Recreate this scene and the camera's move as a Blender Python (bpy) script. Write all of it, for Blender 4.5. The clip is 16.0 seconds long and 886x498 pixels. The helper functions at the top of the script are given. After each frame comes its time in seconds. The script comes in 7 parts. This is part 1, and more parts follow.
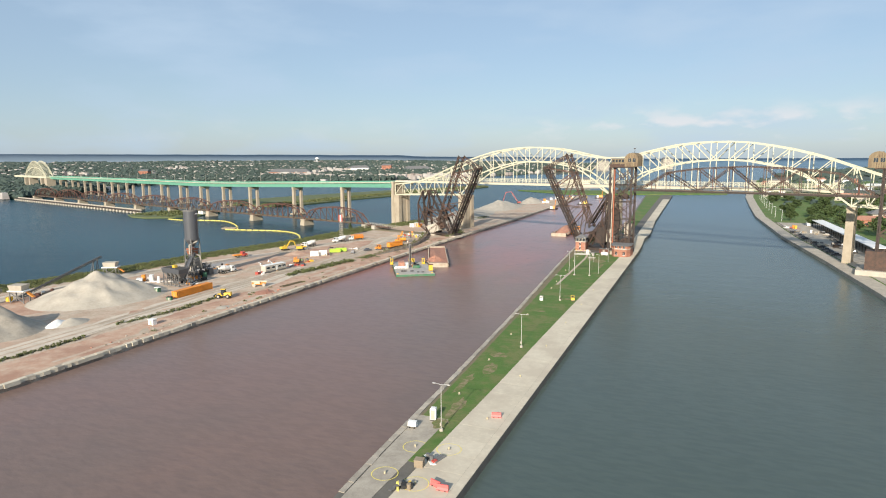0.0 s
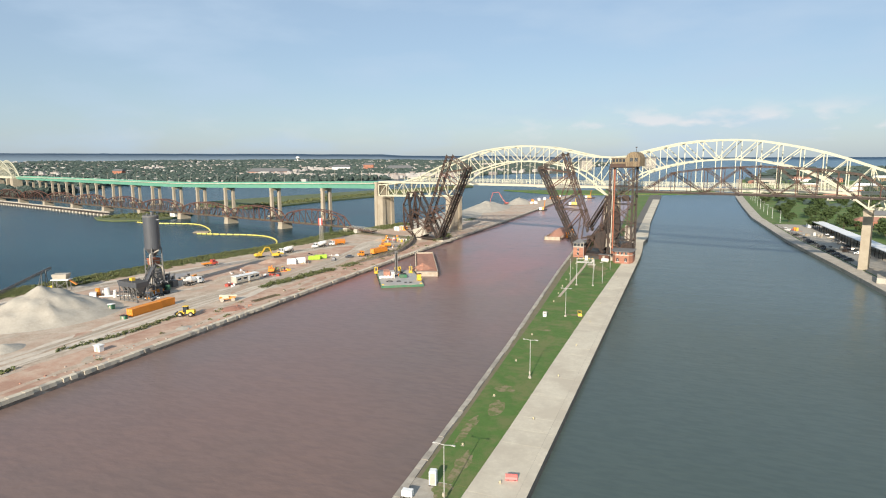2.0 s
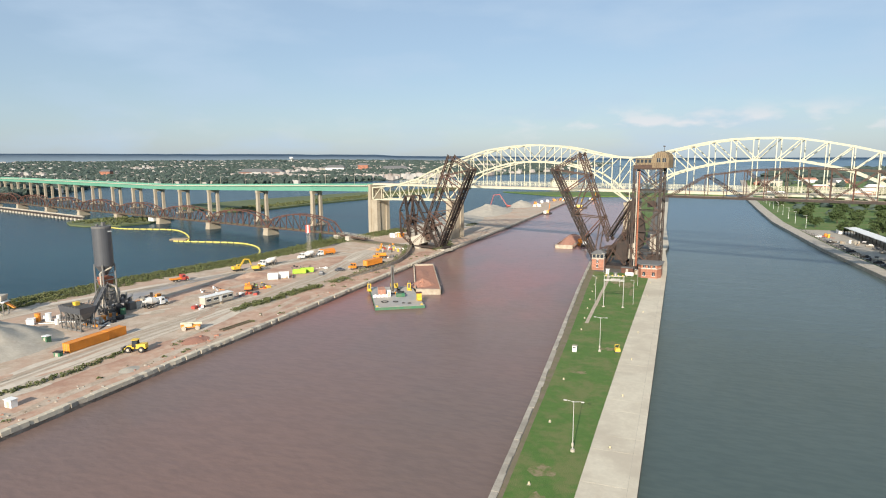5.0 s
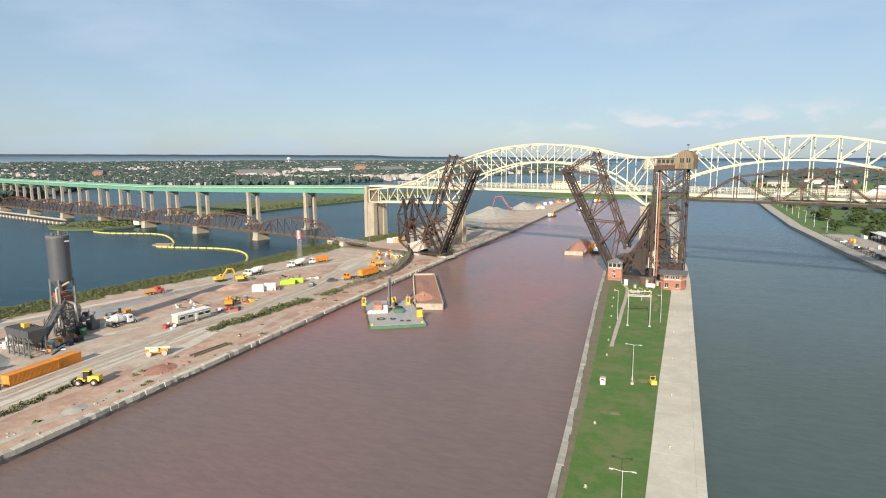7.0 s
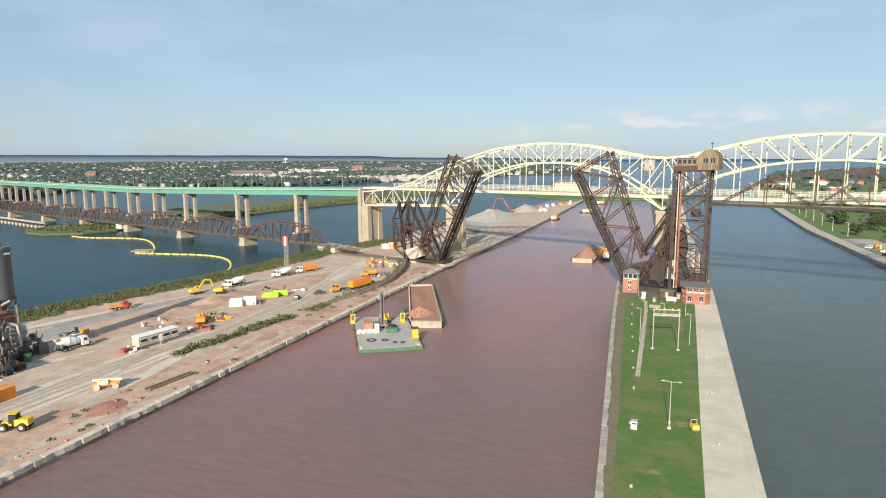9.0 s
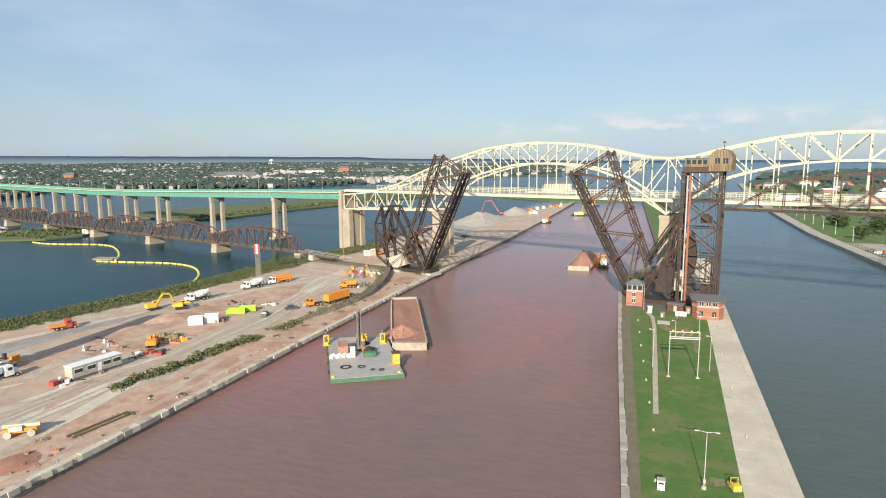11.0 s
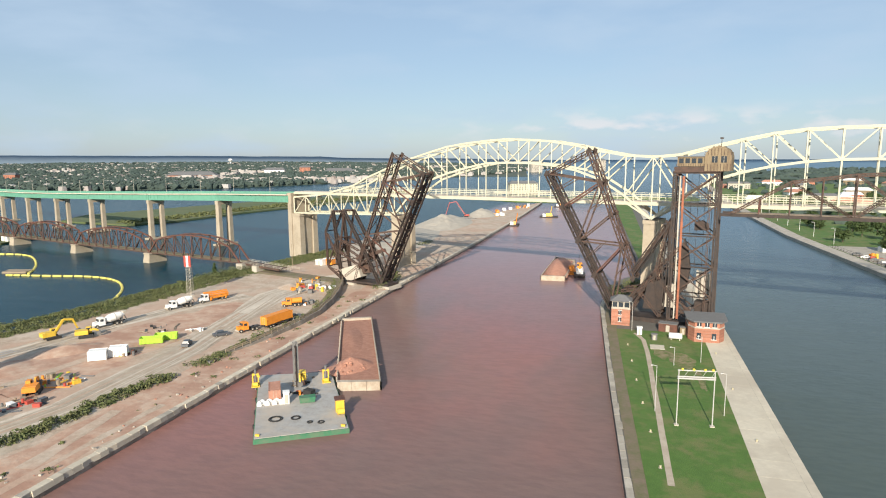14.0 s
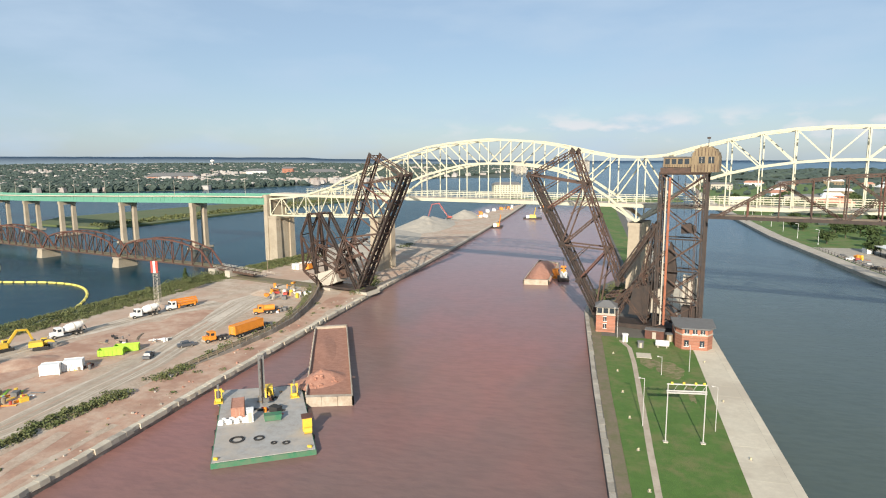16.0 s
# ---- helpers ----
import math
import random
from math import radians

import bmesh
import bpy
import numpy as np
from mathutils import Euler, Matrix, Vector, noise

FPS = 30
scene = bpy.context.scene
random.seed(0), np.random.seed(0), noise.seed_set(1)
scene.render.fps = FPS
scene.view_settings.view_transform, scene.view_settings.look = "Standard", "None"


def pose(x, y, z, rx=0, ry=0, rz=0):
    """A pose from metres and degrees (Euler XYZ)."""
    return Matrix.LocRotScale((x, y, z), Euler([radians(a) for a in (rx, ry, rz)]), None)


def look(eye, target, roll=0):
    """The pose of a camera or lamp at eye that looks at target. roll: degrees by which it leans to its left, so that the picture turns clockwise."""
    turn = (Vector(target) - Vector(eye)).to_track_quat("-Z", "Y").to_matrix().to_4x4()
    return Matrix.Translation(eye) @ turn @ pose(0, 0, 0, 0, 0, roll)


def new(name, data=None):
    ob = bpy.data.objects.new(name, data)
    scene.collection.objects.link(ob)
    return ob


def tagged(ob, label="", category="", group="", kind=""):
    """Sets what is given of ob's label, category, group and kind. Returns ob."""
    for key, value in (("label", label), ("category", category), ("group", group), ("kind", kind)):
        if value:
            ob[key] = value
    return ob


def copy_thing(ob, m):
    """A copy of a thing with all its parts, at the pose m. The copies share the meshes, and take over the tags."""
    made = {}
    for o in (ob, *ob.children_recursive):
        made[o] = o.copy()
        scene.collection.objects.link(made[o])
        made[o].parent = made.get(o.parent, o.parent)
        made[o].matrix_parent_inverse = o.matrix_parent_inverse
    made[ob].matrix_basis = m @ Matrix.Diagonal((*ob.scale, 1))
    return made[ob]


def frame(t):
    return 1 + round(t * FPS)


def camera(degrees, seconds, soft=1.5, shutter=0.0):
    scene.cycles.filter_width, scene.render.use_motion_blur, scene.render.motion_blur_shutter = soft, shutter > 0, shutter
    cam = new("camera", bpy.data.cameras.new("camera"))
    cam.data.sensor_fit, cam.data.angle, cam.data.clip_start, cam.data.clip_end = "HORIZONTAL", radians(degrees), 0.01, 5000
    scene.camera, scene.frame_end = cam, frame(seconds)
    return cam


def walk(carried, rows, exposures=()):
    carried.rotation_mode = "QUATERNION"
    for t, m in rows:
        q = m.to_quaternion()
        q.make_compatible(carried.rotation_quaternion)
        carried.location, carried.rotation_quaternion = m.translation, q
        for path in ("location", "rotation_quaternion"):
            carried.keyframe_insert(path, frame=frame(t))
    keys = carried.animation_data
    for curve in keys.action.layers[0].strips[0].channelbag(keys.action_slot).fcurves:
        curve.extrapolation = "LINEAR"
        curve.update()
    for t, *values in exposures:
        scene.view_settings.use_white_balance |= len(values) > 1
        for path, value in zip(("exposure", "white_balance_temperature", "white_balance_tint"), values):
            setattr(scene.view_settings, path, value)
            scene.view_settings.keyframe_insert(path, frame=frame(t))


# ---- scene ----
cam = camera(71.6, 16.0, 1.1)

PATH = [
    (0, (32.797, -69.208, 54.295), (32.019, -67.390, 53.999), -0.25),
    (0.5, (29.570, -63.867, 54.332), (28.810, -62.041, 54.034), -0.25),
    (1, (26.405, -58.516, 54.354), (25.662, -56.683, 54.055), -0.25),
    (1.5, (23.372, -53.164, 54.360), (22.640, -51.327, 54.061), -0.25),
    (2, (20.416, -47.786, 54.367), (19.691, -45.946, 54.068), -0.25),
    (2.5, (17.676, -42.419, 54.316), (16.954, -40.578, 54.017), -0.25),
    (3, (14.959, -36.987, 54.319), (14.239, -35.145, 54.021), -0.25),
    (3.5, (12.214, -31.572, 54.337), (11.497, -29.729, 54.039), -0.25),
    (4, (9.477, -26.173, 54.339), (8.763, -24.329, 54.040), -0.25),
    (6.5, (-3.726, 1.561, 53.978), (-4.432, 3.409, 53.682), -0.25),
    (7, (-6.169, 6.979, 53.899), (-6.873, 8.827, 53.603), -0.25),
    (7.5, (-8.430, 12.485, 53.798), (-9.131, 14.335, 53.504), -0.25),
    (8, (-10.553, 17.999, 53.730), (-11.254, 19.849, 53.436), -0.25),
    (10.5, (-20.116, 44.797, 53.291), (-20.794, 46.656, 53.000), -0.25),
    (11, (-21.741, 49.987, 53.212), (-22.403, 51.852, 52.922), -0.25),
    (11.5, (-23.186, 55.046, 53.127), (-23.825, 56.919, 52.836), -0.25),
    (12, (-24.577, 60.114, 53.062), (-25.188, 61.996, 52.771), -0.25),
    (12.5, (-25.976, 65.192, 53.000), (-26.570, 67.079, 52.709), -0.25),
    (13, (-27.328, 70.157, 52.932), (-27.909, 72.048, 52.641), -0.25),
    (13.5, (-28.617, 74.824, 52.883), (-29.184, 76.720, 52.592), -0.25),
    (14, (-29.692, 78.978, 52.871), (-30.246, 80.877, 52.579), -0.25),
    (14.5, (-30.365, 82.322, 52.881), (-30.912, 84.224, 52.590), -0.25),
    (15, (-30.594, 84.727, 52.871), (-31.134, 86.631, 52.580), -0.25),
    (15.5, (-30.413, 86.184, 52.821), (-30.941, 88.091, 52.530), -0.25),
    (16, (-29.972, 87.092, 52.746), (-30.479, 89.005, 52.457), -0.25),
]
walk(cam, [(t, look(eye, target, roll)) for t, eye, target, roll in PATH])

# ---- world, sun, exposure ----
SUN_EL, SUN_AZ = 22.5, 176.0          # degrees; azimuth of the sun, clockwise from +y
world = bpy.data.worlds.new("sky")
scene.world = world
world.use_nodes = True
wn, wl = world.node_tree.nodes, world.node_tree.links
sky = wn.new("ShaderNodeTexSky")
sky.sky_type, sky.sun_disc = "NISHITA", False
sky.sun_elevation, sky.sun_rotation = radians(SUN_EL), radians(SUN_AZ)
sky.air_density, sky.dust_density, sky.ozone_density = 1.0, 0.6, 3.0
wcoord = wn.new("ShaderNodeTexCoord")
wmap = wn.new("ShaderNodeMapping")
wmap.inputs["Scale"].default_value = (3.0, 3.0, 11.0)
wnoise = wn.new("ShaderNodeTexNoise")
wnoise.inputs["Scale"].default_value, wnoise.inputs["Detail"].default_value = 1.6, 7.0
wramp = wn.new("ShaderNodeValToRGB")
wramp.color_ramp.elements[0].position, wramp.color_ramp.elements[0].color = 0.47, (0.50, 0.50, 0.50, 1)
wramp.color_ramp.elements[1].position, wramp.color_ramp.elements[1].color = 0.80, (0.92, 0.92, 0.92, 1)
wmix = wn.new("ShaderNodeMixRGB")
wmix.inputs["Color2"].default_value = (4.9, 6.3, 7.9, 1)
wl.new(wcoord.outputs["Generated"], wmap.inputs["Vector"])
wl.new(wmap.outputs["Vector"], wnoise.inputs["Vector"])
wl.new(wnoise.outputs["Fac"], wramp.inputs["Fac"])
wl.new(wramp.outputs["Color"], wmix.inputs["Fac"])
wl.new(sky.outputs["Color"], wmix.inputs["Color1"])
# small fair weather clouds low over the horizon
wsep = wn.new("ShaderNodeSeparateXYZ")
wl.new(wcoord.outputs["Generated"], wsep.inputs["Vector"])
wlow, whigh = wn.new("ShaderNodeMapRange"), wn.new("ShaderNodeMapRange")
for node, a, b, c, d in ((wlow, 0.012, 0.034, 0.0, 1.0), (whigh, 0.045, 0.085, 1.0, 0.0)):
    node.interpolation_type = "SMOOTHSTEP"
    for key, value in zip(("From Min", "From Max", "To Min", "To Max"), (a, b, c, d)):
        node.inputs[key].default_value = value
    wl.new(wsep.outputs["Z"], node.inputs["Value"])
wmap2 = wn.new("ShaderNodeMapping")
wmap2.inputs["Scale"].default_value = (9.0, 9.0, 24.0)
wmap2.inputs["Location"].default_value = (3.1, 0.7, 0.4)
wl.new(wcoord.outputs["Generated"], wmap2.inputs["Vector"])
wpuff = wn.new("ShaderNodeTexNoise")
wpuff.inputs["Scale"].default_value, wpuff.inputs["Detail"].default_value = 1.7, 6.0
wl.new(wmap2.outputs["Vector"], wpuff.inputs["Vector"])
wedge = wn.new("ShaderNodeMapRange")
wedge.inputs["From Min"].default_value, wedge.inputs["From Max"].default_value, wedge.inputs["To Max"].default_value = 0.50, 0.66, 0.75
wl.new(wpuff.outputs["Fac"], wedge.inputs["Value"])
wm1, wm2 = wn.new("ShaderNodeMath"), wn.new("ShaderNodeMath")
wm1.operation = wm2.operation = "MULTIPLY"
wl.new(wlow.outputs["Result"], wm1.inputs[0])
wl.new(whigh.outputs["Result"], wm1.inputs[1])
wl.new(wm1.outputs[0], wm2.inputs[0])
wl.new(wedge.outputs["Result"], wm2.inputs[1])
# the bank of puffs stands beyond the arches and thins out to both sides
wside, wm3 = wn.new("ShaderNodeMapRange"), wn.new("ShaderNodeMath")
wside.interpolation_type, wm3.operation = "SMOOTHSTEP", "MULTIPLY"
for key, value in zip(("From Min", "From Max", "To Min", "To Max"), (-0.32, -0.08, 0.12, 1.0)):
    wside.inputs[key].default_value = value
wl.new(wsep.outputs["X"], wside.inputs["Value"])
wl.new(wm2.outputs[0], wm3.inputs[0])
wl.new(wside.outputs["Result"], wm3.inputs[1])
wmix2 = wn.new("ShaderNodeMixRGB")
wmix2.inputs["Color2"].default_value = (8.0, 7.9, 8.1, 1)
wl.new(wm3.outputs[0], wmix2.inputs["Fac"])
wl.new(wmix.outputs["Color"], wmix2.inputs["Color1"])
wl.new(wmix2.outputs["Color"], wn["Background"].inputs["Color"])
wn["Background"].inputs["Strength"].default_value = 0.074

sun_data = bpy.data.lights.new("sun", "SUN")
sun_data.energy, sun_data.angle, sun_data.color = 5.0, radians(0.6), (1.0, 0.90, 0.76)
sun = new("sun", sun_data)
az, el = radians(SUN_AZ), radians(SUN_EL)
sun_dir = Vector((math.sin(az) * math.cos(el), math.cos(az) * math.cos(el), math.sin(el)))
sun.matrix_world = look(sun_dir * 300, (0, 0, 0))
scene.view_settings.exposure = 0.5


# ---- materials ----
def material(name, base, rough=0.7, metal=0.0, second=None, scale=1.0, amount=0.5, bump=0.2, bump_scale=8.0,
             third=None, third_scale=0.05, random_tint=0.0, spec=0.5, stretch=(1, 1, 1)):
    """Base colour broken up by a fine and a coarse noise, with fine relief."""
    m = bpy.data.materials.new(name)
    m.use_nodes = True
    n, l = m.node_tree.nodes, m.node_tree.links
    b = n["Principled BSDF"]
    b.inputs["Roughness"].default_value, b.inputs["Metallic"].default_value = rough, metal
    b.inputs["Specular IOR Level"].default_value = spec
    geo = n.new("ShaderNodeNewGeometry")
    mp = n.new("ShaderNodeMapping")
    mp.inputs["Scale"].default_value = stretch
    l.new(geo.outputs["Position"], mp.inputs["Vector"])
    second = second or tuple(c * 0.6 for c in base)

    def layer(below, colour, sc, lo, hi, amt):
        t = n.new("ShaderNodeTexNoise")
        t.inputs["Scale"].default_value, t.inputs["Detail"].default_value = sc, 6
        t.inputs["Roughness"].default_value = 0.65
        l.new(mp.outputs["Vector"], t.inputs["Vector"])
        r = n.new("ShaderNodeMapRange")
        r.inputs["From Min"].default_value, r.inputs["From Max"].default_value = lo, hi
        r.inputs["To Max"].default_value = amt
        l.new(t.outputs["Fac"], r.inputs["Value"])
        x = n.new("ShaderNodeMixRGB")
        l.new(r.outputs["Result"], x.inputs["Fac"])
        if isinstance(below, tuple):
            x.inputs["Color1"].default_value = (*below, 1)
        else:
            l.new(below, x.inputs["Color1"])
        x.inputs["Color2"].default_value = (*colour, 1)
        return x.outputs["Color"]

    c = layer(tuple(base), second, scale, 0.38, 0.62, amount)
    c = layer(c, tuple(min(1, v * 1.25) for v in base), scale * 6, 0.45, 0.75, amount * 0.6)
    if third:
        c = layer(c, third, third_scale, 0.46, 0.60, 0.8)
    if random_tint:
        oi = n.new("ShaderNodeObjectInfo")
        hs = n.new("ShaderNodeHueSaturation")
        mr = n.new("ShaderNodeMapRange")
        mr.inputs["To Min"].default_value, mr.inputs["To Max"].default_value = 1 - random_tint, 1 + random_tint
        l.new(oi.outputs["Random"], mr.inputs["Value"])
        l.new(mr.outputs["Result"], hs.inputs["Value"])
        l.new(c, hs.inputs["Color"])
        c = hs.outputs["Color"]
    l.new(c, b.inputs["Base Color"])
    if bump:
        t = n.new("ShaderNodeTexNoise")
        t.inputs["Scale"].default_value, t.inputs["Detail"].default_value = bump_scale, 5
        l.new(mp.outputs["Vector"], t.inputs["Vector"])
        bp = n.new("ShaderNodeBump")
        bp.inputs["Strength"].default_value, bp.inputs["Distance"].default_value = bump, 0.1
        l.new(t.outputs["Fac"], bp.inputs["Height"])
        l.new(bp.outputs["Normal"], b.inputs["Normal"])
    return m


M = {}
M["steel"] = material("rusty brown bridge steel", (0.060, 0.040, 0.031), 0.75, 0.0, (0.120, 0.064, 0.043), 0.7, 0.75, 0.2)
M["steel_dark"] = material("dark weathered steel", (0.029, 0.023, 0.020), 0.7, 0.0, (0.068, 0.043, 0.032), 0.8, 0.7)
M["steel_red"] = material("rust red steel", (0.135, 0.056, 0.038), 0.8, 0.0, (0.060, 0.034, 0.026), 0.6, 0.6)
M["orange_rust"] = material("orange rust plate", (0.36, 0.12, 0.06), 0.8, 0, (0.16, 0.07, 0.045), 0.4, 0.8)
M["cream"] = material("cream bridge paint", (0.55, 0.53, 0.40), 0.55, 0, (0.45, 0.42, 0.30), 0.3, 0.4, 0.05)
M["white_paint"] = material("white paint", (0.8, 0.8, 0.77), 0.5, 0, (0.62, 0.62, 0.58), 0.6, 0.35, 0.05)
M["green_girder"] = material("sea green girder paint", (0.135, 0.34, 0.245), 0.55, 0, (0.10, 0.27, 0.19), 0.3, 0.5, 0.05)
M["concrete"] = material("weathered concrete", (0.46, 0.42, 0.35), 0.9, 0, (0.36, 0.32, 0.26), 0.15, 0.6, 0.3, 6)
M["pier_concrete"] = material("tan bridge concrete", (0.40, 0.345, 0.26), 0.9, 0, (0.29, 0.24, 0.175), 0.2, 0.6, 0.2, 4)
M["walk_concrete"] = material("pale concrete slab", (0.57, 0.515, 0.405), 0.9, 0, (0.50, 0.44, 0.34), 0.2, 0.7, 0.2, 10, (0.46, 0.40, 0.31), 0.07, 0.035)
M["wall_concrete"] = material("dark wet wall concrete", (0.14, 0.13, 0.11), 0.9, 0, (0.09, 0.085, 0.075), 0.3, 0.6, 0.4, 3)
M["coping"] = material("worn coping stone", (0.40, 0.36, 0.295), 0.9, 0, (0.25, 0.22, 0.18), 0.3, 0.7, 0.4, 5, None, 0.05, 0.15)
M["rubble"] = material("dirty ballast strip", (0.19, 0.145, 0.10), 0.95, 0, (0.11, 0.125, 0.045), 0.4, 0.7, 0.6, 4)
M["grass"] = material("mown grass", (0.080, 0.155, 0.027), 0.95, 0, (0.060, 0.125, 0.020), 0.55, 0.8, 0.8, 5, (0.150, 0.160, 0.055), 0.16)
M["dirt"] = material("pale graded gravel", (0.50, 0.41, 0.32), 0.95, 0, (0.35, 0.265, 0.19), 0.22, 0.9, 0.8, 1.2, (0.45, 0.30, 0.215), 0.045)
M["red_earth"] = material("reddish earth", (0.43, 0.265, 0.185), 0.95, 0, (0.52, 0.40, 0.30), 0.3, 0.85, 0.8, 1.2, (0.34, 0.19, 0.13), 0.09)
M["track"] = material("compacted pale haul track", (0.58, 0.51, 0.415), 0.95, 0, (0.44, 0.375, 0.295), 0.2, 0.8, 0.5, 2)
M["rut"] = material("darker wheel rut", (0.37, 0.30, 0.225), 0.95, 0, (0.48, 0.41, 0.32), 0.35, 0.9, 0.5, 2)
M["wet_gravel"] = material("damp grey gravel", (0.27, 0.26, 0.26), 0.7, 0, (0.40, 0.36, 0.31), 0.12, 0.9, 0.3, 2)
M["quay_wall"] = material("broken old quay wall", (0.24, 0.20, 0.16), 0.9, 0, (0.10, 0.085, 0.07), 0.5, 0.9, 0.8, 2, (0.36, 0.32, 0.27), 0.25)
M["pale_stud"] = material("worn pale yellow paint", (0.60, 0.52, 0.30), 0.7, 0, (0.45, 0.40, 0.30), 2.0, 0.7, 0.1)
M["sand"] = material("pale crushed stone", (0.44, 0.40, 0.33), 0.95, 0, (0.34, 0.30, 0.245), 0.22, 0.7, 0.8, 2.0)
M["scrub"] = material("scrub leaves", (0.095, 0.118, 0.040), 0.9, 0, (0.15, 0.145, 0.062), 0.3, 0.7, 0.6, 3)
M["brick"] = material("red brick", (0.38, 0.165, 0.105), 0.9, 0, (0.29, 0.125, 0.08), 1.5, 0.6, 0.2, 12, None, 0.05, 0.2)
# haze over the distance is painted in as bluer greens
M["far_land"] = material("haze tinted far woods and town ground", (0.050, 0.074, 0.062), 0.95, 0, (0.070, 0.094, 0.076), 0.01, 0.8, 0.0, 1, (0.09, 0.10, 0.065), 0.004)

M["island_grass"] = material("rough island grass", (0.085, 0.118, 0.045), 0.95, 0, (0.13, 0.135, 0.062), 0.06, 0.8, 0.5, 2)
M["dry_grass"] = material("dry worn grass", (0.15, 0.145, 0.055), 0.95, 0, (0.085, 0.145, 0.028), 1.3, 1.0, 0.4, 5, (0.27, 0.205, 0.125), 0.8)
M["pole_grey"] = material("dull galvanised paint", (0.46, 0.45, 0.42), 0.6, 0, (0.36, 0.35, 0.32), 0.8, 0.4, 0.05)
M["orange"] = material("orange machine paint", (0.75, 0.27, 0.03), 0.5, 0, (0.60, 0.20, 0.03), 0.6, 0.4, 0.05)
M["yellow"] = material("yellow machine paint", (0.72, 0.48, 0.05), 0.5, 0, (0.58, 0.36, 0.05), 0.8, 0.5, 0.05)
M["lime"] = material("lime green steel", (0.38, 0.62, 0.05), 0.5, 0, (0.30, 0.52, 0.05), 0.5, 0.4, 0.05)
M["red_plastic"] = material("faded red plastic", (0.70, 0.13, 0.12), 0.5, 0, (0.62, 0.16, 0.14), 0.9, 0.4, 0.05)
M["red_paint"] = material("red paint", (0.45, 0.07, 0.05), 0.5, 0, (0.32, 0.06, 0.04), 0.9, 0.4, 0.05)
M["silo_grey"] = material("dark grey silo paint", (0.085, 0.09, 0.10), 0.4, 0.0, (0.07, 0.073, 0.08), 0.4, 0.5, 0.03)
M["plant_grey"] = material("dusty dark grey steel", (0.12, 0.12, 0.12), 0.7, 0, (0.2, 0.19, 0.17), 0.7, 0.6, 0.1)
M["black"] = material("black rubber", (0.025, 0.025, 0.025), 0.85, 0, (0.05, 0.045, 0.04), 1.2, 0.5, 0.1)
M["glass"] = material("dark window glass", (0.03, 0.04, 0.05), 0.08, 0, (0.05, 0.06, 0.07), 0.5, 0.3, 0.0)
M["deck_grey"] = material("worn steel deck", (0.38, 0.37, 0.35), 0.75, 0, (0.27, 0.25, 0.22), 0.5, 0.7, 0.1, 6, (0.44, 0.38, 0.31), 0.11)
M["barge_green"] = material("scuffed green hull paint", (0.035, 0.17, 0.085), 0.6, 0, (0.13, 0.17, 0.11), 0.7, 0.7, 0.1)
M["scow_wall"] = material("scraped pale scow steel", (0.48, 0.42, 0.33), 0.8, 0, (0.28, 0.21, 0.15), 0.35, 0.7, 0.2)
M["rock_red"] = material("red sandstone rubble", (0.44, 0.225, 0.155), 0.95, 0, (0.30, 0.14, 0.095), 0.8, 0.7, 0.6, 3, None, 0.05, 0.2)
M["roof_grey"] = material("grey roofing felt", (0.16, 0.16, 0.16), 0.9, 0, (0.12, 0.12, 0.115), 0.8, 0.5, 0.1)
M["cab_tan"] = material("stained tan sheet metal", (0.26, 0.20, 0.12), 0.8, 0, (0.12, 0.08, 0.05), 0.5, 0.7, 0.15, 6, None, 0.05, 0, 0.5, (1, 1, 0.25))
M["wood"] = material("weathered timber", (0.30, 0.24, 0.17), 0.9, 0, (0.2, 0.15, 0.1), 0.8, 0.5, 0.3)
M["tree_leaf"] = material("dark tree leaves", (0.040, 0.066, 0.018), 0.85, 0, (0.065, 0.095, 0.026), 0.25, 0.8, 0.3, 2)
# leaf green shifted towards blue to stand for haze
M["far_leaf"] = material("haze tinted far tree leaves", (0.042, 0.066, 0.056), 0.9, 0, (0.064, 0.088, 0.070), 0.02, 0.8, 0.0)
M["bark"] = material("grey brown bark", (0.10, 0.075, 0.05), 0.95, 0, (0.06, 0.045, 0.03), 1.5, 0.6, 0.5)
M["boom_yellow"] = material("yellow float", (0.78, 0.66, 0.14), 0.5, 0, (0.6, 0.5, 0.15), 1.0, 0.4, 0.05)
M["far_wall"] = material("pale house walls", (0.40, 0.39, 0.37), 0.8, 0, (0.24, 0.17, 0.14), 0.012, 0.7, 0)
# aerial haze is mixed into the hills' base colour
M["hill"] = material("distant hills tinted by haze", (0.19, 0.25, 0.295), 1.0, 0, (0.165, 0.225, 0.265), 0.004, 0.6, 0)
# the far lake's hazy blue sits in its base colour
M["lake"] = material("haze tinted distant lake", (0.135, 0.215, 0.285), 0.6, 0, (0.145, 0.235, 0.305), 0.002, 0.6, 0, spec=0.1)


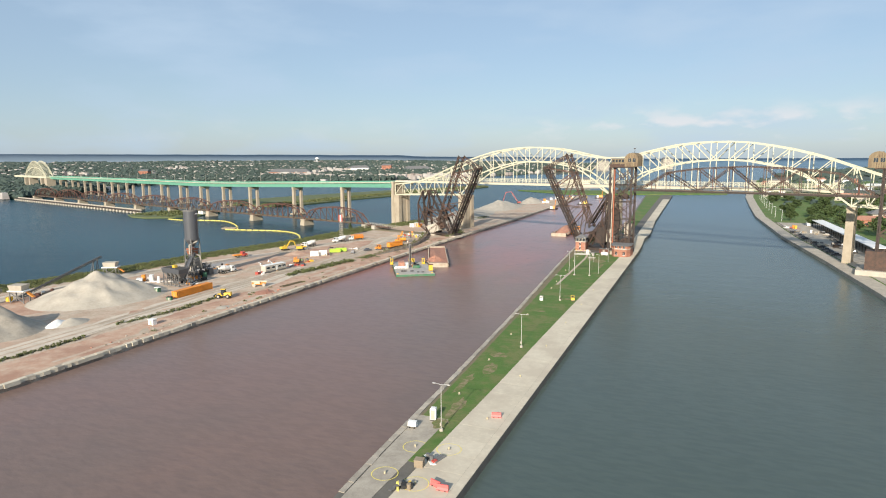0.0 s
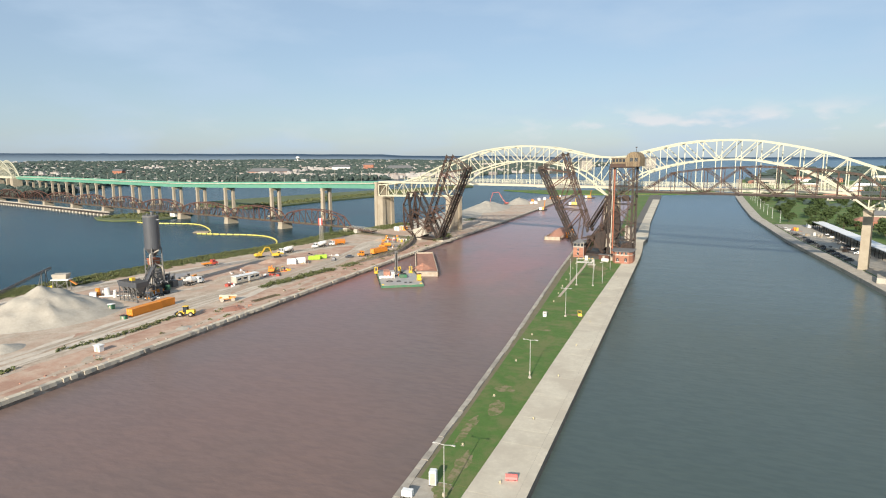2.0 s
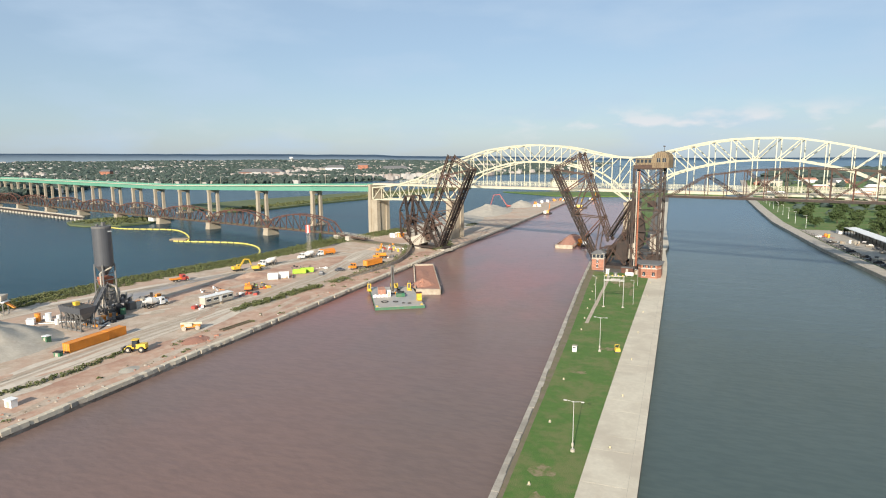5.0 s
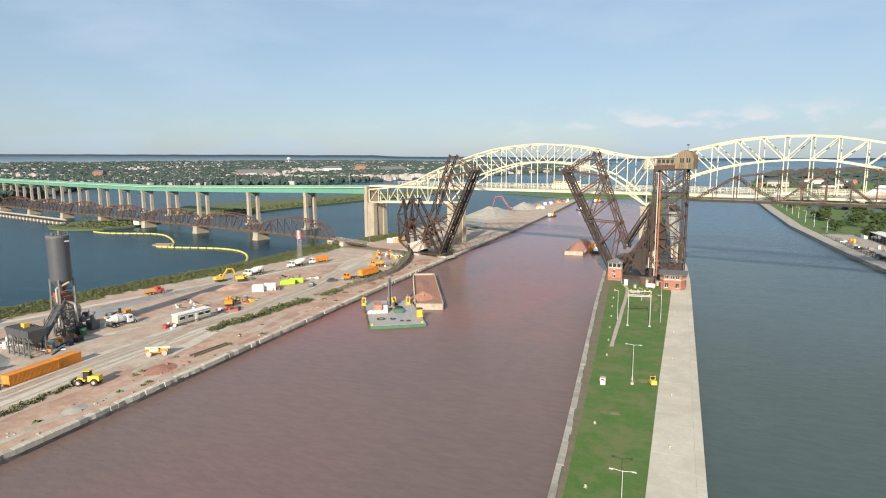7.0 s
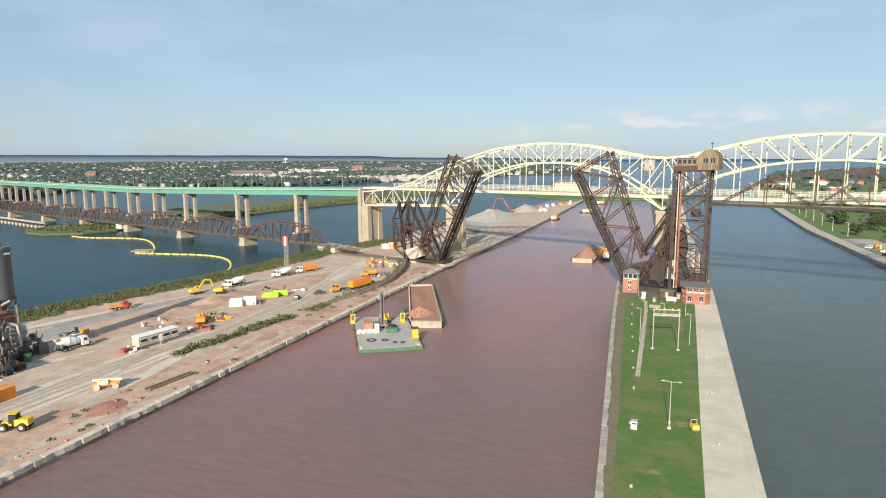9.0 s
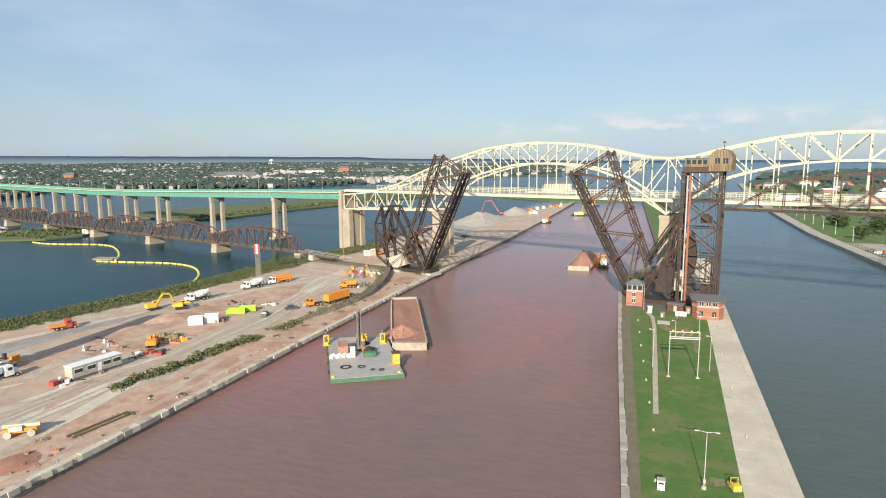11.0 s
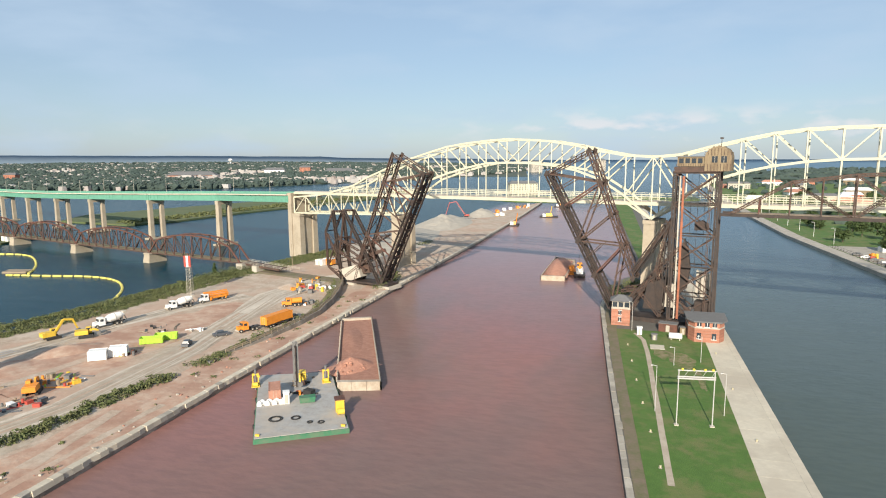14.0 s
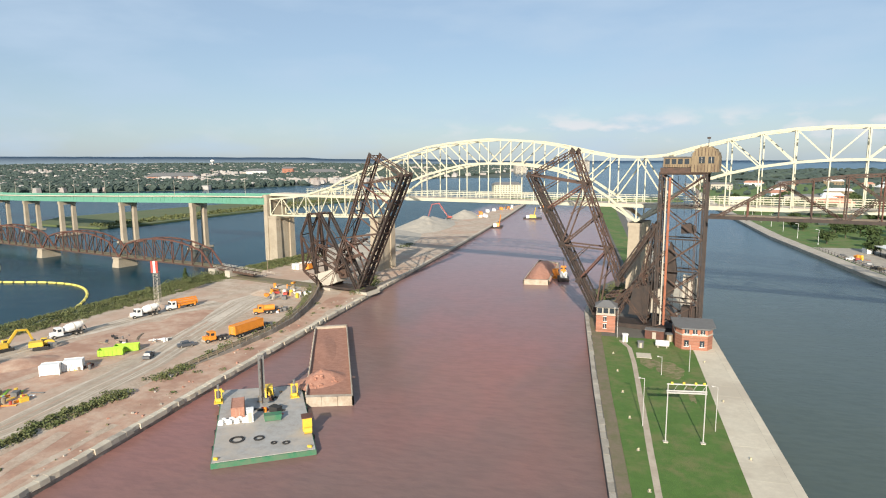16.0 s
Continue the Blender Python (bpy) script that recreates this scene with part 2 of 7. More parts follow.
def water_material():
    m = bpy.data.materials.new("river water")
    m.use_nodes = True
    n, l = m.node_tree.nodes, m.node_tree.links
    b = n["Principled BSDF"]
    b.inputs["Roughness"].default_value = 0.24
    b.inputs["IOR"].default_value = 1.33
    b.inputs["Specular IOR Level"].default_value = 0.24

    geo = n.new("ShaderNodeNewGeometry")
    sep = n.new("ShaderNodeSeparateXYZ")
    l.new(geo.outputs["Position"], sep.inputs["Vector"])

    def span(out, a, c, d, e):
        r = n.new("ShaderNodeMapRange")
        r.interpolation_type = "SMOOTHSTEP"
        for k, v in zip(("From Min", "From Max", "To Min", "To Max"), (a, c, d, e)):
            r.inputs[k].default_value = v
        l.new(out, r.inputs["Value"])
        return r.outputs["Result"]

    def noise_of(scale, detail, stretch):
        mp = n.new("ShaderNodeMapping")
        mp.inputs["Scale"].default_value = stretch
        l.new(geo.outputs["Position"], mp.inputs["Vector"])
        t = n.new("ShaderNodeTexNoise")
        t.inputs["Scale"].default_value, t.inputs["Detail"].default_value = scale, detail
        l.new(mp.outputs["Vector"], t.inputs["Vector"])
        return t.outputs["Fac"]

    def mix(fac, a, c):
        x = n.new("ShaderNodeMixRGB")
        for s, v in (("Fac", fac), ("Color1", a), ("Color2", c)):
            if isinstance(v, tuple):
                x.inputs[s].default_value = (*v, 1)
            else:
                l.new(v, x.inputs[s])
        return x.outputs["Color"]

    def mul(a, c):
        x = n.new("ShaderNodeMath")
        x.operation = "MULTIPLY"
        l.new(a, x.inputs[0])
        l.new(c, x.inputs[1])
        return x.outputs[0]

    # silty canal between the two quays, redder where the dredger works
    red = mix(span(noise_of(0.02, 5, (1, 0.5, 1)), 0.35, 0.68, 0, 1), (0.200, 0.134, 0.118), (0.30, 0.140, 0.120))
    grey_red = mix(span(noise_of(0.012, 4, (1, 0.6, 1)), 0.35, 0.7, 0, 1), (0.175, 0.130, 0.112), (0.212, 0.138, 0.116))
    canal = mix(span(sep.outputs["Y"], 90, 210, 0, 1), grey_red, red)
    # paler and more mauve towards the canal's far end
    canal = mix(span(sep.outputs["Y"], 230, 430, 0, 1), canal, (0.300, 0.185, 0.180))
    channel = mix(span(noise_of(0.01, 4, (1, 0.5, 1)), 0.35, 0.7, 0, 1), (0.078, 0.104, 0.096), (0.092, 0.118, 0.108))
    # sky reflection on the far channel, painted as a bluer base colour
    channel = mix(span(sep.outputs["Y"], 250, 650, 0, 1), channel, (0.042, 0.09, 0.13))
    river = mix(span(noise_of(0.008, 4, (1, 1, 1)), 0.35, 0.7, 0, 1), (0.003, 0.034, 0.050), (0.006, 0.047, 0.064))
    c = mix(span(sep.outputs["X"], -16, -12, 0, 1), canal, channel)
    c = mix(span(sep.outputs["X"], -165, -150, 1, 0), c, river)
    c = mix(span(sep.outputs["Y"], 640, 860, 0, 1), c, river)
    # distant water carries the reflected sky's paler blue in its colour
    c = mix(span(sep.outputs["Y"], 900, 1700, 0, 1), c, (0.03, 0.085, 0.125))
    # the open river is ruffled and mirrors less of the low sky
    l.new(span(sep.outputs["X"], -165, -150, 0.08, 0.24), b.inputs["Specular IOR Level"])
    # shading of small wave facets, darkened into the base colour by noise
    ripple_shade = span(noise_of(0.5, 6, (0.55, 1.7, 1)), 0.36, 0.66, 0, 1)
    dim = n.new("ShaderNodeMixRGB")
    dim.blend_type = "MULTIPLY"
    dim.inputs["Color2"].default_value = (0.90, 0.91, 0.92, 1)
    l.new(ripple_shade, dim.inputs["Fac"])
    l.new(c, dim.inputs["Color1"])
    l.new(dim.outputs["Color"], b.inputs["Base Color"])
    bp = n.new("ShaderNodeBump")
    bp.inputs["Strength"].default_value, bp.inputs["Distance"].default_value = 0.45, 0.2
    l.new(noise_of(0.6, 7, (1.0, 1.4, 1)), bp.inputs["Height"])
    bp2 = n.new("ShaderNodeBump")
    bp2.inputs["Strength"].default_value, bp2.inputs["Distance"].default_value = 0.35, 0.7
    l.new(noise_of(0.06, 4, (0.7, 1.5, 1)), bp2.inputs["Height"])
    l.new(bp.outputs["Normal"], bp2.inputs["Normal"])
    l.new(bp2.outputs["Normal"], b.inputs["Normal"])
    return m


M["water"] = water_material()


# ---- mesh helpers ----
class Geo:
    """Vertices and faces collected for one mesh."""

    def __init__(self):
        self.v, self.f = [], []

    def add(self, verts, faces):
        k = len(self.v)
        self.v += [tuple(p) for p in verts]
        self.f += [tuple(i + k for i in q) for q in faces]
        return self

    def box(self, x, y, z, sx, sy, sz, turn=0.0, taper=1.0):
        """A box standing on z, centred on x, y; taper shrinks its top."""
        c, s = math.cos(turn), math.sin(turn)
        vs = []
        for zz, k in ((0, 1), (sz, taper)):
            for a, b in ((-1, -1), (1, -1), (1, 1), (-1, 1)):
                px, py = a * sx / 2 * k, b * sy / 2 * k
                vs.append((x + px * c - py * s, y + px * s + py * c, z + zz))
        return self.add(vs, [(3, 2, 1, 0), (4, 5, 6, 7), (0, 1, 5, 4), (1, 2, 6, 5), (2, 3, 7, 6), (3, 0, 4, 7)])

    def beam(self, a, b, w, h=None):
        """A rectangular bar from a to b."""
        a, b, h = Vector(a), Vector(b), h or w
        d = b - a
        if d.length < 1e-6:
            return self
        d.normalize()
        side = d.cross(Vector((0, 0, 1)))
        side = Vector((1, 0, 0)) if side.length < 1e-3 else side.normalized()
        up = side.cross(d)
        vs = [p + side * (i * w / 2) + up * (j * h / 2) for p in (a, b) for i, j in ((-1, -1), (1, -1), (1, 1), (-1, 1))]
        return self.add(vs, [(0, 1, 2, 3), (7, 6, 5, 4), (0, 4, 5, 1), (1, 5, 6, 2), (2, 6, 7, 3), (3, 7, 4, 0)])

    def tube(self, a, b, r, r2=None, n=10):
        a, b = Vector(a), Vector(b)
        r2 = r if r2 is None else r2
        d = (b - a).normalized()
        side = d.cross(Vector((0, 0, 1)))
        side = Vector((1, 0, 0)) if side.length < 1e-3 else side.normalized()
        up = side.cross(d)
        vs = []
        for p, q in ((a, r), (b, r2)):
            for i in range(n):
                t = 2 * math.pi * i / n
                vs.append(p + side * (math.cos(t) * q) + up * (math.sin(t) * q))
        fs = [(i, (i + 1) % n, n + (i + 1) % n, n + i) for i in range(n)]
        return self.add(vs, fs + [tuple(reversed(range(n))), tuple(range(n, 2 * n))])

    def prism(self, outline, z0, z1):
        n = len(outline)
        vs = [(x, y, z0) for x, y in outline] + [(x, y, z1) for x, y in outline]
        fs = [(i, (i + 1) % n, n + (i + 1) % n, n + i) for i in range(n)]
        return self.add(vs, fs + [tuple(reversed(range(n))), tuple(range(n, 2 * n))])

    def side_prism(self, outline, p, u, w):
        """An outline of (along, up) pulled w across the direction u, centred, from the point p."""
        u = Vector((u[0], u[1], 0)).normalized()
        q = Vector((-u.y, u.x, 0))
        p = Vector(p)
        n = len(outline)
        vs = [p + u * a + Vector((0, 0, z)) + q * k for k in (-w / 2, w / 2) for a, z in outline]
        fs = [(i, (i + 1) % n, n + (i + 1) % n, n + i) for i in range(n)]
        return self.add(vs, fs + [tuple(reversed(range(n))), tuple(range(n, 2 * n))])


def mesh_of(geo, mat, name="mesh", smooth=False):
    me = bpy.data.meshes.new(name)
    me.from_pydata(geo.v, [], geo.f)
    bm = bmesh.new()
    bm.from_mesh(me)
    bmesh.ops.recalc_face_normals(bm, faces=bm.faces)
    bm.to_mesh(me)
    bm.free()
    me.materials.append(M[mat] if isinstance(mat, str) else mat)
    if smooth:
        me.polygons.foreach_set("use_smooth", [True] * len(me.polygons))
    return me


def part(name, geo, mat, parent, label="", smooth=False):
    ob = new(name, geo if isinstance(geo, bpy.types.Mesh) else mesh_of(geo, mat, name, smooth))
    ob.parent = parent
    if label:
        ob["label"] = label
    return ob


def thing(name, label, category, place=(0, 0, 0), turn=0.0, group="", kind=""):
    ob = new(name)
    ob.empty_display_size = 0.5
    ob.matrix_world = Matrix.Translation(place) @ Matrix.Rotation(turn, 4, "Z")
    return tagged(ob, label, category, group, kind)


def solid(name, geo, mat, label, category, kind="", group="", smooth=False):
    return tagged(part(name, geo, mat, None, "", smooth), label, category, group, kind)


def lerp(table, x):
    for (a, p), (b, q) in zip(table, table[1:]):
        if x <= b:
            return p + (q - p) * (x - a) / (b - a)
    return table[-1][1]


# ---- ground, water, quays ----
QUAY_Z, WATER_Z = 3.0, 1.3
g = Geo()
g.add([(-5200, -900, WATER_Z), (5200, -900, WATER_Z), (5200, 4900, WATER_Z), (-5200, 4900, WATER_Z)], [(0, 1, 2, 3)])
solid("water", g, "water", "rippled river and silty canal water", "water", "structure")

# centre pier between the two canals
inner_edge = [(-200, -9.4), (20, -9.2), (60, -8.6), (130, -8.3), (200, -7.2), (250, -6.5), (300, -7), (800, -16)]


def pier_left(y):
    return lerp([(-200, -4), (25, -18.4), (60, -20.2), (113, -23.4), (160, -26.8), (222, -31.3), (290, -35.5), (330, -33), (360, -20), (800, -42)], y)


def pier_right(y):
    return lerp([(-200, 0), (275, 0.6), (300, 0.2), (335, -1.5), (356, 0), (452, -3.6), (560, -5), (800, -8)], y)


LEFT_QUAY = [(-300, -110), (10, -112.6), (100, -113.6), (200, -114.4), (265, -114.4), (345, -113.6), (470, -112.2), (600, -113), (650, -114), (790, -117)]
def quay_left(y):
    return lerp(LEFT_QUAY, y)


def strip(x0, x1, ys, z0, z1):
    """A slab between two edges given as functions of y."""
    gg = Geo()
    n = len(ys)
    vs = []
    for z in (z0, z1):
        for y in ys:
            vs += [(x0(y), y, z), (x1(y), y, z)]
    fs = []
    for i in range(n - 1):
        a, b = 2 * i, 2 * n + 2 * i
        fs += [(a, a + 2, a + 3, a + 1), (b, b + 1, b + 3, b + 2), (a, b, b + 2, a + 2), (a + 1, a + 3, b + 3, b + 1)]
    e = 2 * (n - 1)
    fs += [(0, 1, 2 * n + 1, 2 * n), (e, 2 * n + e, 2 * n + e + 1, e + 1)]
    return gg.add(vs, fs)


ys = [-200, -60, 25, 62, 100, 152, 184, 220, 250, 275, 300, 318, 335, 345, 356, 400, 452, 560, 700, 800]
solid("pier", strip(pier_left, pier_right, ys, -4, 2.9), "wall_concrete", "long concrete pier wall between two canals", "pier", "structure")
gy = [25, 62, 100, 152, 184, 220, 250]
grass = strip(lambda y: pier_left(y) + 1.6 + lerp([(20, 0.3), (90, 0.4), (160, 1.6), (250, 2.2)], y), lambda y: lerp(inner_edge, y),
              [37, 62, 100, 152, 184, 220, 250, 262], 2.8, 3.02)
solid("lawn", grass, "grass", "mown green grass strip along the pier", "lawn", "structure")
solid("lawn", strip(lambda y: -11.6, lambda y: lerp(inner_edge, y) - 0.02, [19, 28, 36.9], 2.8, 3.015), "grass", "narrow grass tongue between concrete aprons", "lawn", "structure")
solid("lawn", strip(lambda y: lerp([(360, -19), (800, -40)], y), lambda y: lerp([(360, -13), (800, -22)], y), [360, 452, 600, 790], 2.8, 3.02), "grass", "far grass strip on the pier", "lawn", "structure")
quay_walk = solid("quay_walk", strip(lambda y: lerp(inner_edge, y), lambda y: pier_right(y) - 0.25,
      ys[:-1], 2.82, 2.985), "coping", "joint bed under the concrete quay walkway", "pavement", "structure")
solid("apron", strip(lambda y: pier_left(y) + 1.2, lambda y: -11.6, [-200, -60, 19, 36.9], 2.8, 2.99), "coping", "stained concrete apron at the pier end", "pavement", "structure")
solid("ballast", strip(lambda y: pier_left(y) + 1.2, lambda y: pier_left(y) + 1.6 + lerp([(20, 0.3), (90, 0.4), (160, 1.6), (250, 2.2), (300, 3)], y), [37, 62, 100, 152, 184, 220, 250, 275, 300], 2.8, 2.96), "rubble",
      "dirty ballast strip beside the lawn", "pavement", "structure")

# left land with the building site
shore = [(-300, -235), (60, -232), (142, -219), (180, -216), (241, -203), (300, -199.5), (345, -190), (365, -186), (420, -176), (520, -160), (640, -148), (790, -124)]


def shore_x(y):
    return lerp(shore, y)


ground = solid("ground", strip(lambda y: shore_x(y) + 7, lambda y: quay_left(y) - 1.0, [-300, 10, 50, 113, 142, 180, 200, 241, 265, 300, 345, 365, 420, 445, 520, 650, 770], -4, 2.95),
      "dirt", "pale gravel building site beside the canal", "ground", "structure")
g = Geo()
yy = [-300 + 12 * i for i in range(91)]
for i, y in enumerate(yy[:-1]):
    y2 = yy[i + 1]
    g.add([(shore_x(y) - 2, y, 0), (shore_x(y2) - 2, y2, 0), (shore_x(y2) + 7.2, y2, 2.93), (shore_x(y) + 7.2, y, 2.93)], [(0, 1, 2, 3)])
solid("river_bank", g, "scrub", "overgrown sloping river bank", "bank", "structure")


def ribbon(pts, widths, z, wob=0.0, step=3.0):
    """A flat sheet along a line of points, with slightly uneven edges."""
    gg = Geo()
    vs = []
    for (a, b), (wa, wb) in zip(zip(pts, pts[1:]), zip(widths, widths[1:])):
        a, b = Vector((*a, 0)), Vector((*b, 0))
        n = max(2, int((b - a).length / step))
        side = (b - a).normalized().cross(Vector((0, 0, 1)))
        for i in range(n):
            p, w = a.lerp(b, i / n), wa + (wb - wa) * i / n
            k1 = noise.noise(p * 0.12) * wob
            k2 = noise.noise(p * 0.12 + Vector((9, 4, 2))) * wob
            vs += [(*(p - side * (w / 2 + k1)).xy, z), (*(p + side * (w / 2 + k2)).xy, z)]
    fs = [(2 * i, 2 * i + 1, 2 * i + 3, 2 * i + 2) for i in range(len(vs) // 2 - 1)]
    return gg.add(vs, fs)


solid("red_ground", ribbon([(-121, 0), (-122, 60), (-122.5, 110), (-122.5, 150), (-122, 205), (-121.5, 260), (-124, 330)], [14, 14, 12, 13, 12, 7, 6], 2.958, 2.0), "red_earth", "bare reddish earth along the quay", "ground", "structure")
solid("red_ground", ribbon([(-168, 150), (-160, 178), (-160, 215), (-158, 245), (-157, 265)], [10, 28, 26, 16, 4], 2.957, 4.0), "red_earth", "bare reddish earth in the site", "ground", "structure")
solid("red_ground", ribbon([(-195, 10), (-190, 60), (-198, 100)], [30, 34, 20], 2.957, 5.0), "red_earth", "bare reddish earth behind the stone heaps", "ground", "structure")
solid("haul_track", ribbon([(-137, 0), (-138, 60), (-141, 110), (-141, 150), (-137, 172), (-139, 211), (-147, 250), (-152, 275), (-149, 305), (-140, 330)], [10, 10, 13, 12, 9, 9, 10, 14, 10, 8], 2.966, 1.2), "track", "pale compacted haul road", "road", "structure")
solid("site_road", ribbon([(-206, 60), (-200, 130), (-190, 170), (-182, 198), (-178, 225), (-172, 250), (-160, 275)], [9, 9, 9, 8, 8, 8, 8], 2.964, 0.8), "track", "pale site road along the shore", "road", "structure")
solid("site_road", ribbon([(-181, 138), (-187, 160), (-186, 180), (-182, 196), (-180, 206)], [6, 9, 7, 5, 2], 2.97, 1.5), "wet_gravel", "grey wet patch of site road", "road", "structure")

right_shore = [(-300, 112), (200, 95), (276, 89), (376, 79.5), (420, 77.5), (519, 73), (641, 75), (797, 79), (1400, 120)]


def rs(y):
    return lerp(right_shore, y)


rys = [-300, 200, 276, 376, 420, 519, 641, 797, 1400]
solid("right_bank", strip(rs, lambda y: 900, rys, -4, 2.9), "grass", "grassy bank with quay wall", "ground", "structure")
solid("right_walk", strip(lambda y: rs(y) - 0.2, lambda y: rs(y) + lerp([(200, 7), (420, 7), (640, 8), (1400, 10)], y), rys, -3, 2.96), "coping", "concrete quay walk on the far bank", "pavement", "structure")
solid("yard", strip(lambda y: rs(y) + 8, lambda y: rs(y) + 45, [200, 276, 376, 420, 470], 2.8, 2.94), "coping", "paved storage yard", "pavement", "structure")

# ---- distance: far shore, island, hills, lake ----
def patch(name, outline, z, mat, label):
    return solid(name, Geo().prism(outline, -2, z), mat, label, "ground", "structure")


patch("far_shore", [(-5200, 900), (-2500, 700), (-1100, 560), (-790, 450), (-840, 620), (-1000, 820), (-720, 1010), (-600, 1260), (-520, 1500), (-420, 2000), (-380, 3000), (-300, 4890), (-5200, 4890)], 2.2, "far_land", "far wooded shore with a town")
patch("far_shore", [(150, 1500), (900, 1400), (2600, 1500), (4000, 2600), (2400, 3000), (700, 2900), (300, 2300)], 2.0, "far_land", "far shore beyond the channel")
patch("river_island", [(-402, 470), (-385, 500), (-377, 590), (-360, 680), (-335, 800), (-320, 960), (-360, 980), (-430, 800), (-478, 640), (-505, 530), (-480, 480)], 2.6, "island_grass", "low green island strip")
patch("river_island", [(-465, 343), (-445, 330), (-425, 327), (-402, 340), (-395, 362), (-402, 395), (-440, 400), (-470, 372)], 2.4, "island_grass", "small rocky grass island")
patch("breakwater", [(-150, 800), (-90, 805), (60, 870), (60, 930), (-120, 900), (-240, 870)], 2.4, "grass", "low breakwater with grass")

rnd = random.Random(5)


def ring(az0, az1, r0, r1, tops, mat, name, label, r_noise=0.0):
    """A rising sheet far off, between two bearings (degrees, clockwise from +y)."""
    gg = Geo()
    n = 160
    vs, fs = [], []
    for i in range(n + 1):
        a = az0 + (az1 - az0) * i / n
        h = lerp(tops, a)
        h += r_noise * (noise.noise(Vector((a * 0.35, 0, 1))) + 0.5 * noise.noise(Vector((a * 1.3, 3, 1))))
        for r, z in ((r0, 1.4), ((r0 + r1) / 2, 1.4 + h * 0.45), (r1, 1.4 + h), (r1 + 5, -5)):
            vs.append((math.sin(radians(a)) * r, math.cos(radians(a)) * r, z))
    for i in range(n):
        for k in range(3):
            fs.append((4 * i + k, 4 * i + k + 1, 4 * i + 4 + k + 1, 4 * i + 4 + k))
    gg.add(vs, fs)
    return solid(name, gg, mat, label, "backdrop", "structure", smooth=True)


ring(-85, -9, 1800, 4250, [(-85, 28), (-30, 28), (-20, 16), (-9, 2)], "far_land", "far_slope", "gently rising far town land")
ring(-85, -8, 4000, 4780, [(-85, 86), (-60, 84), (-45, 78), (-38, 76), (-27, 68), (-25, 57), (-16, 52), (-8, 36)], "hill", "backdrop", "distant wooded hills with haze blue in their colour", 3.0)
ring(-16, 62, 3300, 4830, [(-16, 35), (62, 35)], "lake", "backdrop", "haze tinted distant lake to the horizon")


# ---- foliage helpers ----
def leaf_clump(geo, x, y, z, r, h, n, rn, size=0.3):
    """Leaf sprays of two crossed blades scattered through an uneven mound."""
    for _ in range(n):
        a, t, u = rn.uniform(0, 6.283), rn.uniform(0, 1) ** 0.6, rn.uniform(0.05, 1)
        rr = r * t * math.sqrt(max(0.05, 1 - u * u * 0.8)) * rn.uniform(0.75, 1.15)
        p = Vector((x + math.cos(a) * rr, y + math.sin(a) * rr, z + h * u))
        s = size * rn.uniform(0.6, 1.5)
        d1 = Vector((rn.uniform(-1, 1), rn.uniform(-1, 1), rn.uniform(-0.6, 0.8))).normalized() * s
        d2 = d1.cross(Vector((rn.uniform(-1, 1), rn.uniform(-1, 1), rn.uniform(-1, 1)))).normalized() * s * 0.8
        geo.add([p - d1, p + d2, p + d1, p - d2], [(0, 1, 2, 3)])


def hedge(pts, width, height, n, seed, label, mat="scrub", size=0.25):
    rn = random.Random(seed)
    gg = Geo()
    for (a, b) in zip(pts, pts[1:]):
        a, b = Vector(a), Vector(b)
        m = max(1, int((b - a).length / 0.8))
        side = Vector((-(b - a).y, (b - a).x)).normalized()
        for i in range(m):
            p = a.lerp(b, i / m) + side * rn.uniform(-0.5, 0.5) * width
            leaf_clump(gg, p.x, p.y, 2.9, width * rn.uniform(0.3, 0.6), height * rn.uniform(0.4, 1.1), int(n * 2.6), rn, size * 0.75)
    return solid("scrub", gg, mat, label, "scrub", "stuff")


# ---- bridges: reference lines ----
RU = Vector((0.970, -0.2425, 0)).normalized()
RN = Vector((-RU.y, RU.x, 0))
R_TURN = math.atan2(RU.y, RU.x)


def rail(s, z, off=0.0):
    p = Vector((0.2, 271, 0)) + RU * (s * 1.0276) + RN * off
    return Vector((p.x, p.y, z + 0.0276 * (z - 54.2) + 1.45 * max(0, min(1, 1.25 - z / 12))))


ROU = Vector((0.9547, -0.2976, 0)).normalized()
RON = Vector((-ROU.y, ROU.x, 0))
RO_TURN = math.atan2(ROU.y, ROU.x)


def road(s, z, off=0.0):
    p = Vector((-189.5, 369.0, 0)) + ROU * s + RON * off
    return Vector((p.x, p.y, z))


def bar(parent, name, a, b, w, mat, h=None, label=""):
    return part(name, Geo().beam(a, b, w, h), mat, parent, label)


def laced(geo, a, b, w, d, pitch=None, plate=0.12):
    """A built-up member: two channels joined by zigzag lacing. w across, d in the other direction."""
    a, b = Vector(a), Vector(b)
    dirn = (b - a)
    ln = dirn.length
    dirn.normalize()
    side = dirn.cross(Vector((0, 0, 1)))
    side = Vector((RN.x, RN.y, 0)) if side.length < 0.05 else side.normalized()
    up = side.cross(dirn)
    for k in (-1, 1):
        o = up * (k * (d / 2 - plate / 2))
        geo.beam(a + o, b + o, w, max(plate, d * 0.22))
    n = max(2, int(ln / (pitch or d * 1.1)))
    for face in (-1, 1):
        off = side * (face * (w / 2 - 0.03))
        for i in range(n):
            p, q = a + dirn * (ln * i / n), a + dirn * (ln * (i + 1) / n)
            k = 1 if i % 2 else -1
            geo.beam(p + off + up * (k * d * 0.4), q + off - up * (k * d * 0.4), 0.06, 0.14)
    return geo


def laced_bar(parent, name, a, b, w, d, mat, label="", pitch=None):
    return part(name, laced(Geo(), a, b, w, d, pitch), mat, parent, label)


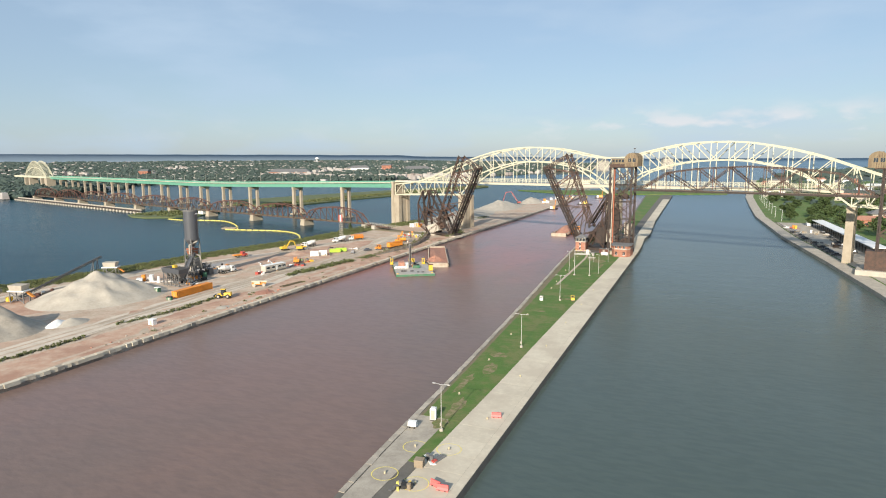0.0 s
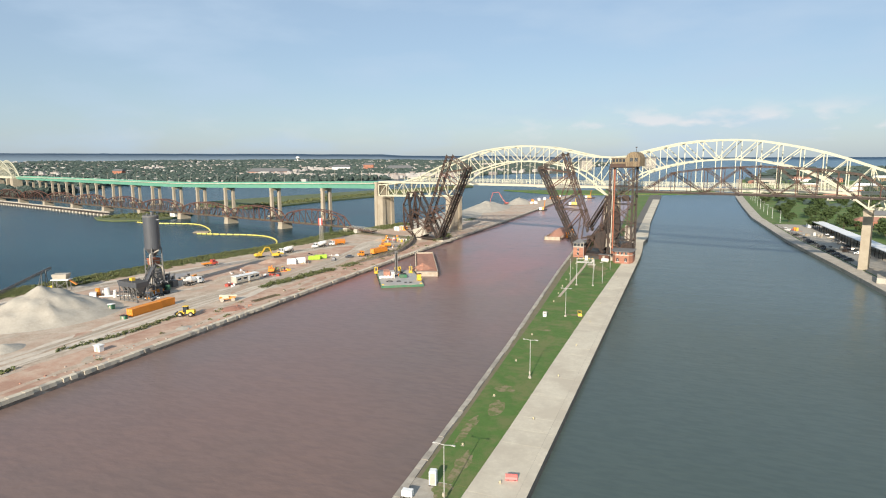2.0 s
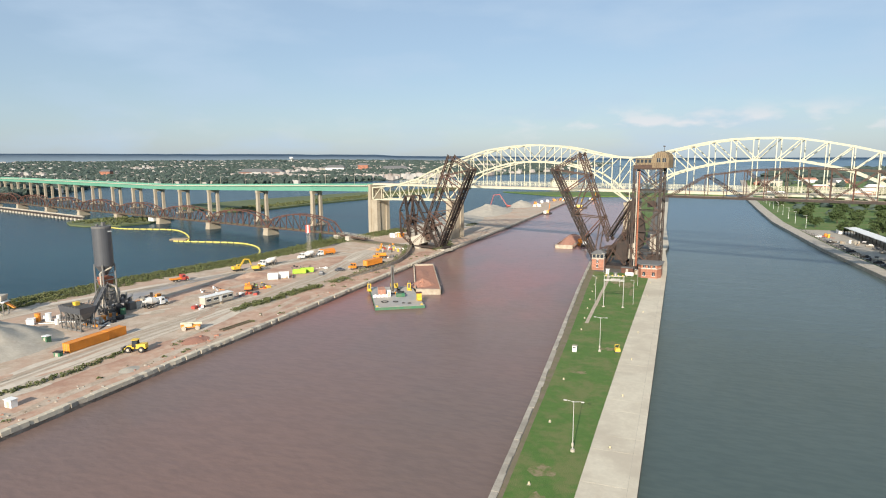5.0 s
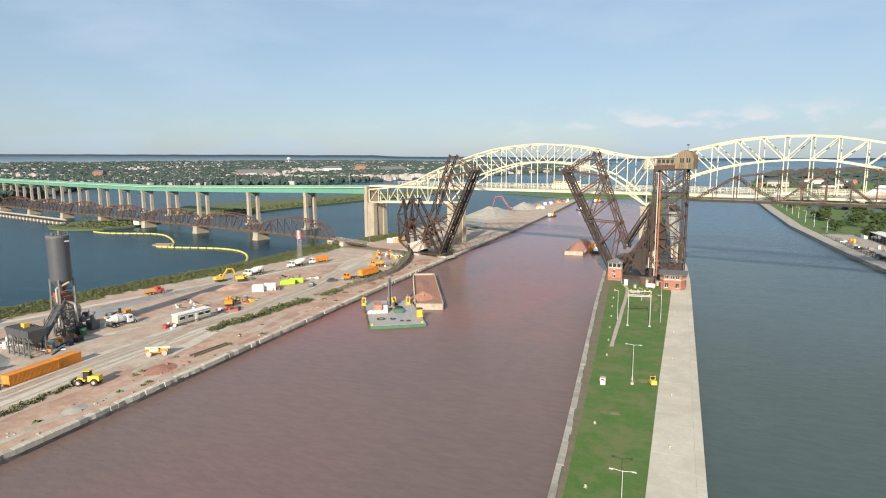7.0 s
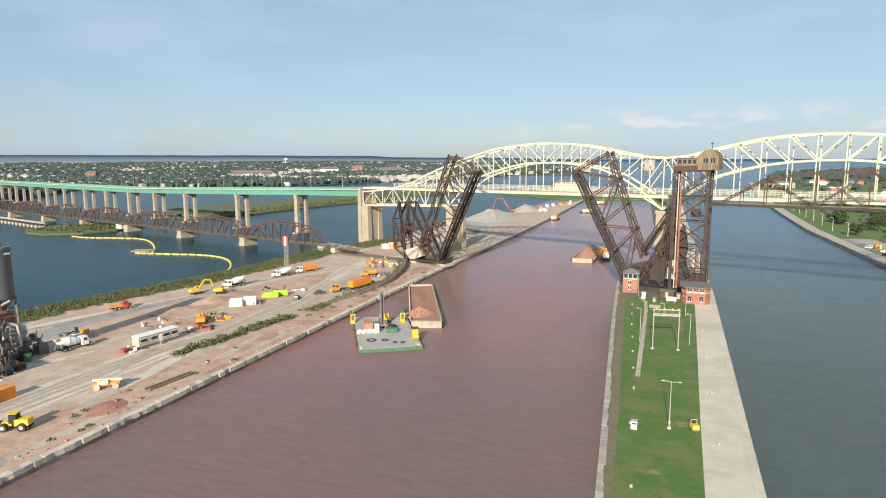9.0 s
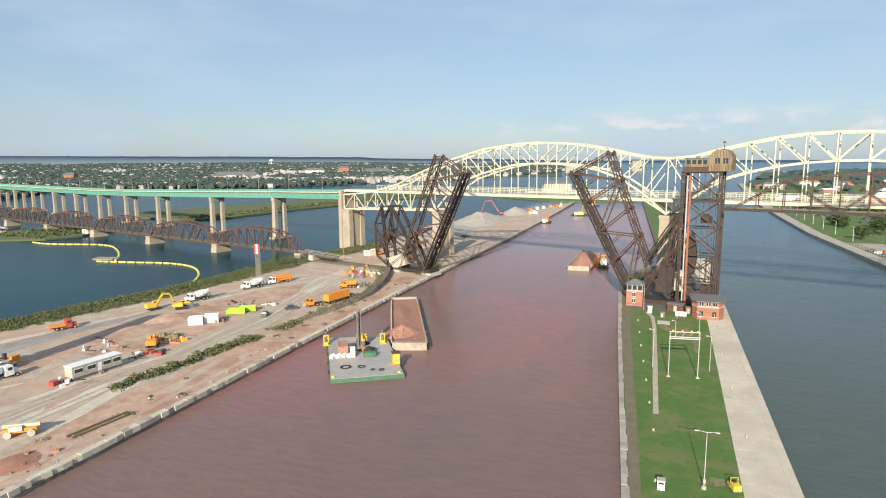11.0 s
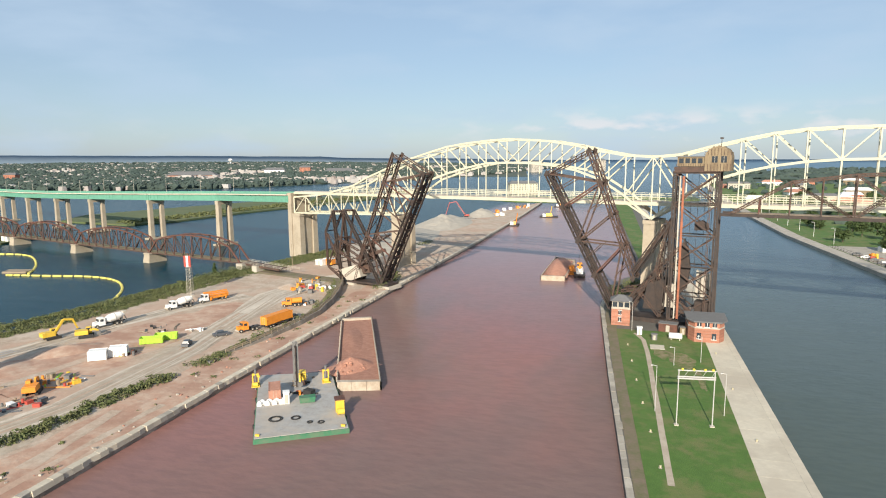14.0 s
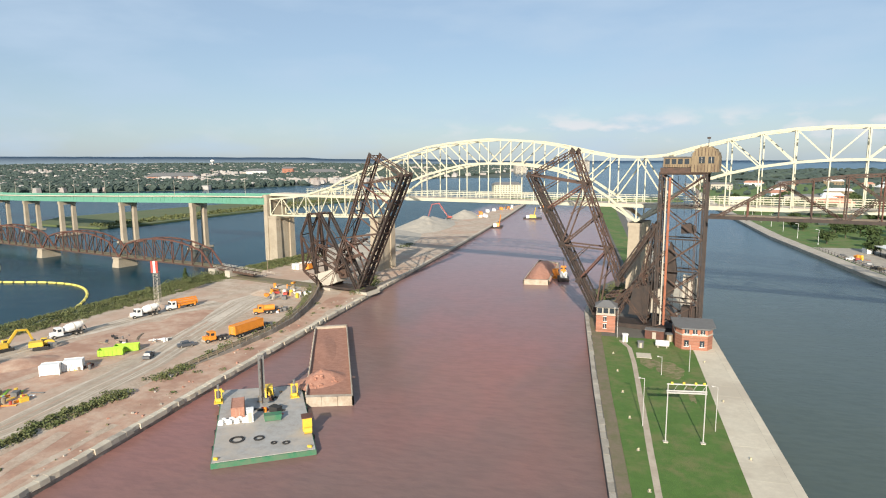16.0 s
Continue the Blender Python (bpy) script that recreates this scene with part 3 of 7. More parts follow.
# ---- road bridge with two arches ----
TOP = [(-2.8, 33.3), (14.3, 34.7), (22.2, 36.0), (38.4, 40.1), (47.3, 44.1), (69.4, 51.8), (80.1, 54.7), (92.7, 57.8), (105.6, 59.5), (119.5, 60.5), (129.1, 60.1), (142.8, 59.0), (151.2, 57.4), (161.6, 55.0), (169.9, 53.6), (179.6, 53.1),
       (189.4, 53.9), (200.6, 57.0), (215.7, 60.2), (228.2, 61.6), (242.6, 61.9), (256.4, 61.0), (272.1, 57.9), (284.2, 54.8), (296.2, 50.7), (304.8, 47.3), (321.8, 41.5), (335.9, 37.8), (355.4, 35.0)]
BOT = [(-2.8, 25.1), (63.3, 27.1), (72.1, 36.4), (78.6, 41.6), (87.3, 44.9), (100.3, 48.5), (112.1, 50.8), (126.4, 51.2), (137.5, 50.5), (148.0, 48.9), (155.9, 46.9), (164.7, 42.9), (170.9, 38.3), (179.6, 31.0),
       (188.4, 38.4), (194.5, 43.0), (201.6, 46.3), (216.7, 49.9), (228.7, 51.7), (242.6, 52.3), (256.4, 51.5), (272.1, 47.9), (284.6, 42.4), (297.1, 34.1), (301.0, 30.4), (355.4, 28.4)]
NODES = [-2.8 + 66.1 * i / 8 for i in range(8)] + [63.3 + 116.3 * i / 12 for i in range(12)] + [179.6 + 121.4 * i / 13 for i in range(13)] + [301 + 54.4 * i / 8 for i in range(9)]


def deck_z(s):
    return 35.4 + (s + 2.8) * 0.0053


bridge = thing("road_bridge", "cream painted steel arch truss road bridge on tall concrete piers", "bridge")
for off in (-5.2, 5.2):
    for a, b in zip(NODES, NODES[1:]):
        bar(bridge, "top_chord", road(a, lerp(TOP, a), off), road(b, lerp(TOP, b), off), 0.7, "cream", 0.8)
        bar(bridge, "bottom_chord", road(a, lerp(BOT, a), off), road(b, lerp(BOT, b), off), 0.7, "cream", 0.8)
    for i, s in enumerate(NODES):
        zt, zb = lerp(TOP, s), lerp(BOT, s)
        if i == 0 or i == len(NODES) - 1:
            bar(bridge, "end_post", road(s, zb, off), road(s, zt, off), 0.6, "cream")
            continue
        bar(bridge, "vertical", road(s, zb, off), road(s, zt, off), 0.42, "cream")
        if zb > deck_z(s) + 1.5:
            bar(bridge, "hanger", road(s, deck_z(s), off), road(s, zb, off), 0.36, "cream")
        elif zb < deck_z(s) - 1.5 and 63 < s < 300:
            bar(bridge, "post", road(s, zb, off), road(s, deck_z(s), off), 0.4, "cream")
    for i, (a, b) in enumerate(zip(NODES, NODES[1:])):
        centre = 122 if a < 179 else 241.7
        if a < 60 or a > 299:
            up = i % 2 == 0
        else:
            up = b > centre
        if up:
            bar(bridge, "diagonal", road(a, lerp(BOT, a), off), road(b, lerp(TOP, b), off), 0.42, "cream")
        else:
            bar(bridge, "diagonal", road(a, lerp(TOP, a), off), road(b, lerp(BOT, b), off), 0.42, "cream")
    for s0, zz in ((179.6, 31), (301, 30.4)):
        bar(bridge, "knee_brace", road(s0 - 9, deck_z(s0), off), road(s0, zz, off), 0.6, "cream")
        bar(bridge, "knee_brace", road(s0 + 9, deck_z(s0), off), road(s0, zz, off), 0.6, "cream")
    bar(bridge, "deck_girder", road(-2.8, deck_z(-2.8), off), road(355, deck_z(355), off), 0.5, "cream", 1.0)
    g = Geo()
    for z in (1.8, 2.6, 3.4):
        g.beam(road(22, deck_z(22) + z, off * 0.93), road(355, deck_z(355) + z, off * 0.93), 0.12, 0.16)
    for i in range(110):
        s = 23 + i * 3
        g.beam(road(s, deck_z(s) + 0.6, off * 0.93), road(s, deck_z(s) + 3.4, off * 0.93), 0.16)
    part("railing", g, "cream", bridge)
for s in NODES[1:]:
    z = lerp(TOP, s)
    bar(bridge, "top_strut", road(s, z, -5.2), road(s, z, 5.2), 0.35, "cream")
for a, b in zip(NODES[1:], NODES[2:]):
    bar(bridge, "lateral_brace", road(a, lerp(TOP, a), -5.2), road(b, lerp(TOP, b), 5.2), 0.26, "cream")
g = Geo().beam(road(-2.8, deck_z(0) + 0.5, 0), road(355, deck_z(355) + 0.5, 0), 9.4, 0.5)
part("deck", g, "track", bridge, "pale road deck")


def bridge_pier(s, base, top, label, wide=13.0, thick=6.2, legs=True):
    p = thing("bridge_pier", label, "bridge pier", road(s, 0), RO_TURN, "road bridge piers")
    if legs:
        for k in (-1, 1):
            part("column", Geo().box(0, k * (wide / 2 - 1.8), base, thick * 0.8, 3.4, top - base, 0, 0.88), "pier_concrete", p)
        part("web_wall", Geo().box(0, 0, base, thick * 0.55, wide - 3, top - base - 1.5), "pier_concrete", p)
        part("cap", Geo().box(0, 0, top - 1.4, thick * 0.8, wide, 1.4), "pier_concrete", p)
    else:
        part("shaft", Geo().box(0, 0, base, thick, wide, top - base, 0, 0.9), "pier_concrete", p)
    return p


bp = bridge_pier(-1.2, 2, 24.9, "tall tan concrete pier at the end of the arch bridge", 13, 8.5)
part("tower_wall", Geo().box(-3.6, 0, 2, 2.6, 13.6, 33.4), "pier_concrete", bp)
bridge_pier(64.4, 2, 26.8, "tan concrete pier beside the bascule bridge")
bridge_pier(179.6, 2, 30.6, "tan concrete pier carrying both arches")
bridge_pier(301, 2, 30.0, "tan concrete pier on the far bank", 10.5, 4.6)
bridge_pier(355, 2, 28.0, "tan concrete pier at the arch bridge's end")

# ---- green viaduct ----
VP = [(-195, 368), (-261, 398.5), (-323, 412.5), (-393, 434), (-444, 451.5), (-491, 467), (-536, 481), (-582, 495.5), (-630, 510), (-676, 524.5), (-721, 538.5), (-767, 553), (-815, 568), (-861, 582.5), (-909, 597), (-953, 611)]


def vz(i):
    return lerp(((0, 34.6), (70, 32.6), (300, 27.0), (800, 25.6), (900, 25.6)), (Vector(VP[i]) - Vector(VP[0])).length)


via = thing("viaduct", "long sea green girder viaduct on paired concrete columns", "bridge")
for i in range(len(VP) - 1):
    a, b = Vector(VP[i]), Vector(VP[i + 1])
    d = (b - a).normalized()
    q = Vector((-d.y, d.x))
    for k in (-4.2, 4.2):
        g = Geo().beam((*(a + q * k), vz(i) - 2.3), (*(b + q * k), vz(i + 1) - 2.3), 0.6, 3.6)
        for j in range(18):
            p = a.lerp(b, (j + 0.5) / 18) + q * (k * 1.08)
            g.beam((*p, vz(i) - 4.0 - 0.045 * j), (*p, vz(i) - 0.6 - 0.045 * j), 0.14, 0.2)
        part("girder", g, "green_girder", via)
    part("deck", Geo().beam((*a, vz(i) - 0.15), (*b, vz(i + 1) - 0.15), 11, 0.6), "track", via)
    part("parapet", Geo().beam((*(a - q * 5.3), vz(i) + 0.6), (*(b - q * 5.3), vz(i + 1) + 0.6), 0.25, 0.9), "green_girder", via)
    part("parapet", Geo().beam((*(a + q * 5.3), vz(i) + 0.6), (*(b + q * 5.3), vz(i + 1) + 0.6), 0.25, 0.9), "green_girder", via)
    if i:
        for k in (-4.0, 4.0):
            p = a + q * k
            part("column", Geo().box(p.x, p.y, -1, 3.2, 2.8, vz(i) - 5.4, math.atan2(d.y, d.x), 0.8), "pier_concrete", via)
        part("cap", Geo().box(a.x, a.y, vz(i) - 6.4, 2.6, 11, 2.2, math.atan2(d.y, d.x)), "pier_concrete", via)
        part("footing", Geo().box(a.x, a.y, -1, 5, 15, 3.4, math.atan2(d.y, d.x)), "pier_concrete", via)
    for f in (0.2, 0.7):
        p = a.lerp(b, f) + q * 5.4
        part("lamp_post", Geo().tube((*p, vz(i)), (*p, vz(i) + 9), 0.12, 0.08, 6).beam((*p, vz(i) + 9), (*(p - q * 2), vz(i) + 9.2), 0.12), "concrete", via)

# far arch at the viaduct's end
arch = thing("far_arch_bridge", "cream steel through arch bridge far across the river", "bridge")
fa = Vector((-952, 605))
fd = Vector((-0.954, 0.298))
fq = Vector((-fd.y, fd.x))
L = 104.0
for k in (-5, 5):
    g, g2 = Geo(), Geo()
    for i in range(24):
        for geo_, rise, low in ((g, 25.5, 0.0), (g2, 15.5, 0.0)):
            t0, t1 = i / 24, (i + 1) / 24
            z0 = 25 + low + rise * math.sin(math.pi * t0) ** 0.8
            z1 = 25 + low + rise * math.sin(math.pi * t1) ** 0.8
            geo_.beam((*(fa + fd * L * t0 + fq * k), z0), (*(fa + fd * L * t1 + fq * k), z1), 0.9)
    part("arch_rib", g, "cream", arch)
    part("arch_rib", g2, "cream", arch)
    for i in range(1, 24):
        t0 = i / 24
        p = fa + fd * L * t0 + fq * k
        bar(arch, "hanger", (*p, 24), (*p, 25 + 25.5 * math.sin(math.pi * t0) ** 0.8), 0.5, "cream")
        t1 = (i + 1) / 24
        p2 = fa + fd * L * t1 + fq * k
        bar(arch, "diagonal", (*p, 25 + 25.5 * math.sin(math.pi * t0) ** 0.8), (*p2, 25 + 15.5 * math.sin(math.pi * t1) ** 0.8), 0.5, "cream")
part("deck", Geo().beam((*fa, 24.3), (*(fa + fd * (L + 60)), 24.3), 11, 3), "cream", arch)
for t0 in (0.0, 0.22, 0.78, 1.0):
    p = fa + fd * L * t0
    part("pier", Geo().box(p.x, p.y, -1, 12 if t0 == 0 else 5, 13, 23.5, math.atan2(fd.y, fd.x)), "pier_concrete", arch)

# ---- rail truss spans ----
SPAN = [-195, -259, -323, -388, -453, -518, -583, -648, -713, -778]


def truss_span(s0, s1, seed):
    t = thing("truss_span", "rusty brown camelback truss span of the rail bridge", "bridge span", group="rail truss spans")
    n = 10
    hs = [0, 7.6, 9.4, 10.6, 11.2, 11.4, 11.2, 10.6, 9.4, 7.6, 0]
    zb = 6.6
    for off in (-2.9, 2.9):
        for i in range(n):
            a, b = s0 + (s1 - s0) * i / n, s0 + (s1 - s0) * (i + 1) / n
            bar(t, "top_chord", rail(a, zb + hs[i], off), rail(b, zb + hs[i + 1], off), 0.55, "steel_red", 0.6)
            bar(t, "bottom_chord", rail(a, zb, off), rail(b, zb, off), 0.5, "steel", 0.6)
            if 0 < i:
                bar(t, "vertical", rail(a, zb, off), rail(a, zb + hs[i], off), 0.32, "steel_red" if i % 3 else "steel")
            if 0 < i < n - 1:
                if i < n / 2:
                    bar(t, "diagonal", rail(a, zb + hs[i], off), rail(b, zb, off), 0.3, "steel")
                else:
                    bar(t, "diagonal", rail(a, zb, off), rail(b, zb + hs[i + 1], off), 0.3, "steel")
    for i in range(1, n):
        a = s0 + (s1 - s0) * i / n
        bar(t, "top_strut", rail(a, zb + hs[i], -2.9), rail(a, zb + hs[i], 2.9), 0.25, "steel")
    for i in range(1, n - 1):
        a, b = s0 + (s1 - s0) * i / n, s0 + (s1 - s0) * (i + 1) / n
        bar(t, "lateral_brace", rail(a, zb + hs[i], -2.9), rail(b, zb + hs[i + 1], 2.9), 0.18, "steel")
    part("track_deck", Geo().beam(rail(s0, zb + 0.2), rail(s1, zb + 0.2), 5.2, 0.5), "rubble", t, "ballast-grey rail deck")
    return t


for a, b in zip(SPAN, SPAN[1:]):
    truss_span(a, b, 1)
for s in SPAN[1:]:
    p = rail(s, 0)
    q = thing("rail_pier", "tapered stone river pier under the rail bridge", "bridge pier", p, R_TURN, "rail piers")
    part("shaft", Geo().box(0, 0, -1, 5.5, 11, 6.6, 0, 0.8), "pier_concrete", q)
    part("cap", Geo().box(0, 0, 5.55, 4.9, 9.4, 0.7), "pier_concrete", q)
p = rail(-194, 0)
q = thing("rail_abutment", "pale concrete abutment at the rail bridge's end", "abutment", p, R_TURN)
part("wall", Geo().box(0, 0, 0, 4, 9, 6.2), "concrete", q)
part("wall", Geo().box(9, 0, 0, 3, 8, 6.0), "concrete", q)
approach = thing("rail_approach", "short girder approach with railings to the rail bridge", "bridge span")
part("girder", Geo().beam(rail(-195, 6.3), rail(-172, 5.2), 5, 0.9), "steel", approach)
for k in (-2.6, 2.6):
    g = Geo()
    for z in (0.6, 1.2):
        g.beam(rail(-195, 6.6 + z, k), rail(-165, 5.2 + z, k), 0.08, 0.1)
    for i in range(16):
        g.beam(rail(-195 + i * 2, 6.6 - i * 0.09, k), rail(-195 + i * 2, 7.9 - i * 0.09, k), 0.09)
    part("railing", g, "concrete", approach)
g = Geo()
vs, fs = [], []
for i in range(24):
    a = -184 + i * 2.0
    zt = 3.4 - 0.01 * i + 0.15 * noise.noise(Vector((i * 0.3, 0, 0)))
    k = 1.0 + 0.15 * noise.noise(Vector((i * 0.25, 4, 0)))
    vs += [rail(a, 1.5, -9 * k), rail(a, zt, -3.4), rail(a, zt, 3.4), rail(a, 1.5, 9 * k)]
for i in range(23):
    fs += [(4 * i + q, 4 * i + q + 1, 4 * i + q + 5, 4 * i + q + 4) for q in range(3)]
g.add(vs, fs)
solid("embankment", g, "rubble", "gravel rail embankment behind the bascule", "ground", "structure")

# ---- bascule leaves ----
def bascule(name, label, outer, inner, off, side, tower, extra):
    """outer and inner: (foot, tip) of the leaf's two chords, as (s, z)."""
    t = thing(name, label, "bascule bridge", group="bascule leaves")
    n = 4

    def on(c, f):
        (a, za), (b, zb) = c
        return a + (b - a) * f, za + (zb - za) * f
    for k in (-off, off):
        laced_bar(t, "outer_chord", rail(*outer[0], k), rail(*outer[1], k), 0.9, 1.5, "steel_dark", "laced dark steel chord")
        laced_bar(t, "inner_chord", rail(*inner[0], k), rail(*inner[1], k), 0.75, 1.1, "steel", "laced brown steel chord")
        laced_bar(t, "end_post", rail(*outer[1], k), rail(*inner[1], k), 0.6, 0.9, "steel")
        for i in range(n):
            f0, f1 = i / n, (i + 1) / n
            mid = [(p + q) / 2 for p, q in zip(on(outer, (f0 + f1) / 2), on(inner, (f0 + f1) / 2))]
            if i % 2 == 0:
                bar(t, "diagonal", rail(*on(outer, f0), k), rail(*on(inner, f1), k), 0.32, "steel", 0.45)
            else:
                bar(t, "diagonal", rail(*on(inner, f0), k), rail(*on(outer, f1), k), 0.32, "steel", 0.45)
            if i:
                bar(t, "vertical", rail(*on(outer, f0), k), rail(*on(inner, f0), k), 0.34, "steel_red" if i in (1, 3) else "steel", 0.45)
            bar(t, "sub_strut", rail(*mid, k), rail(*on(outer if i % 2 else inner, (f0 + f1) / 2), k), 0.25, "steel")
        for c in (outer, inner):
            for i in range(n + 1):
                s, z = on(c, i / n)
                part("gusset", Geo().side_prism([(-0.9, -0.6), (0.2, -1.2), (1.0, 0.4), (-0.1, 1.2)], rail(s, z, k * 1.09), RU, 0.12), "steel_dark", t)
    for c, w in ((outer, 0.45), (inner, 0.32)):
        for i in range(n + 1):
            bar(t, "cross_strut", rail(*on(c, i / n), -off), rail(*on(c, i / n), off), w, "steel")
        for i in range(n):
            bar(t, "lateral_brace", rail(*on(c, i / n), -off), rail(*on(c, (i + 1) / n), off), 0.24, "steel")
            bar(t, "lateral_brace", rail(*on(c, i / n), off), rail(*on(c, (i + 1) / n), -off), 0.24, "steel")
    # tied deck between the outer chords
    for i in range(15):
        f = (i + 0.5) / 15
        s, z = on(outer, f)
        bar(t, "sleeper_beam", rail(s, z, -off), rail(s, z, off), 0.2, "steel_dark", 0.4)
    for k in (-0.9, 0.9, -2.2, 2.2):
        bar(t, "stringer", rail(*on(outer, 0.02), k), rail(*on(outer, 0.99), k), 0.3, "steel_dark", 0.5)
    # tower and counterweight frame
    for k in (-off, off):
        for a, b, w in tower:
            laced_bar(t, "tower_leg" if abs(a[1] - b[1]) > 8 else "tower_strut", rail(*a, k), rail(*b, k), w, w * 1.3, "steel_dark" if w > 0.7 else "steel")
    for a, b, w in tower:
        for f in (0.0, 0.5, 1.0):
            p = (a[0] + (b[0] - a[0]) * f, a[1] + (b[1] - a[1]) * f)
            bar(t, "tower_tie", rail(*p, -off), rail(*p, off), 0.35, "steel")
        bar(t, "tower_brace", rail(*a, -off), rail(*b, off), 0.22, "steel")
    for nm, outline, w, mat, lab in extra:
        part(nm, Geo().side_prism(outline, rail(0, 0), RU, w), mat, t, lab)
    return t


bascule("bascule_leaf", "raised rusty bascule leaf and tower on the site bank", ((-118.2, 6), (-99.2, 47.5)), ((-128.5, 14.5), (-112.3, 54.2)), 3.0, 1,
        [((-137.5, 4.5), (-141, 32.6), 0.9), ((-141, 32.6), (-145, 24.5), 0.6), ((-145, 24.5), (-144.3, 10), 0.6), ((-144.3, 10), (-137.5, 5), 0.6),
         ((-141, 32.6), (-135.4, 32.8), 0.6), ((-135.4, 32.8), (-124.5, 15), 0.9), ((-138.8, 22), (-129, 18), 0.6), ((-140.5, 18), (-126, 10), 0.6), ((-137.5, 5), (-124, 15.5), 0.7),
         ((-135.4, 32.8), (-139, 12), 0.5), ((-126.2, 19.7), (-118, 24), 0.5), ((-131, 5), (-126, 19.5), 0.7), ((-119.5, 5), (-126, 18), 0.8), ((-145, 24.5), (-138.5, 14), 0.45), ((-144.3, 10), (-139.5, 22), 0.45)],
        [("counterweight", [(-142.5, 8.5), (-133, 11.5), (-131.5, 6.5), (-138, 4.0)], 6.5, "concrete", "stained concrete counterweight"),
         ("machine_box", [(-133, 10.5), (-129, 11.6), (-128.2, 8.2), (-132.4, 7.4)], 3.0, "steel", ""),
         ("base_platform", [(-138, 3.9), (-138, 4.7), (-118, 4.7), (-118, 3.9)], 7.2, "steel_dark", ""),
         ("footing", [(-138.5, 2.5), (-138.2, 3.9), (-134.5, 3.9), (-134.2, 2.5)], 8.4, "concrete", "stained concrete footing"),
         ("footing", [(-122.6, 2.5), (-122.3, 3.9), (-117.4, 3.9), (-117.0, 2.5)], 8.4, "concrete", "stained concrete footing"),
         ("rack_girder", [(-136, 13.6), (-122, 18.2), (-121.4, 17), (-135.4, 12.4)], 1.0, "steel", "")])
bascule("bascule_leaf", "raised rusty bascule leaf and tower on the centre pier", ((-31.6, 6.5), (-53.2, 48)), ((-25.2, 17), (-39.8, 55)), 3.0, -1,
        [((-25.4, 18.6), (-15.6, 34.6), 1.1), ((-15.6, 34.6), (-16.5, 8), 0.9), ((-15.6, 34.6), (-19.5, 16), 0.6), ((-28, 6), (-19, 19.5), 0.9), ((-19, 19.5), (-12.5, 27), 0.7),
         ((-24, 13), (-17, 20), 0.6), ((-28, 5), (-24, 14), 0.7), ((-24, 14), (-17, 5), 0.7), ((-19, 19.5), (-17, 5), 0.8), ((-19, 19.5), (-10, 6), 0.6), ((-24, 13.5), (-28.5, 12.5), 0.7), ((-26, 5), (-20, 18), 0.5)],
        [("counterweight", [(-22.5, 7), (-21.5, 15), (-16.5, 16.5), (-17.0, 7)], 6.5, "steel_dark", "riveted plate counterweight box"),
         ("machine_box", [(-17, 8), (-16, 14.5), (-13.5, 15.5), (-13.2, 8)], 5.0, "concrete", "pale stained concrete block"),
         ("rack_girder", [(-27, 11), (-20, 15), (-19.3, 13.8), (-26.3, 9.8)], 1.0, "steel_dark", ""),
         ("base_platform", [(-30, 3.0), (-30, 4.2), (-9, 4.4), (-9, 3.0)], 8.0, "steel_dark", ""),
         ("operating_strut", [(-25.9, 18.9), (-16.1, 34.9), (-15.2, 34.3), (-25.0, 18.2)], 1.1, "steel", "heavy plated operating strut")])

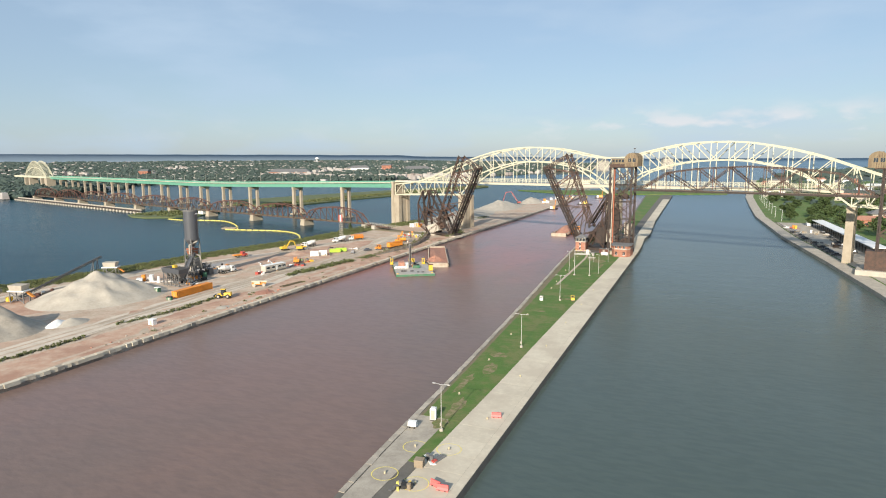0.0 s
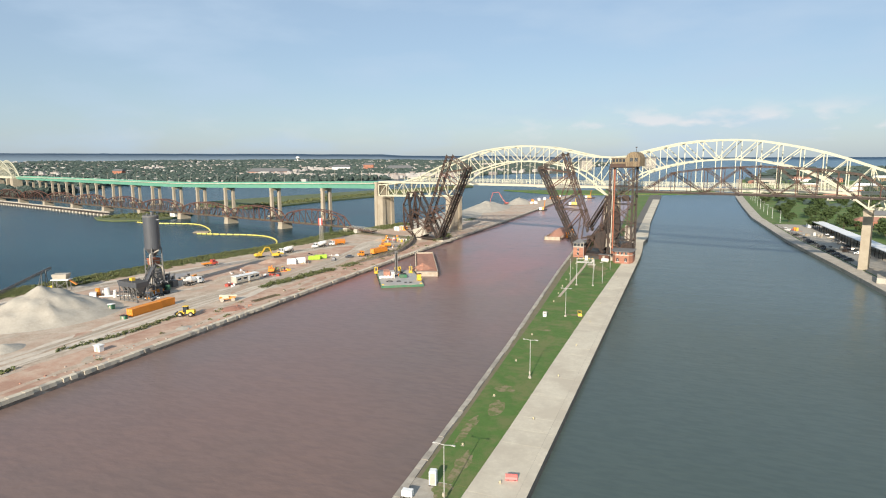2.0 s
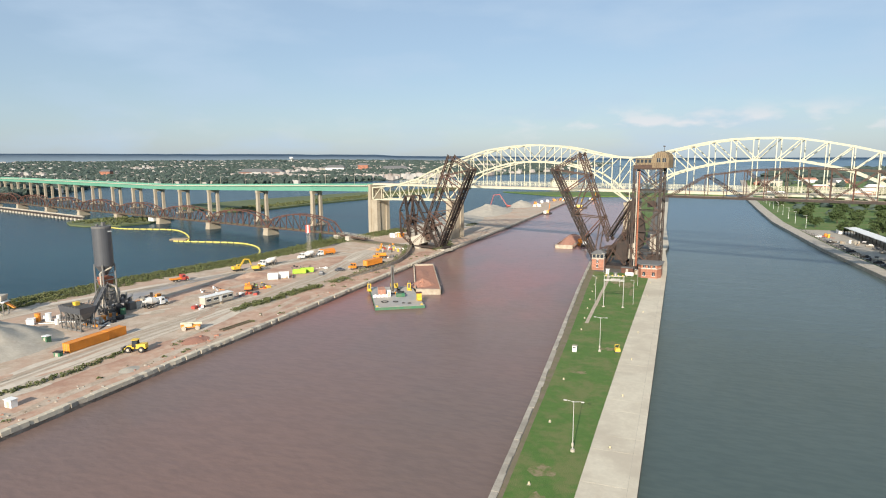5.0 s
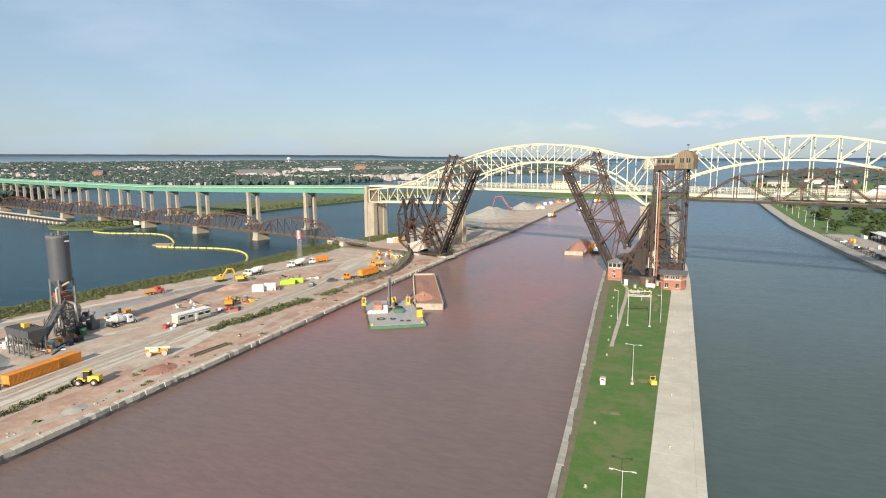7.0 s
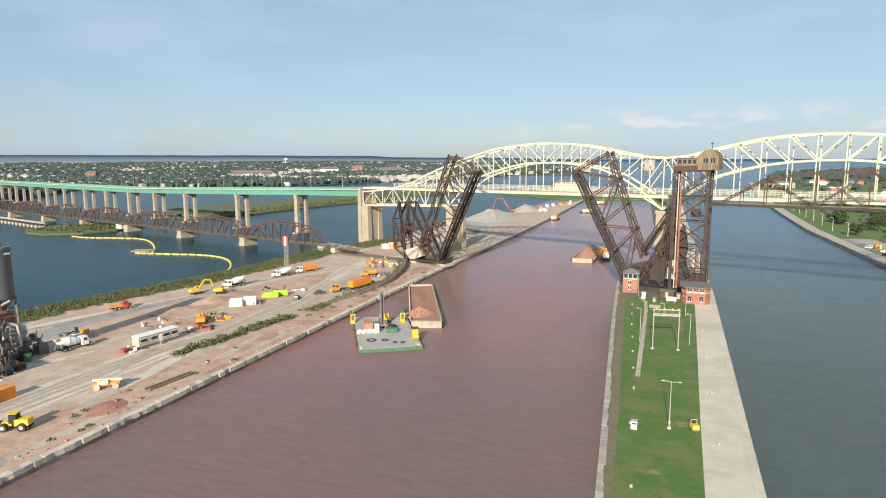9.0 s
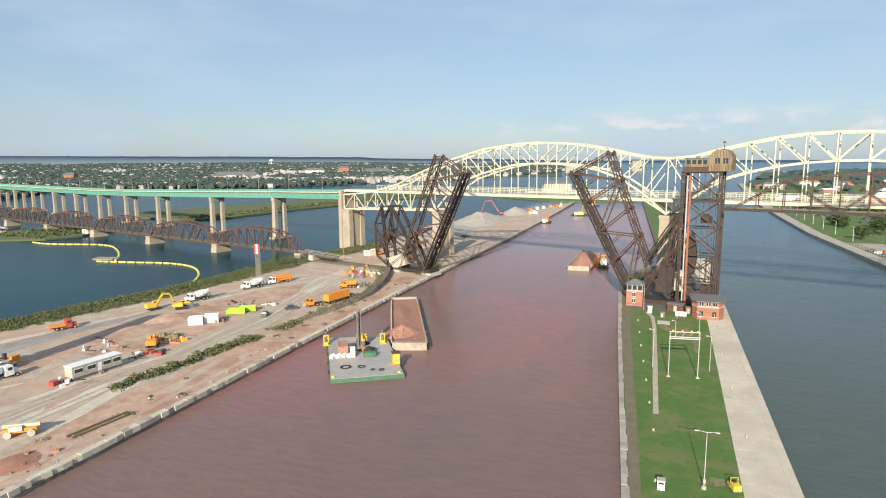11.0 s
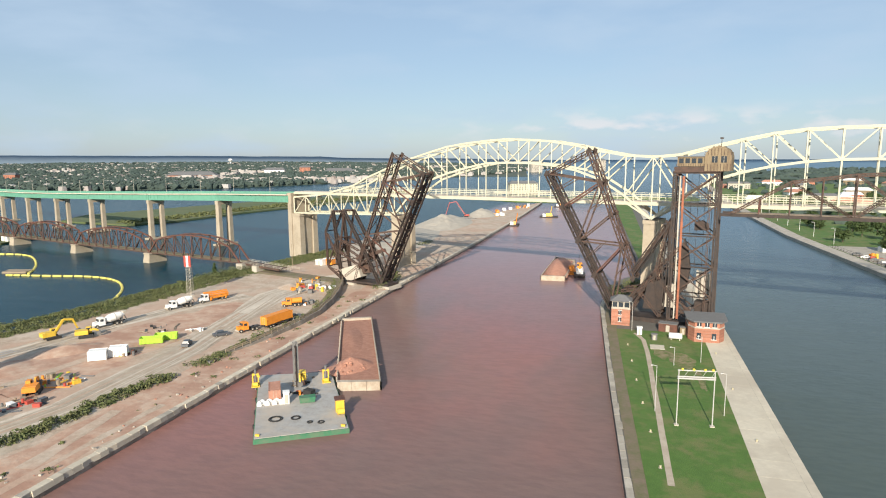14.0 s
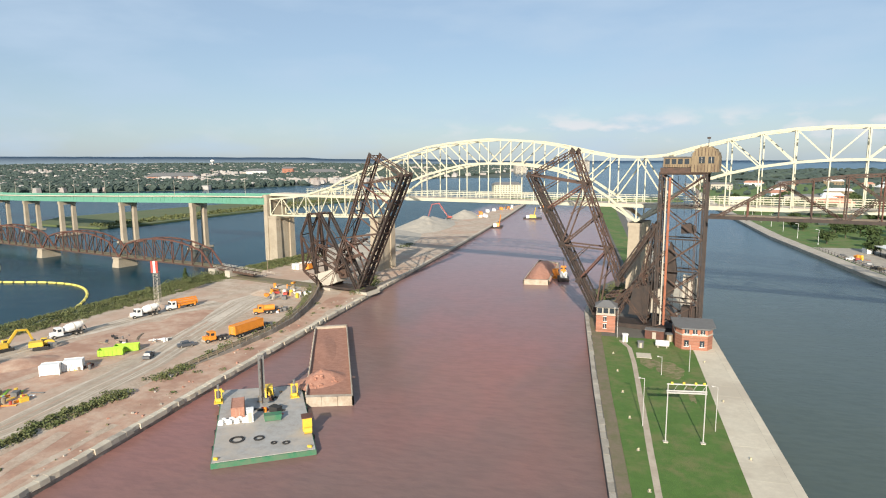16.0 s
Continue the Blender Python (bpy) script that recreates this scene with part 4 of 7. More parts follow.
# ---- lift bridge ----
def lift_tower(s0, s1, label, main):
    t = thing("lift_tower", label, "lift bridge tower", group="lift towers")
    lo = 4.0
    for k in (-3.0, 3.0):
        for s in (s0, s1):
            laced_bar(t, "leg", rail(s, 3, k), rail(s, 49, k), 0.5, 0.8, "steel_dark", "laced steel tower leg")
        n = 5
        for i in range(n):
            z0, z1 = lo + 44.5 * i / n, lo + 44.5 * (i + 1) / n
            bar(t, "brace", rail(s0, z0, k), rail(s1, z1, k), 0.26, "steel", 0.34)
            bar(t, "brace", rail(s1, z0, k), rail(s0, z1, k), 0.26, "steel", 0.34)
            bar(t, "strut", rail(s0, z1, k), rail(s1, z1, k), 0.35, "steel_dark")
    for s in (s0, s1):
        for i in range(5):
            z0, z1 = lo + 44.5 * i / 5, lo + 44.5 * (i + 1) / 5
            bar(t, "brace", rail(s, z0, -3.0), rail(s, z1, 3.0), 0.24, "steel")
            bar(t, "strut", rail(s, z1, -3.0), rail(s, z1, 3.0), 0.3, "steel_dark")
    lo_s, hi_s = min(s0, s1), max(s0, s1)
    part("head_girder", Geo().side_prism([(lo_s - 0.6, 48.5), (lo_s - 0.6, 50.2), (hi_s + 0.8, 50.2), (hi_s + 0.8, 48.7)], rail(0, 0), RU, 7.0), "steel", t)
    # sheave house with rounded roof over the span side, lower cabin behind it
    c = s1
    d = 1 if s1 > s0 else -1
    w = 3.5
    arc = [(c - d * 0.4 + math.cos(math.pi * i / 8) * w, 53.0 + math.sin(math.pi * i / 8) * 3.0) for i in range(9)]
    part("sheave_house", Geo().side_prism([(c - d * 0.4 + w, 49.0)] + arc + [(c - d * 0.4 - w, 49.0)], rail(0, 0), RU, 7.4), "cab_tan", t, "rounded tan sheet metal cabin")
    for i in range(1, 8):
        q = arc[i]
        bar(t, "roof_seam", rail(*q, -3.76), rail(*q, 3.76), 0.16, "cab_tan")
    for j in (-1.4, 1.0):
        a = c - d * 0.4 + j - 0.2
        part("window", Geo().side_prism([(a, 51.4), (a + 1.5, 51.4), (a + 1.5, 53.2), (a, 53.2)], rail(0, 0, -3.73), RU, 0.16), "glass", t)
        part("window_bar", Geo().side_prism([(a + 0.7, 51.4), (a + 0.8, 51.4), (a + 0.8, 53.2), (a + 0.7, 53.2)], rail(0, 0, -3.83), RU, 0.06), "concrete", t)
    for j in range(9):
        a = c - d * 0.4 - w + 0.2 + j * (2 * w - 0.4) / 8
        part("wall_rib", Geo().beam(rail(a, 49.2, -3.72), rail(a, 51.1, -3.72), 0.14), "steel", t)
        part("wall_rib", Geo().beam(rail(a, 53.4, -3.72), rail(a, 53.9 + 1.6 * (1 - (abs(j - 4) / 4) ** 2), -3.72), 0.14), "steel", t)
    e0, e1 = sorted((s0 + d * 0.1, s1 - d * 3.9))
    part("cabin", Geo().side_prism([(e0, 50.3), (e0, 53.0), (e1, 53.0), (e1, 50.3)], rail(0, 0), RU, 6.4), "cab_tan", t, "low tan machine cabin")
    for j in range(12):
        a = e0 + 0.2 + j * (e1 - e0 - 0.4) / 11
        part("wall_rib", Geo().beam(rail(a, 50.4, -3.24), rail(a, 51.1, -3.24), 0.12), "steel", t)
    part("cabin_roof", Geo().side_prism([(e0 - 0.3, 53.0), (e0 - 0.3, 53.3), (e1 + 0.1, 53.3), (e1 + 0.1, 53.0)], rail(0, 0), RU, 7.0), "roof_grey", t)
    for j in range(4):
        a = e0 + 0.5 + j * (e1 - e0 - 0.6) / 4
        part("window", Geo().side_prism([(a, 51.2), (a + 1.2, 51.2), (a + 1.2, 52.6), (a, 52.6)], rail(0, 0, -3.22), RU, 0.12), "glass", t)
    part("weather_mast", Geo().tube(rail(c, 55.8), rail(c, 58.2), 0.1, 0.06, 6).box(rail(c, 0).x, rail(c, 0).y, 58.0, 0.9, 0.2, 0.5), "steel_dark", t)
    if main:
        part("guide_column", Geo().beam(rail(-12.2, 5, -3.0), rail(-12.2, 47.6, -3.0), 0.6, 0.95), "orange_rust", t, "orange rust streaked guide column")
        part("guide_column", Geo().beam(rail(-13.1, 5, -3.0), rail(-13.1, 47.6, -3.0), 0.4, 0.6), "concrete", t, "pale counterweight guide")
        part("counterweight", Geo().side_prism([(-12.6, 12), (-12.9, 25), (-11.8, 29), (-10.6, 25.5), (-9.8, 20), (-10.6, 14)], rail(0, 0), RU, 1.6), "steel_dark", t, "dark riveted counterweight")
        part("machine_deck", Geo().side_prism([(-9.2, 31.6), (-9.2, 34.0), (-7.2, 34.6), (-5.6, 33.6), (-5.6, 31.8)], rail(0, 0), RU, 2.2), "steel_dark", t)
        for j in range(5):
            s = -10.5 + j * 1.9
            part("rope", Geo().tube(rail(s, 8, 0.6), rail(s, 48, 0.6), 0.06, n=5), "steel_dark", t)
        part("ladder", laced(Geo(), rail(-5, 5, -3.7), rail(-5, 48, -3.7), 0.12, 0.6, 1.6), "steel", t)
        part("machine_house", Geo().side_prism([(-8.0, 3), (-8.0, 10.5), (-3.2, 10.5), (-3.2, 3)], rail(0, 0), RU, 4.0), "steel_dark", t)
        part("tank", Geo().side_prism([(-8.5, 11), (-8.5, 19), (-4.5, 18), (-4.5, 11)], rail(0, 0, 4), RU, 2.0), "concrete", t, "pale weathered plate")
    else:
        part("machine_house", Geo().side_prism([(lo_s - 1, 3), (lo_s - 1, 13.5), (hi_s - 2, 13.5), (hi_s - 2, 3)], rail(0, 0), RU, 6.4), "steel", t)
        part("base", Geo().side_prism([(lo_s - 4, 0), (lo_s - 4, 5.2), (hi_s + 3, 5.2), (hi_s + 3, 0)], rail(0, 0), RU, 11), "concrete", t)
    return t


lift_tower(-14.6, -3.2, "dark steel lift bridge tower with tan sheave house", True)
lift_tower(114.5, 102, "dark steel lift bridge tower on the far bank", False)
lift = thing("lift_span", "raised dark steel lift span with polygonal top chord", "bridge span")
LT = [(0, 37.2), (14.5, 46.2), (29, 48.2), (50.5, 49.4), (72, 48.4), (87, 46.4), (101, 37.2)]
lp = [101 * i / 14 for i in range(15)]
for k in (-3.2, 3.2):
    gt, gb = Geo(), Geo()
    for a, b in zip(LT, LT[1:]):
        laced(gt, rail(*a, k), rail(*b, k), 0.6, 0.75)
    part("top_chord", gt, "steel", lift)
    gb.beam(rail(-2.2, 37.2, k), rail(101, 37.2, k), 0.6, 0.9)
    part("bottom_chord", gb, "steel_dark", lift)
    for i in range(1, 14):
        zt = lerp(LT, lp[i])
        bar(lift, "vertical", rail(lp[i], 37.2, k), rail(lp[i], zt, k), 0.3, "steel_red" if i % 4 == 1 else "steel")
    for i in range(2, 12, 2):
        laced_bar(lift, "diagonal", rail(lp[i], lerp(LT, lp[i]), k), rail(lp[i + 2] if i < 12 else 101, 37.2, k), 0.4, 0.6, "steel")
    for i in range(4, 14, 4):
        laced_bar(lift, "diagonal", rail(lp[i], 37.2, k), rail(lp[i - 2], lerp(LT, lp[i - 2]), k), 0.4, 0.6, "steel")
        laced_bar(lift, "diagonal", rail(lp[i], 37.2, k), rail(lp[min(14, i + 2)], lerp(LT, lp[min(14, i + 2)]), k), 0.4, 0.6, "steel")
for s in lp[1:-1]:
    bar(lift, "top_strut", rail(s, lerp(LT, s), -3.2), rail(s, lerp(LT, s), 3.2), 0.28, "steel")
    bar(lift, "floor_beam", rail(s, 37.0, -3.2), rail(s, 37.0, 3.2), 0.4, "steel_dark", 0.8)
part("track_deck", Geo().beam(rail(0.3, 37.5), rail(100.7, 37.5), 4.6, 0.35), "wood", lift, "timber rail deck")

# ---- small buildings on the centre pier ----
t = thing("signal_tower", "small two storey red brick signal tower with hipped grey roof", "building", (-28.8, 268.6, 3), -0.03)
o = [(-2.65, -2.7), (2.65, -2.7), (2.65, 2.7), (-2.65, 2.7)]
part("wall", Geo().prism(o, 0, 5.2), "coping", t)
for k in range(13):
    part("brick_course", Geo().prism([(x + math.copysign(0.04, x), y + math.copysign(0.04, y)) for x, y in o], 0.05 + k * 0.39, 0.40 + k * 0.39), "brick", t)
part("sill_band", Geo().prism([(x * 1.04, y * 1.04) for x, y in o], 5.0, 5.3), "concrete", t)
part("upper_wall", Geo().prism([(x * 0.97, y * 0.97) for x, y in o], 5.3, 7.4), "concrete", t)
for i in range(3):
    part("window", Geo().box(-1.7 + i * 1.7, -2.64, 5.6, 1.35, 0.1, 1.5), "glass", t)
    part("window", Geo().box(2.62, -1.6 + i * 1.6, 5.6, 0.1, 1.25, 1.5), "glass", t)
for z in (1.2, 3.3):
    w = part("window", Geo().box(-0.2, -2.76, z, 0.9, 0.1, 1.3), "glass", t)
    part("frame", Geo().box(-0.2, -2.76, z - 0.12, 1.15, 0.14, 0.12).box(-0.2, -2.76, z + 1.3, 1.15, 0.14, 0.12).box(-0.2, -2.77, z, 0.08, 0.12, 1.3), "white_paint", w)
g = Geo().add([(-3.2, -3.2, 7.4), (3.2, -3.2, 7.4), (3.2, 3.2, 7.4), (-3.2, 3.2, 7.4), (-0.8, 0, 8.9), (0.8, 0, 8.9)], [(0, 1, 5, 4), (1, 2, 5), (2, 3, 4, 5), (3, 0, 4), (3, 2, 1, 0)])
part("roof", g, "roof_grey", t)

t = thing("control_hut", "low red brick control hut with chamfered corners and flat grey roof", "building", (-6.4, 260, 3), 0.0)
o = [(-4.4, -3.4), (-3.0, -6.0), (3.2, -6.0), (4.8, -3.4), (5.2, 4.5), (-4.4, 4.5)]
part("wall", Geo().prism(o, 0, 3.9), "coping", t)
for k in range(9):
    part("brick_course", Geo().prism([(x + math.copysign(0.04, x), y + math.copysign(0.04, y)) for x, y in o], 0.05 + k * 0.42, 0.43 + k * 0.42), "brick", t)
part("stone_band", Geo().prism([(x * 1.03, y * 1.03) for x, y in o], 3.85, 4.15), "concrete", t)
part("upper_wall", Geo().prism([(x * 0.99, y * 0.99) for x, y in o], 4.15, 5.6), "brick", t)
part("roof", Geo().prism([(x * 1.14, y * 1.1) for x, y in o], 5.6, 5.95), "roof_grey", t)
for x, z in ((-1.9, 1.0), (1.9, 1.0), (-1.9, 4.35), (0.1, 4.35), (2.0, 4.35)):
    w = part("window", Geo().box(x, -6.2 if z < 4 else -6.02, z, 1.1, 0.14, 1.6 if z < 4 else 1.1), "glass", t)
    part("frame", Geo().box(x, -6.24 if z < 4 else -6.06, z - 0.14, 1.4, 0.16, 0.14).box(x, -6.24 if z < 4 else -6.06, z, 0.08, 0.16, 1.1), "white_paint", w)
part("door", Geo().box(-4.42, 0.8, 0, 0.14, 1.1, 2.1), "steel_red", t)


def low_shed(name, label, x, y, sx, sy, h, turn, mat, roof):
    t = thing(name, label, "shed", (x, y, 2.96 if x < -100 else 3.02), turn)
    part("body", Geo().box(0, 0, 0, sx, sy, h), mat, t)
    part("roof", Geo().box(0, 0, h, sx + 0.3, sy + 0.3, 0.18), roof, t)
    part("door", Geo().box(0, -sy / 2 - 0.02, 0.05, min(1.0, sx * 0.4), 0.06, h * 0.8), "concrete", t)
    return t


low_shed("equipment_cabin", "small rusty equipment cabin by the tower foot", -15.5, 263, 5, 2.6, 2.4, -0.2, "steel_red", "roof_grey")
low_shed("equipment_cabin", "small tan equipment cabin by the tower foot", -11.8, 261, 1.6, 1.6, 2.0, 0.1, "cab_tan", "roof_grey")
low_shed("utility_box", "white utility cabinet on the grass", -23.6, 257.5, 1.3, 1.0, 2.1, 0.1, "white_paint", "white_paint")
low_shed("utility_box", "grey utility cabinet on the grass", -19.8, 253, 1.4, 1.0, 1.6, 0.1, "plant_grey", "roof_grey")
t = thing("storage_tank", "white horizontal tank on saddles beside the hut", "tank", (-14.2, 254.5, 3.02), 0.0)
part("shell", Geo().tube((-1.7, 0, 1.1), (1.7, 0, 1.1), 0.85, n=16), "white_paint", t, smooth=True)
for x in (-1.1, 1.1):
    part("saddle", Geo().box(x, 0, 0, 0.25, 1.3, 0.6), "concrete", t)
solid("concrete_pad", Geo().box(-19.3, 246, 2.9, 3.6, 4.0, 0.22), "walk_concrete", "small pale concrete pad in the lawn", "pavement", "structure")
solid("footpath", ribbon([(-24.6, 258.5), (-22.6, 252), (-21.9, 240), (-21.4, 210), (-20.8, 170)], [1.3, 1.2, 1.1, 1.1, 1.1], 3.032, 0.08), "rut", "narrow worn concrete footpath", "pavement", "structure")


# ---- lamps, portal, small things on the pier ----
def lamp_post(h):
    t = thing("lamp_post", "white double arm lamp post on the lawn", "lamp post", group="pier lamps")
    part("footing", Geo().tube((0, 0, -0.1), (0, 0, 0.5), 0.4, 0.35, 12), "concrete", t)
    part("pole", Geo().tube((0, 0, 0.3), (0, 0, h), 0.085, 0.05, 10), "pole_grey", t)
    for k in (-1, 1):
        arm = part("arm", Geo().tube((0, 0, h - 0.15), (k * 1.35, 0, h + 0.05), 0.05, 0.045, 6), "pole_grey", t)
        part("lamp_head", Geo().box(k * 1.5, 0, h - 0.06, 0.6, 0.26, 0.13, 0, 0.8), "pole_grey", arm)
    part("junction_box", Geo().box(0, -0.2, 1.1, 0.35, 0.25, 0.6), "concrete", t)
    return t


first = lamp_post(9.3)
first.matrix_world = pose(-10.9, 31.7, 3.0)
for x, y in ((-11.2, 87.4), (-13.6, 146)):
    copy_thing(first, pose(x, y, 3.0))

t = thing("signal_portal", "pale steel signal portal standing on the lawn", "signal portal", (-15.2, 196.8, 3.0), 0.14)
for x in (-3.2, 3.2):
    part("footing", Geo().box(x, 0, -0.1, 0.8, 0.8, 0.35), "concrete", t)
    part("post", Geo().tube((x, 0, 0), (x, 0, 10.8), 0.11, 0.1, 10), "pole_grey", t)
for z in (10.8, 9.6, 9.2):
    part("cross_beam", Geo().beam((-3.4, 0, z), (3.4, 0, z), 0.16, 0.2), "pole_grey", t)
for i in range(8):
    x = -3.2 + i * 0.8
    part("lattice", Geo().beam((x, 0, 9.3), (x + 0.8, 0, 10.7) if i % 2 else (x + 0.8, 0, 9.3), 0.06), "pole_grey", t)
for x in (-2.6, -0.6, 1.4, 2.8):
    part("lamp_head", Geo().box(x, -0.15, 10.9, 0.45, 0.35, 0.35, 0, 0.7), "yellow", t)
part("walk_grating", Geo().box(0, 0.5, 9.15, 6.6, 0.8, 0.08), "concrete", t)
for x, y, h in ((-21.9, 202.3, 9.4), (-9.1, 203.2, 8.6), (-16.2, 232, 4.5), (-9.7, 236, 6.5), (-25.6, 261, 8.5)):
    t = thing("signal_pole", "slender pale pole with small bracket", "pole", (x, y, 3.0), 0, "pier poles")
    part("pole", Geo().tube((0, 0, 0), (0, 0, h), 0.08, 0.06, 8), "pole_grey", t)
    part("bracket", Geo().beam((0, 0, h - 0.1), (-0.9, 0, h), 0.08).box(-0.9, 0, h - 0.1, 0.4, 0.25, 0.2), "pole_grey", t)


def bollard():
    t = thing("bollard", "small yellow capped mooring bollard", "bollard", group="mooring bollards")
    part("plinth", Geo().box(0, 0, 0, 0.9, 0.9, 0.08), "coping", t)
    part("stub", Geo().tube((0, 0, 0.05), (0, 0, 0.5), 0.22, 0.2, 10), "pale_stud", t)
    part("cap", Geo().tube((0, 0, 0.5), (0, 0, 0.65), 0.32, 0.3, 10), "pale_stud", t)
    return t


bol = bollard()
for o in bol.children:
    o.matrix_parent_inverse = Matrix.Scale(0.62, 4)
bol.matrix_world = pose(-4.6, 40, 3.0)
for i in range(1, 9):
    copy_thing(bol, pose(-5.2, 40 + i * 25.5, 3.0))
for i in range(7):
    copy_thing(bol, pose(pier_left(165 + i * 13.5) + 6.0, 165 + i * 13.5, 3.02))
for i in range(5):
    copy_thing(bol, pose(pier_left(50 + i * 24) + 5.2, 50 + i * 24, 3.02))
ring_spots = [(-12.7, 24.1), (-6.7, 25.4), (-13.2, 13.6), (-7.2, 12.6)]
for x, y in ring_spots:
    copy_thing(bol, pose(x, y, 3.0))
    g = Geo()
    n = 40
    vs = []
    for i in range(n):
        a = 2 * math.pi * i / n
        vs += [(x + math.cos(a) * 2.1, y + math.sin(a) * 2.1, 3.006), (x + math.cos(a) * 2.25, y + math.sin(a) * 2.25, 3.006)]
    fs = [(2 * i, 2 * i + 1, (2 * i + 3) % (2 * n), (2 * i + 2) % (2 * n)) for i in range(n)]
    solid("painted_ring", g.add(vs, fs), "boom_yellow", "faded yellow ring painted round a bollard", "marking", "structure")


def water_barrier(x, y, turn, z=3.0):
    t = thing("traffic_barrier", "faded red plastic traffic barrier on the quay", "barrier", (x, y, z), turn, "traffic barriers")
    prof = [(-0.3, 0), (0.3, 0), (0.3, 0.2), (0.13, 0.5), (0.1, 1.0), (-0.1, 1.0), (-0.13, 0.5), (-0.3, 0.2)]
    part("body", Geo().side_prism(prof, (0, 0, 0), (0, 1), 1.9), "red_plastic", t)
    for k in (-0.5, 0.5):
        part("fork_slot", Geo().box(k, 0, 0.04, 0.35, 0.64, 0.12), "black", t)


water_barrier(-3.2, 41.6, 0.25)
water_barrier(-3.9, 13.2, -0.3)
water_barrier(-2.4, 12.5, 0.05)
t = thing("portable_toilet", "white portable toilet on the grass", "toilet", (-14.4, 35.9, 3.0), 0.2)
part("cabin", Geo().box(0, 0, 0.12, 1.15, 1.2, 2.1), "white_paint", t)
part("roof", Geo().box(0, 0, 2.22, 1.2, 1.25, 0.22, 0, 0.8), "white_paint", t)
part("door", Geo().box(0, -0.61, 0.2, 0.8, 0.04, 1.9), "concrete", t)
part("skid", Geo().box(0, 0, 0, 1.2, 1.3, 0.12), "black", t)
t = thing("site_generator", "small white generator on skids beside the lawn", "generator", (-16.6, 31.0, 3.0), 0.1)
part("housing", Geo().box(0, 0, 0.35, 1.7, 0.95, 0.95, 0, 0.95), "white_paint", t)
part("skid", Geo().box(-0.5, 0, 0, 0.2, 1.1, 0.35).box(0.5, 0, 0, 0.2, 1.1, 0.35), "black", t)
t = thing("utility_box", "white utility cabinet with dark vents on the lawn", "cabinet", (-19.8, 143.9, 3.02), 0)
part("body", Geo().box(0, 0, 0, 1.1, 1.0, 1.5), "white_paint", t)
part("vent", Geo().box(0, -0.52, 1.0, 0.8, 0.06, 0.3), "black", t)
part("lid", Geo().box(0, 0, 1.5, 1.25, 1.15, 0.12), "concrete", t)
t = thing("compact_roller", "small yellow compact roller parked at the lawn edge", "machine", (-9.3, 147.2, 3.02), 0.3)
part("body", Geo().box(0, -0.6, 0.5, 1.3, 1.5, 0.8, 0, 0.9), "yellow", t)
part("frame", Geo().box(0, 0.6, 0.4, 1.2, 1.2, 0.4), "yellow", t)
for y in (-0.9, 0.9):
    part("drum", Geo().tube((-0.6, y, 0.42), (0.6, y, 0.42), 0.42, n=14), "plant_grey", t)
part("roll_bar", Geo().beam((-0.55, 0, 0.8), (-0.55, 0, 2.0), 0.08).beam((0.55, 0, 0.8), (0.55, 0, 2.0), 0.08).beam((-0.55, 0, 2.0), (0.55, 0, 2.0), 0.08), "yellow", t)
part("seat", Geo().box(0, 0, 1.2, 0.5, 0.5, 0.35), "black", t)
t = thing("timber_crate", "tan timber crate at the pier end", "crate", (-9.0, 18.0, 3.0), 0.15)
part("box", Geo().box(0, 0, 0, 1.5, 1.3, 1.2), "wood", t)
for k in (-0.6, 0, 0.6):
    part("batten", Geo().box(k, -0.67, 0.1, 0.14, 0.06, 1.1), "wood", t)
part("lid", Geo().box(0, 0, 1.2, 1.6, 1.4, 0.1), "wood", t)
rn = random.Random(11)
cols = ["black", "yellow", "white_paint", "red_paint", "plant_grey", "wood", "boom_yellow"]


def clutter(x, y, z, r, n, label, sizes=(0.3, 0.9), mats=cols):
    for i in range(n):
        a, q = rn.uniform(0, 6.28), r * rn.uniform(0, 1) ** 0.6
        s = rn.uniform(*sizes)
        px, py, tt = x + math.cos(a) * q, y + math.sin(a) * q, rn.uniform(0, 3)
        m = rn.choice(mats)
        k = rn.random()
        if k < 0.35:
            g = Geo().tube((px, py, z), (px, py, z + s * 1.1), s * 0.4, s * 0.38, 10).tube((px, py, z + s * 1.1), (px, py, z + s * 1.18), s * 0.42, s * 0.42, 10)
            nm = "drum"
        elif k < 0.75:
            g = Geo().box(px, py, z, s * 1.5, s, s * 0.7, tt).box(px, py, z + s * 0.7, s * 1.56, s * 1.06, s * 0.1, tt)
            nm = "crate"
        else:
            d = Vector((math.cos(tt), math.sin(tt), 0)) * s * 2.2
            stack = thing("pipe_stack", label, "pipe stack", (px, py, z), 0, label)
            for j in range(4):
                o2 = Vector((-d.y, d.x, 0)).normalized() * 0.16 * j + Vector((0, 0, 0.07))
                part("pipe", Geo().tube(o2 - d, o2 + d, 0.08, n=6), m, stack)
            continue
        solid(nm, g, m, label, nm.replace("_", " "), group=label)


clutter(-8.3, 10.6, 3.0, 1.6, 12, "mixed site gear heaped on the pier end")
clutter(-8.2, 20.2, 3.0, 1.2, 7, "mixed site gear beside the timber crate")
solid("tarp", Geo().box(-7.0, 21.5, 3.0, 1.2, 3.4, 0.35, -0.25, 0.7), "roof_grey", "grey tarpaulin over stacked gear", "tarpaulin")


